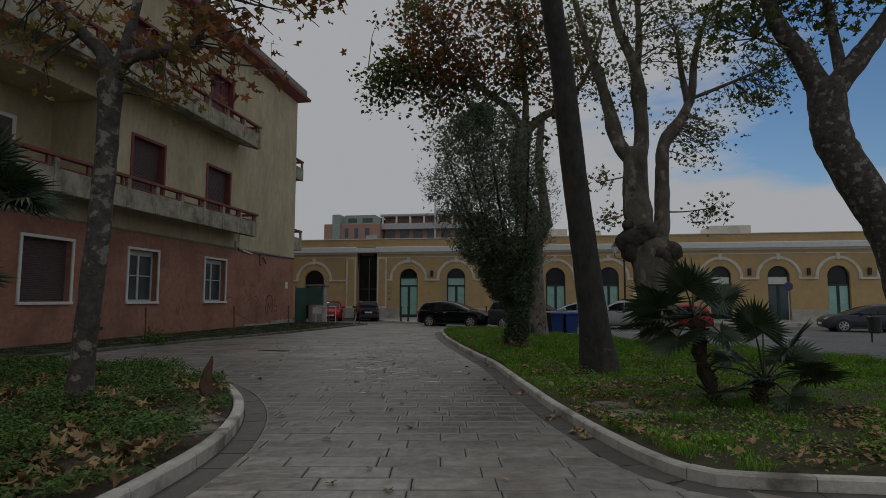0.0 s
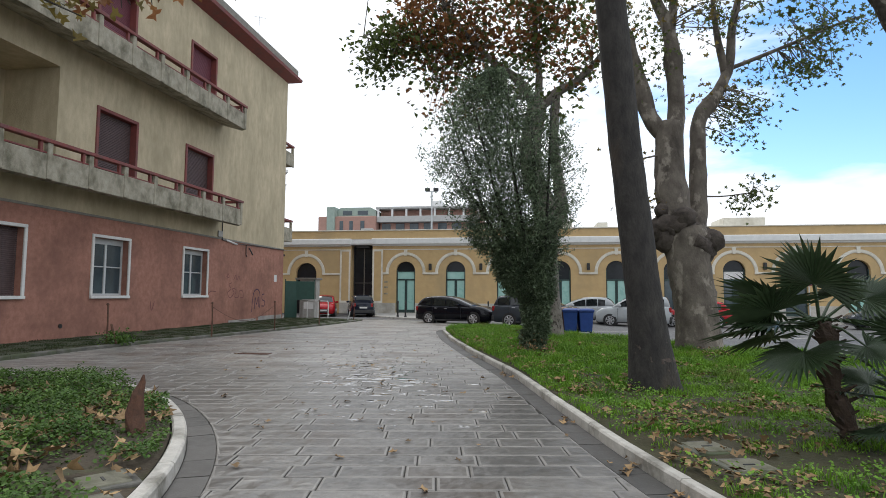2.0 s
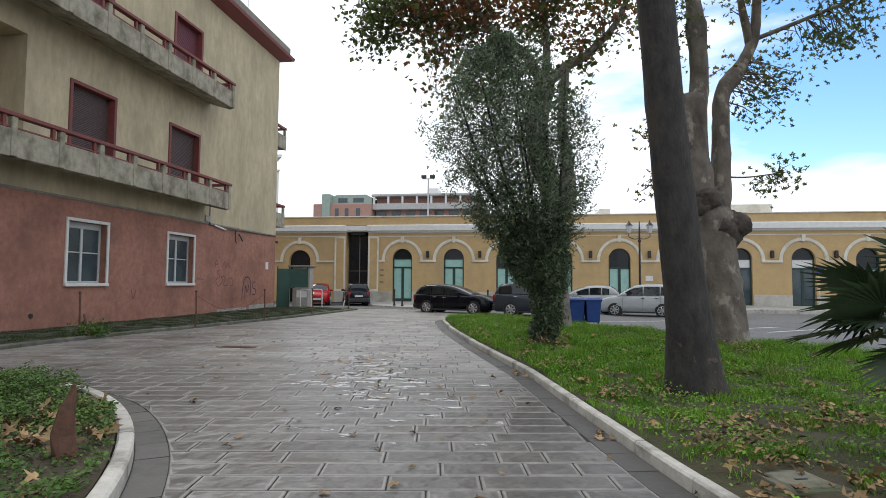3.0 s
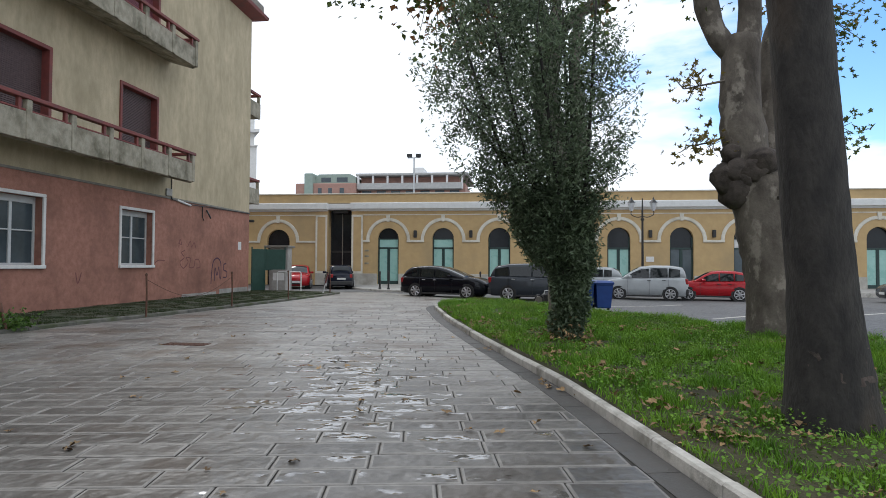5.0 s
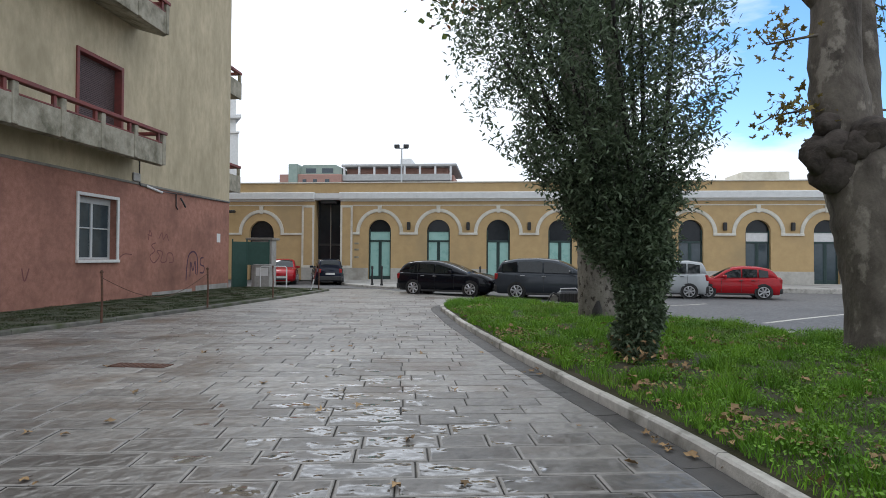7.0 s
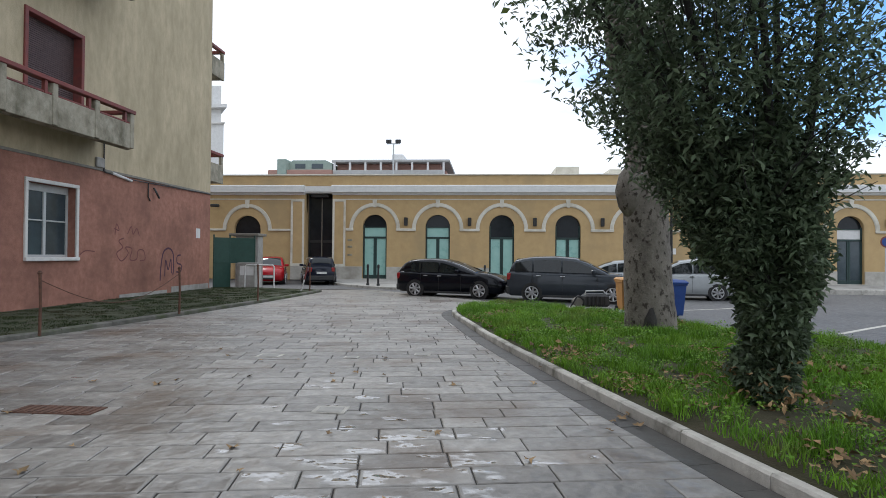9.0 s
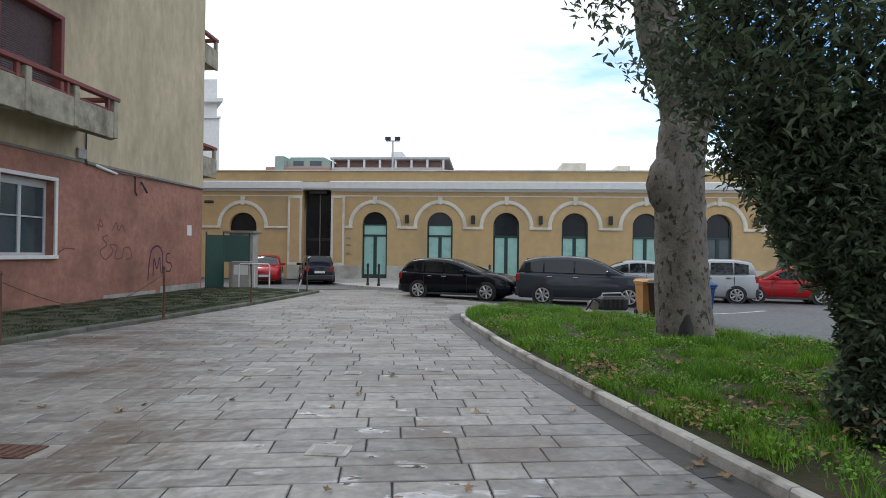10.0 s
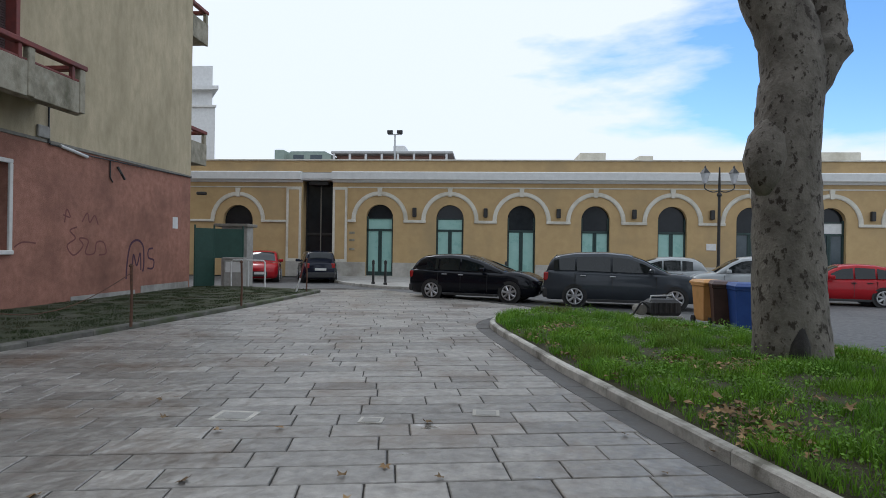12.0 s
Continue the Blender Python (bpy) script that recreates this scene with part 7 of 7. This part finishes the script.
part("post", Shape().tube([(0, .22, 0), (0, .22, 1.1)], .03, 8), M_BLACK, lb)

M_COVER = mat("mossy_concrete_lid", (0.14, 0.135, 0.10), (0.24, 0.23, 0.17), 7, 0.9, None, 0.3, 60, stain=(0.08, 0.085, 0.045), stain_scale=3)
# inspection covers set in lawn and bed
for (x, y), rz, z in zip(COVERS, (17, 17, -40, -40), (0.125, 0.12, 0.125, 0.12)):
    m = thing("inspection_cover", x, y, z, "square mossy concrete inspection cover in a frame", "manhole cover", rz, "inspection covers")
    part("frame", Shape().box(-.23, .23, -.23, .23, -.08, .0, .01), M_KERB_L, m)
    part("lid", Shape().box(-.17, .17, -.17, .17, -.01, .010, .008), M_COVER, m)
    part("lift_slot", Shape().box(-.05, .05, -.01, .01, .005, .0145), M_BLACK, m)
# small square covers in the paving
for x, y, w in ((-4.48, 19.55, .19), (-3.2, 19.57, .11), (-2.15, 19.93, .13), (-2.7, 16.6, .17), (-1.5, 17.9, .09)):
    m = thing("paving_cover", x, y, 0.0035, "small pale square cover in the paving", "manhole cover", group="covers in the paving")
    part("plate", Shape().box(-w, w, -w * .8, w * .8, -.02, .0035, .002), M_KERB, m)
    part("rim", Shape().box(-w * .75, w * .75, -w * .55, w * .55, .0, .006, .002), M_GREY_CONC, m)
dg = thing("drain_grate", -5.38, 16.3, 0.004, "rusty iron drain grate in the paving", "drain")
part("frame", Shape().box(-.42, .42, -.14, .14, -.03, .004), M_RUST, dg)
for k in range(10):
    part("bar", Shape().box(-.39 + k * .08, -.35 + k * .08, -.12, .12, .003, .010), M_RUST, dg)
# dry stump at the bed's edge
st = Shape().tube([(-2.35, 7.8, .08), (-2.37, 7.8, .3), (-2.33, 7.8, .5), (-2.30, 7.81, .62), (-2.28, 7.8, .70)], [.10, .09, .06, .03, .008], 8, .2, rnd)
solid("dry_shoot", st, M_RUST, "dry red-brown shoot at the edge of the bed", "plant")

# white road lines on the asphalt
for x0, y0, x1, y1 in ((6.5, 24.0, 11.0, 28.0), (9.2, 24.4, 14.2, 28.6), (4.3, 29.2, 7.8, 32.0)):
    d = Vector((x1 - x0, y1 - y0))
    nn = Vector((-d.y, d.x)).normalized() * .06
    rings = []
    for k in range(13):
        px, py = x0 + d.x * k / 12, y0 + d.y * k / 12
        zz = road_z(px, py)
        rings.append([(px - nn.x, py - nn.y, zz - .01), (px + nn.x, py + nn.y, zz - .01), (px + nn.x, py + nn.y, zz + .004), (px - nn.x, py - nn.y, zz + .004)])
    solid("road_line", Shape().loft(rings), M_KERB, "worn white parking line", "road marking", "structure")

# ---- the town behind the station ----
blk = thing("apartment_block", -27, 95, 0, "distant terracotta and pale green apartment block", "building")
part("wall", Shape().box(-36.0, -26.0, 95, 108, 0, 15.2, .1), M_BRICKB, blk, world=True)
part("stair_tower", Shape().box(-34.4, -33.0, 94.6, 100, 0, 16.8, .1), M_MINT, blk, world=True)
part("penthouse", Shape().loft([[(x0, 96, z), (x1, 96, z), (x1, 106, z), (x0, 106, z)] for x0, x1, z in ((-33, -26.2, 15.2), (-33, -26.2, 16.3), (-32.4, -27.2, 16.8))]), M_MINT, blk, "pale green top storey", world=True)
for x, z, w in ((-32, 15.5, 1.6), (-29.4, 15.5, 1.8), (-32.2, 12.8, .6), (-28.6, 12.8, .7), (-30.5, 12.8, .6)):
    part("window", Shape().box(x, x + w, 94.93 if z < 15 else 95.95, 95.05 if z < 15 else 96.05, z, z + (1.6 if z < 15 else .75)), M_GLASS, blk, world=True)
part("balcony", Shape().box(-36.2, -34.5, 94, 95, 11.2, 12.2, .05), M_BLOCK, blk, world=True)
part("balcony", Shape().box(-28.2, -26.2, 94, 95, 12.0, 13.0, .05), M_BLOCK, blk, world=True)
blk2 = thing("apartment_block", -16, 97, 0, "distant grey apartment block with long balconies", "building")
part("wall", Shape().box(-25.8, -8.5, 97, 110, 0, 15.2, .1), M_BRICKB, blk2, world=True)
part("roof", Shape().box(-26.2, -8.0, 95.6, 110.5, 16.4, 16.8, .1), M_BLOCK, blk2, world=True)
part("top_storey", Shape().box(-25.8, -9.5, 97.5, 110, 15.2, 16.4, .1), M_BRICKB, blk2, world=True)
part("lift_house", Shape().box(-17.4, -15.6, 99, 103, 16.8, 18.2, .1), M_WHITE, blk2, world=True)
for z in (14.2, 11.2, 8.2):
    part("balcony", Shape().box(-26.0, -9.0, 95.6, 97, z, z + 1.0, .05), M_BLOCK, blk2, "long grey balcony", world=True)
    for k in range(7):
        x = -25.4 + k * 2.4
        part("window", Shape().box(x, x + 1.5, 96.9, 97.05, z + 1.0 - 3.0 + .3, z - .1), M_GLASS, blk2, world=True)
for k in range(8):
    part("column", Shape().box(-25.9 + k * 2.4, -25.6 + k * 2.4, 95.7, 96, 14.2, 16.4), M_WHITE, blk2, world=True)
fl = thing("floodlight_mast", -15.2, 93, 0, "tall grey floodlight mast", "lamp")
part("mast", Shape().tube([(0, 0, 0), (0, 0, 18.0)], [.22, .12], 8), M_ALU, fl)
part("cross_arm", Shape().box(-1.0, 1.0, -.08, .08, 17.9, 18.05, .02), M_ALU, fl)
for k in (-.9, -.5, .5, .9):
    part("floodlight", Shape().box(k - .2, k + .2, -.3, .05, 18.05, 18.55, .04), M_BLACK, fl)
# the far blocks stand well beyond the railway
for ob in (blk, blk2, fl):
    o = ORIGIN[ob.name]
    ob.matrix_basis = Matrix.Translation((1.465 + (o.x - 1.465) * 1.35 + (0.9 if ob is fl else 2.2), 3.0 + (o.y - 3.0) * 1.35, -0.54 if ob is fl else -1.5)) @ Matrix.Scale(1.35, 4)
wb = thing("white_building", -29, 66, 0, "white rendered building behind the station", "building")
part("wall", Shape().prism([(-40, 60), (-24.5, 60), (-34, 74), (-46, 74)], 0, 13.1), M_WHITE, wb, world=True)
part("upper_wall", Shape().prism([(-40, 60.3), (-24.9, 60.3), (-34.4, 74), (-46, 74)], 13.1, 16.5), M_WHITE, wb, world=True)
part("cornice", Shape().prism([(-40, 59.7), (-24.1, 59.7), (-33.8, 74), (-46, 74)], 14.4, 14.7), M_WHITE, wb, world=True)
part("ledge", Shape().prism([(-40, 59.8), (-24.3, 59.8), (-33.9, 74), (-46, 74)], 13.0, 13.15), M_FRAME, wb, world=True)
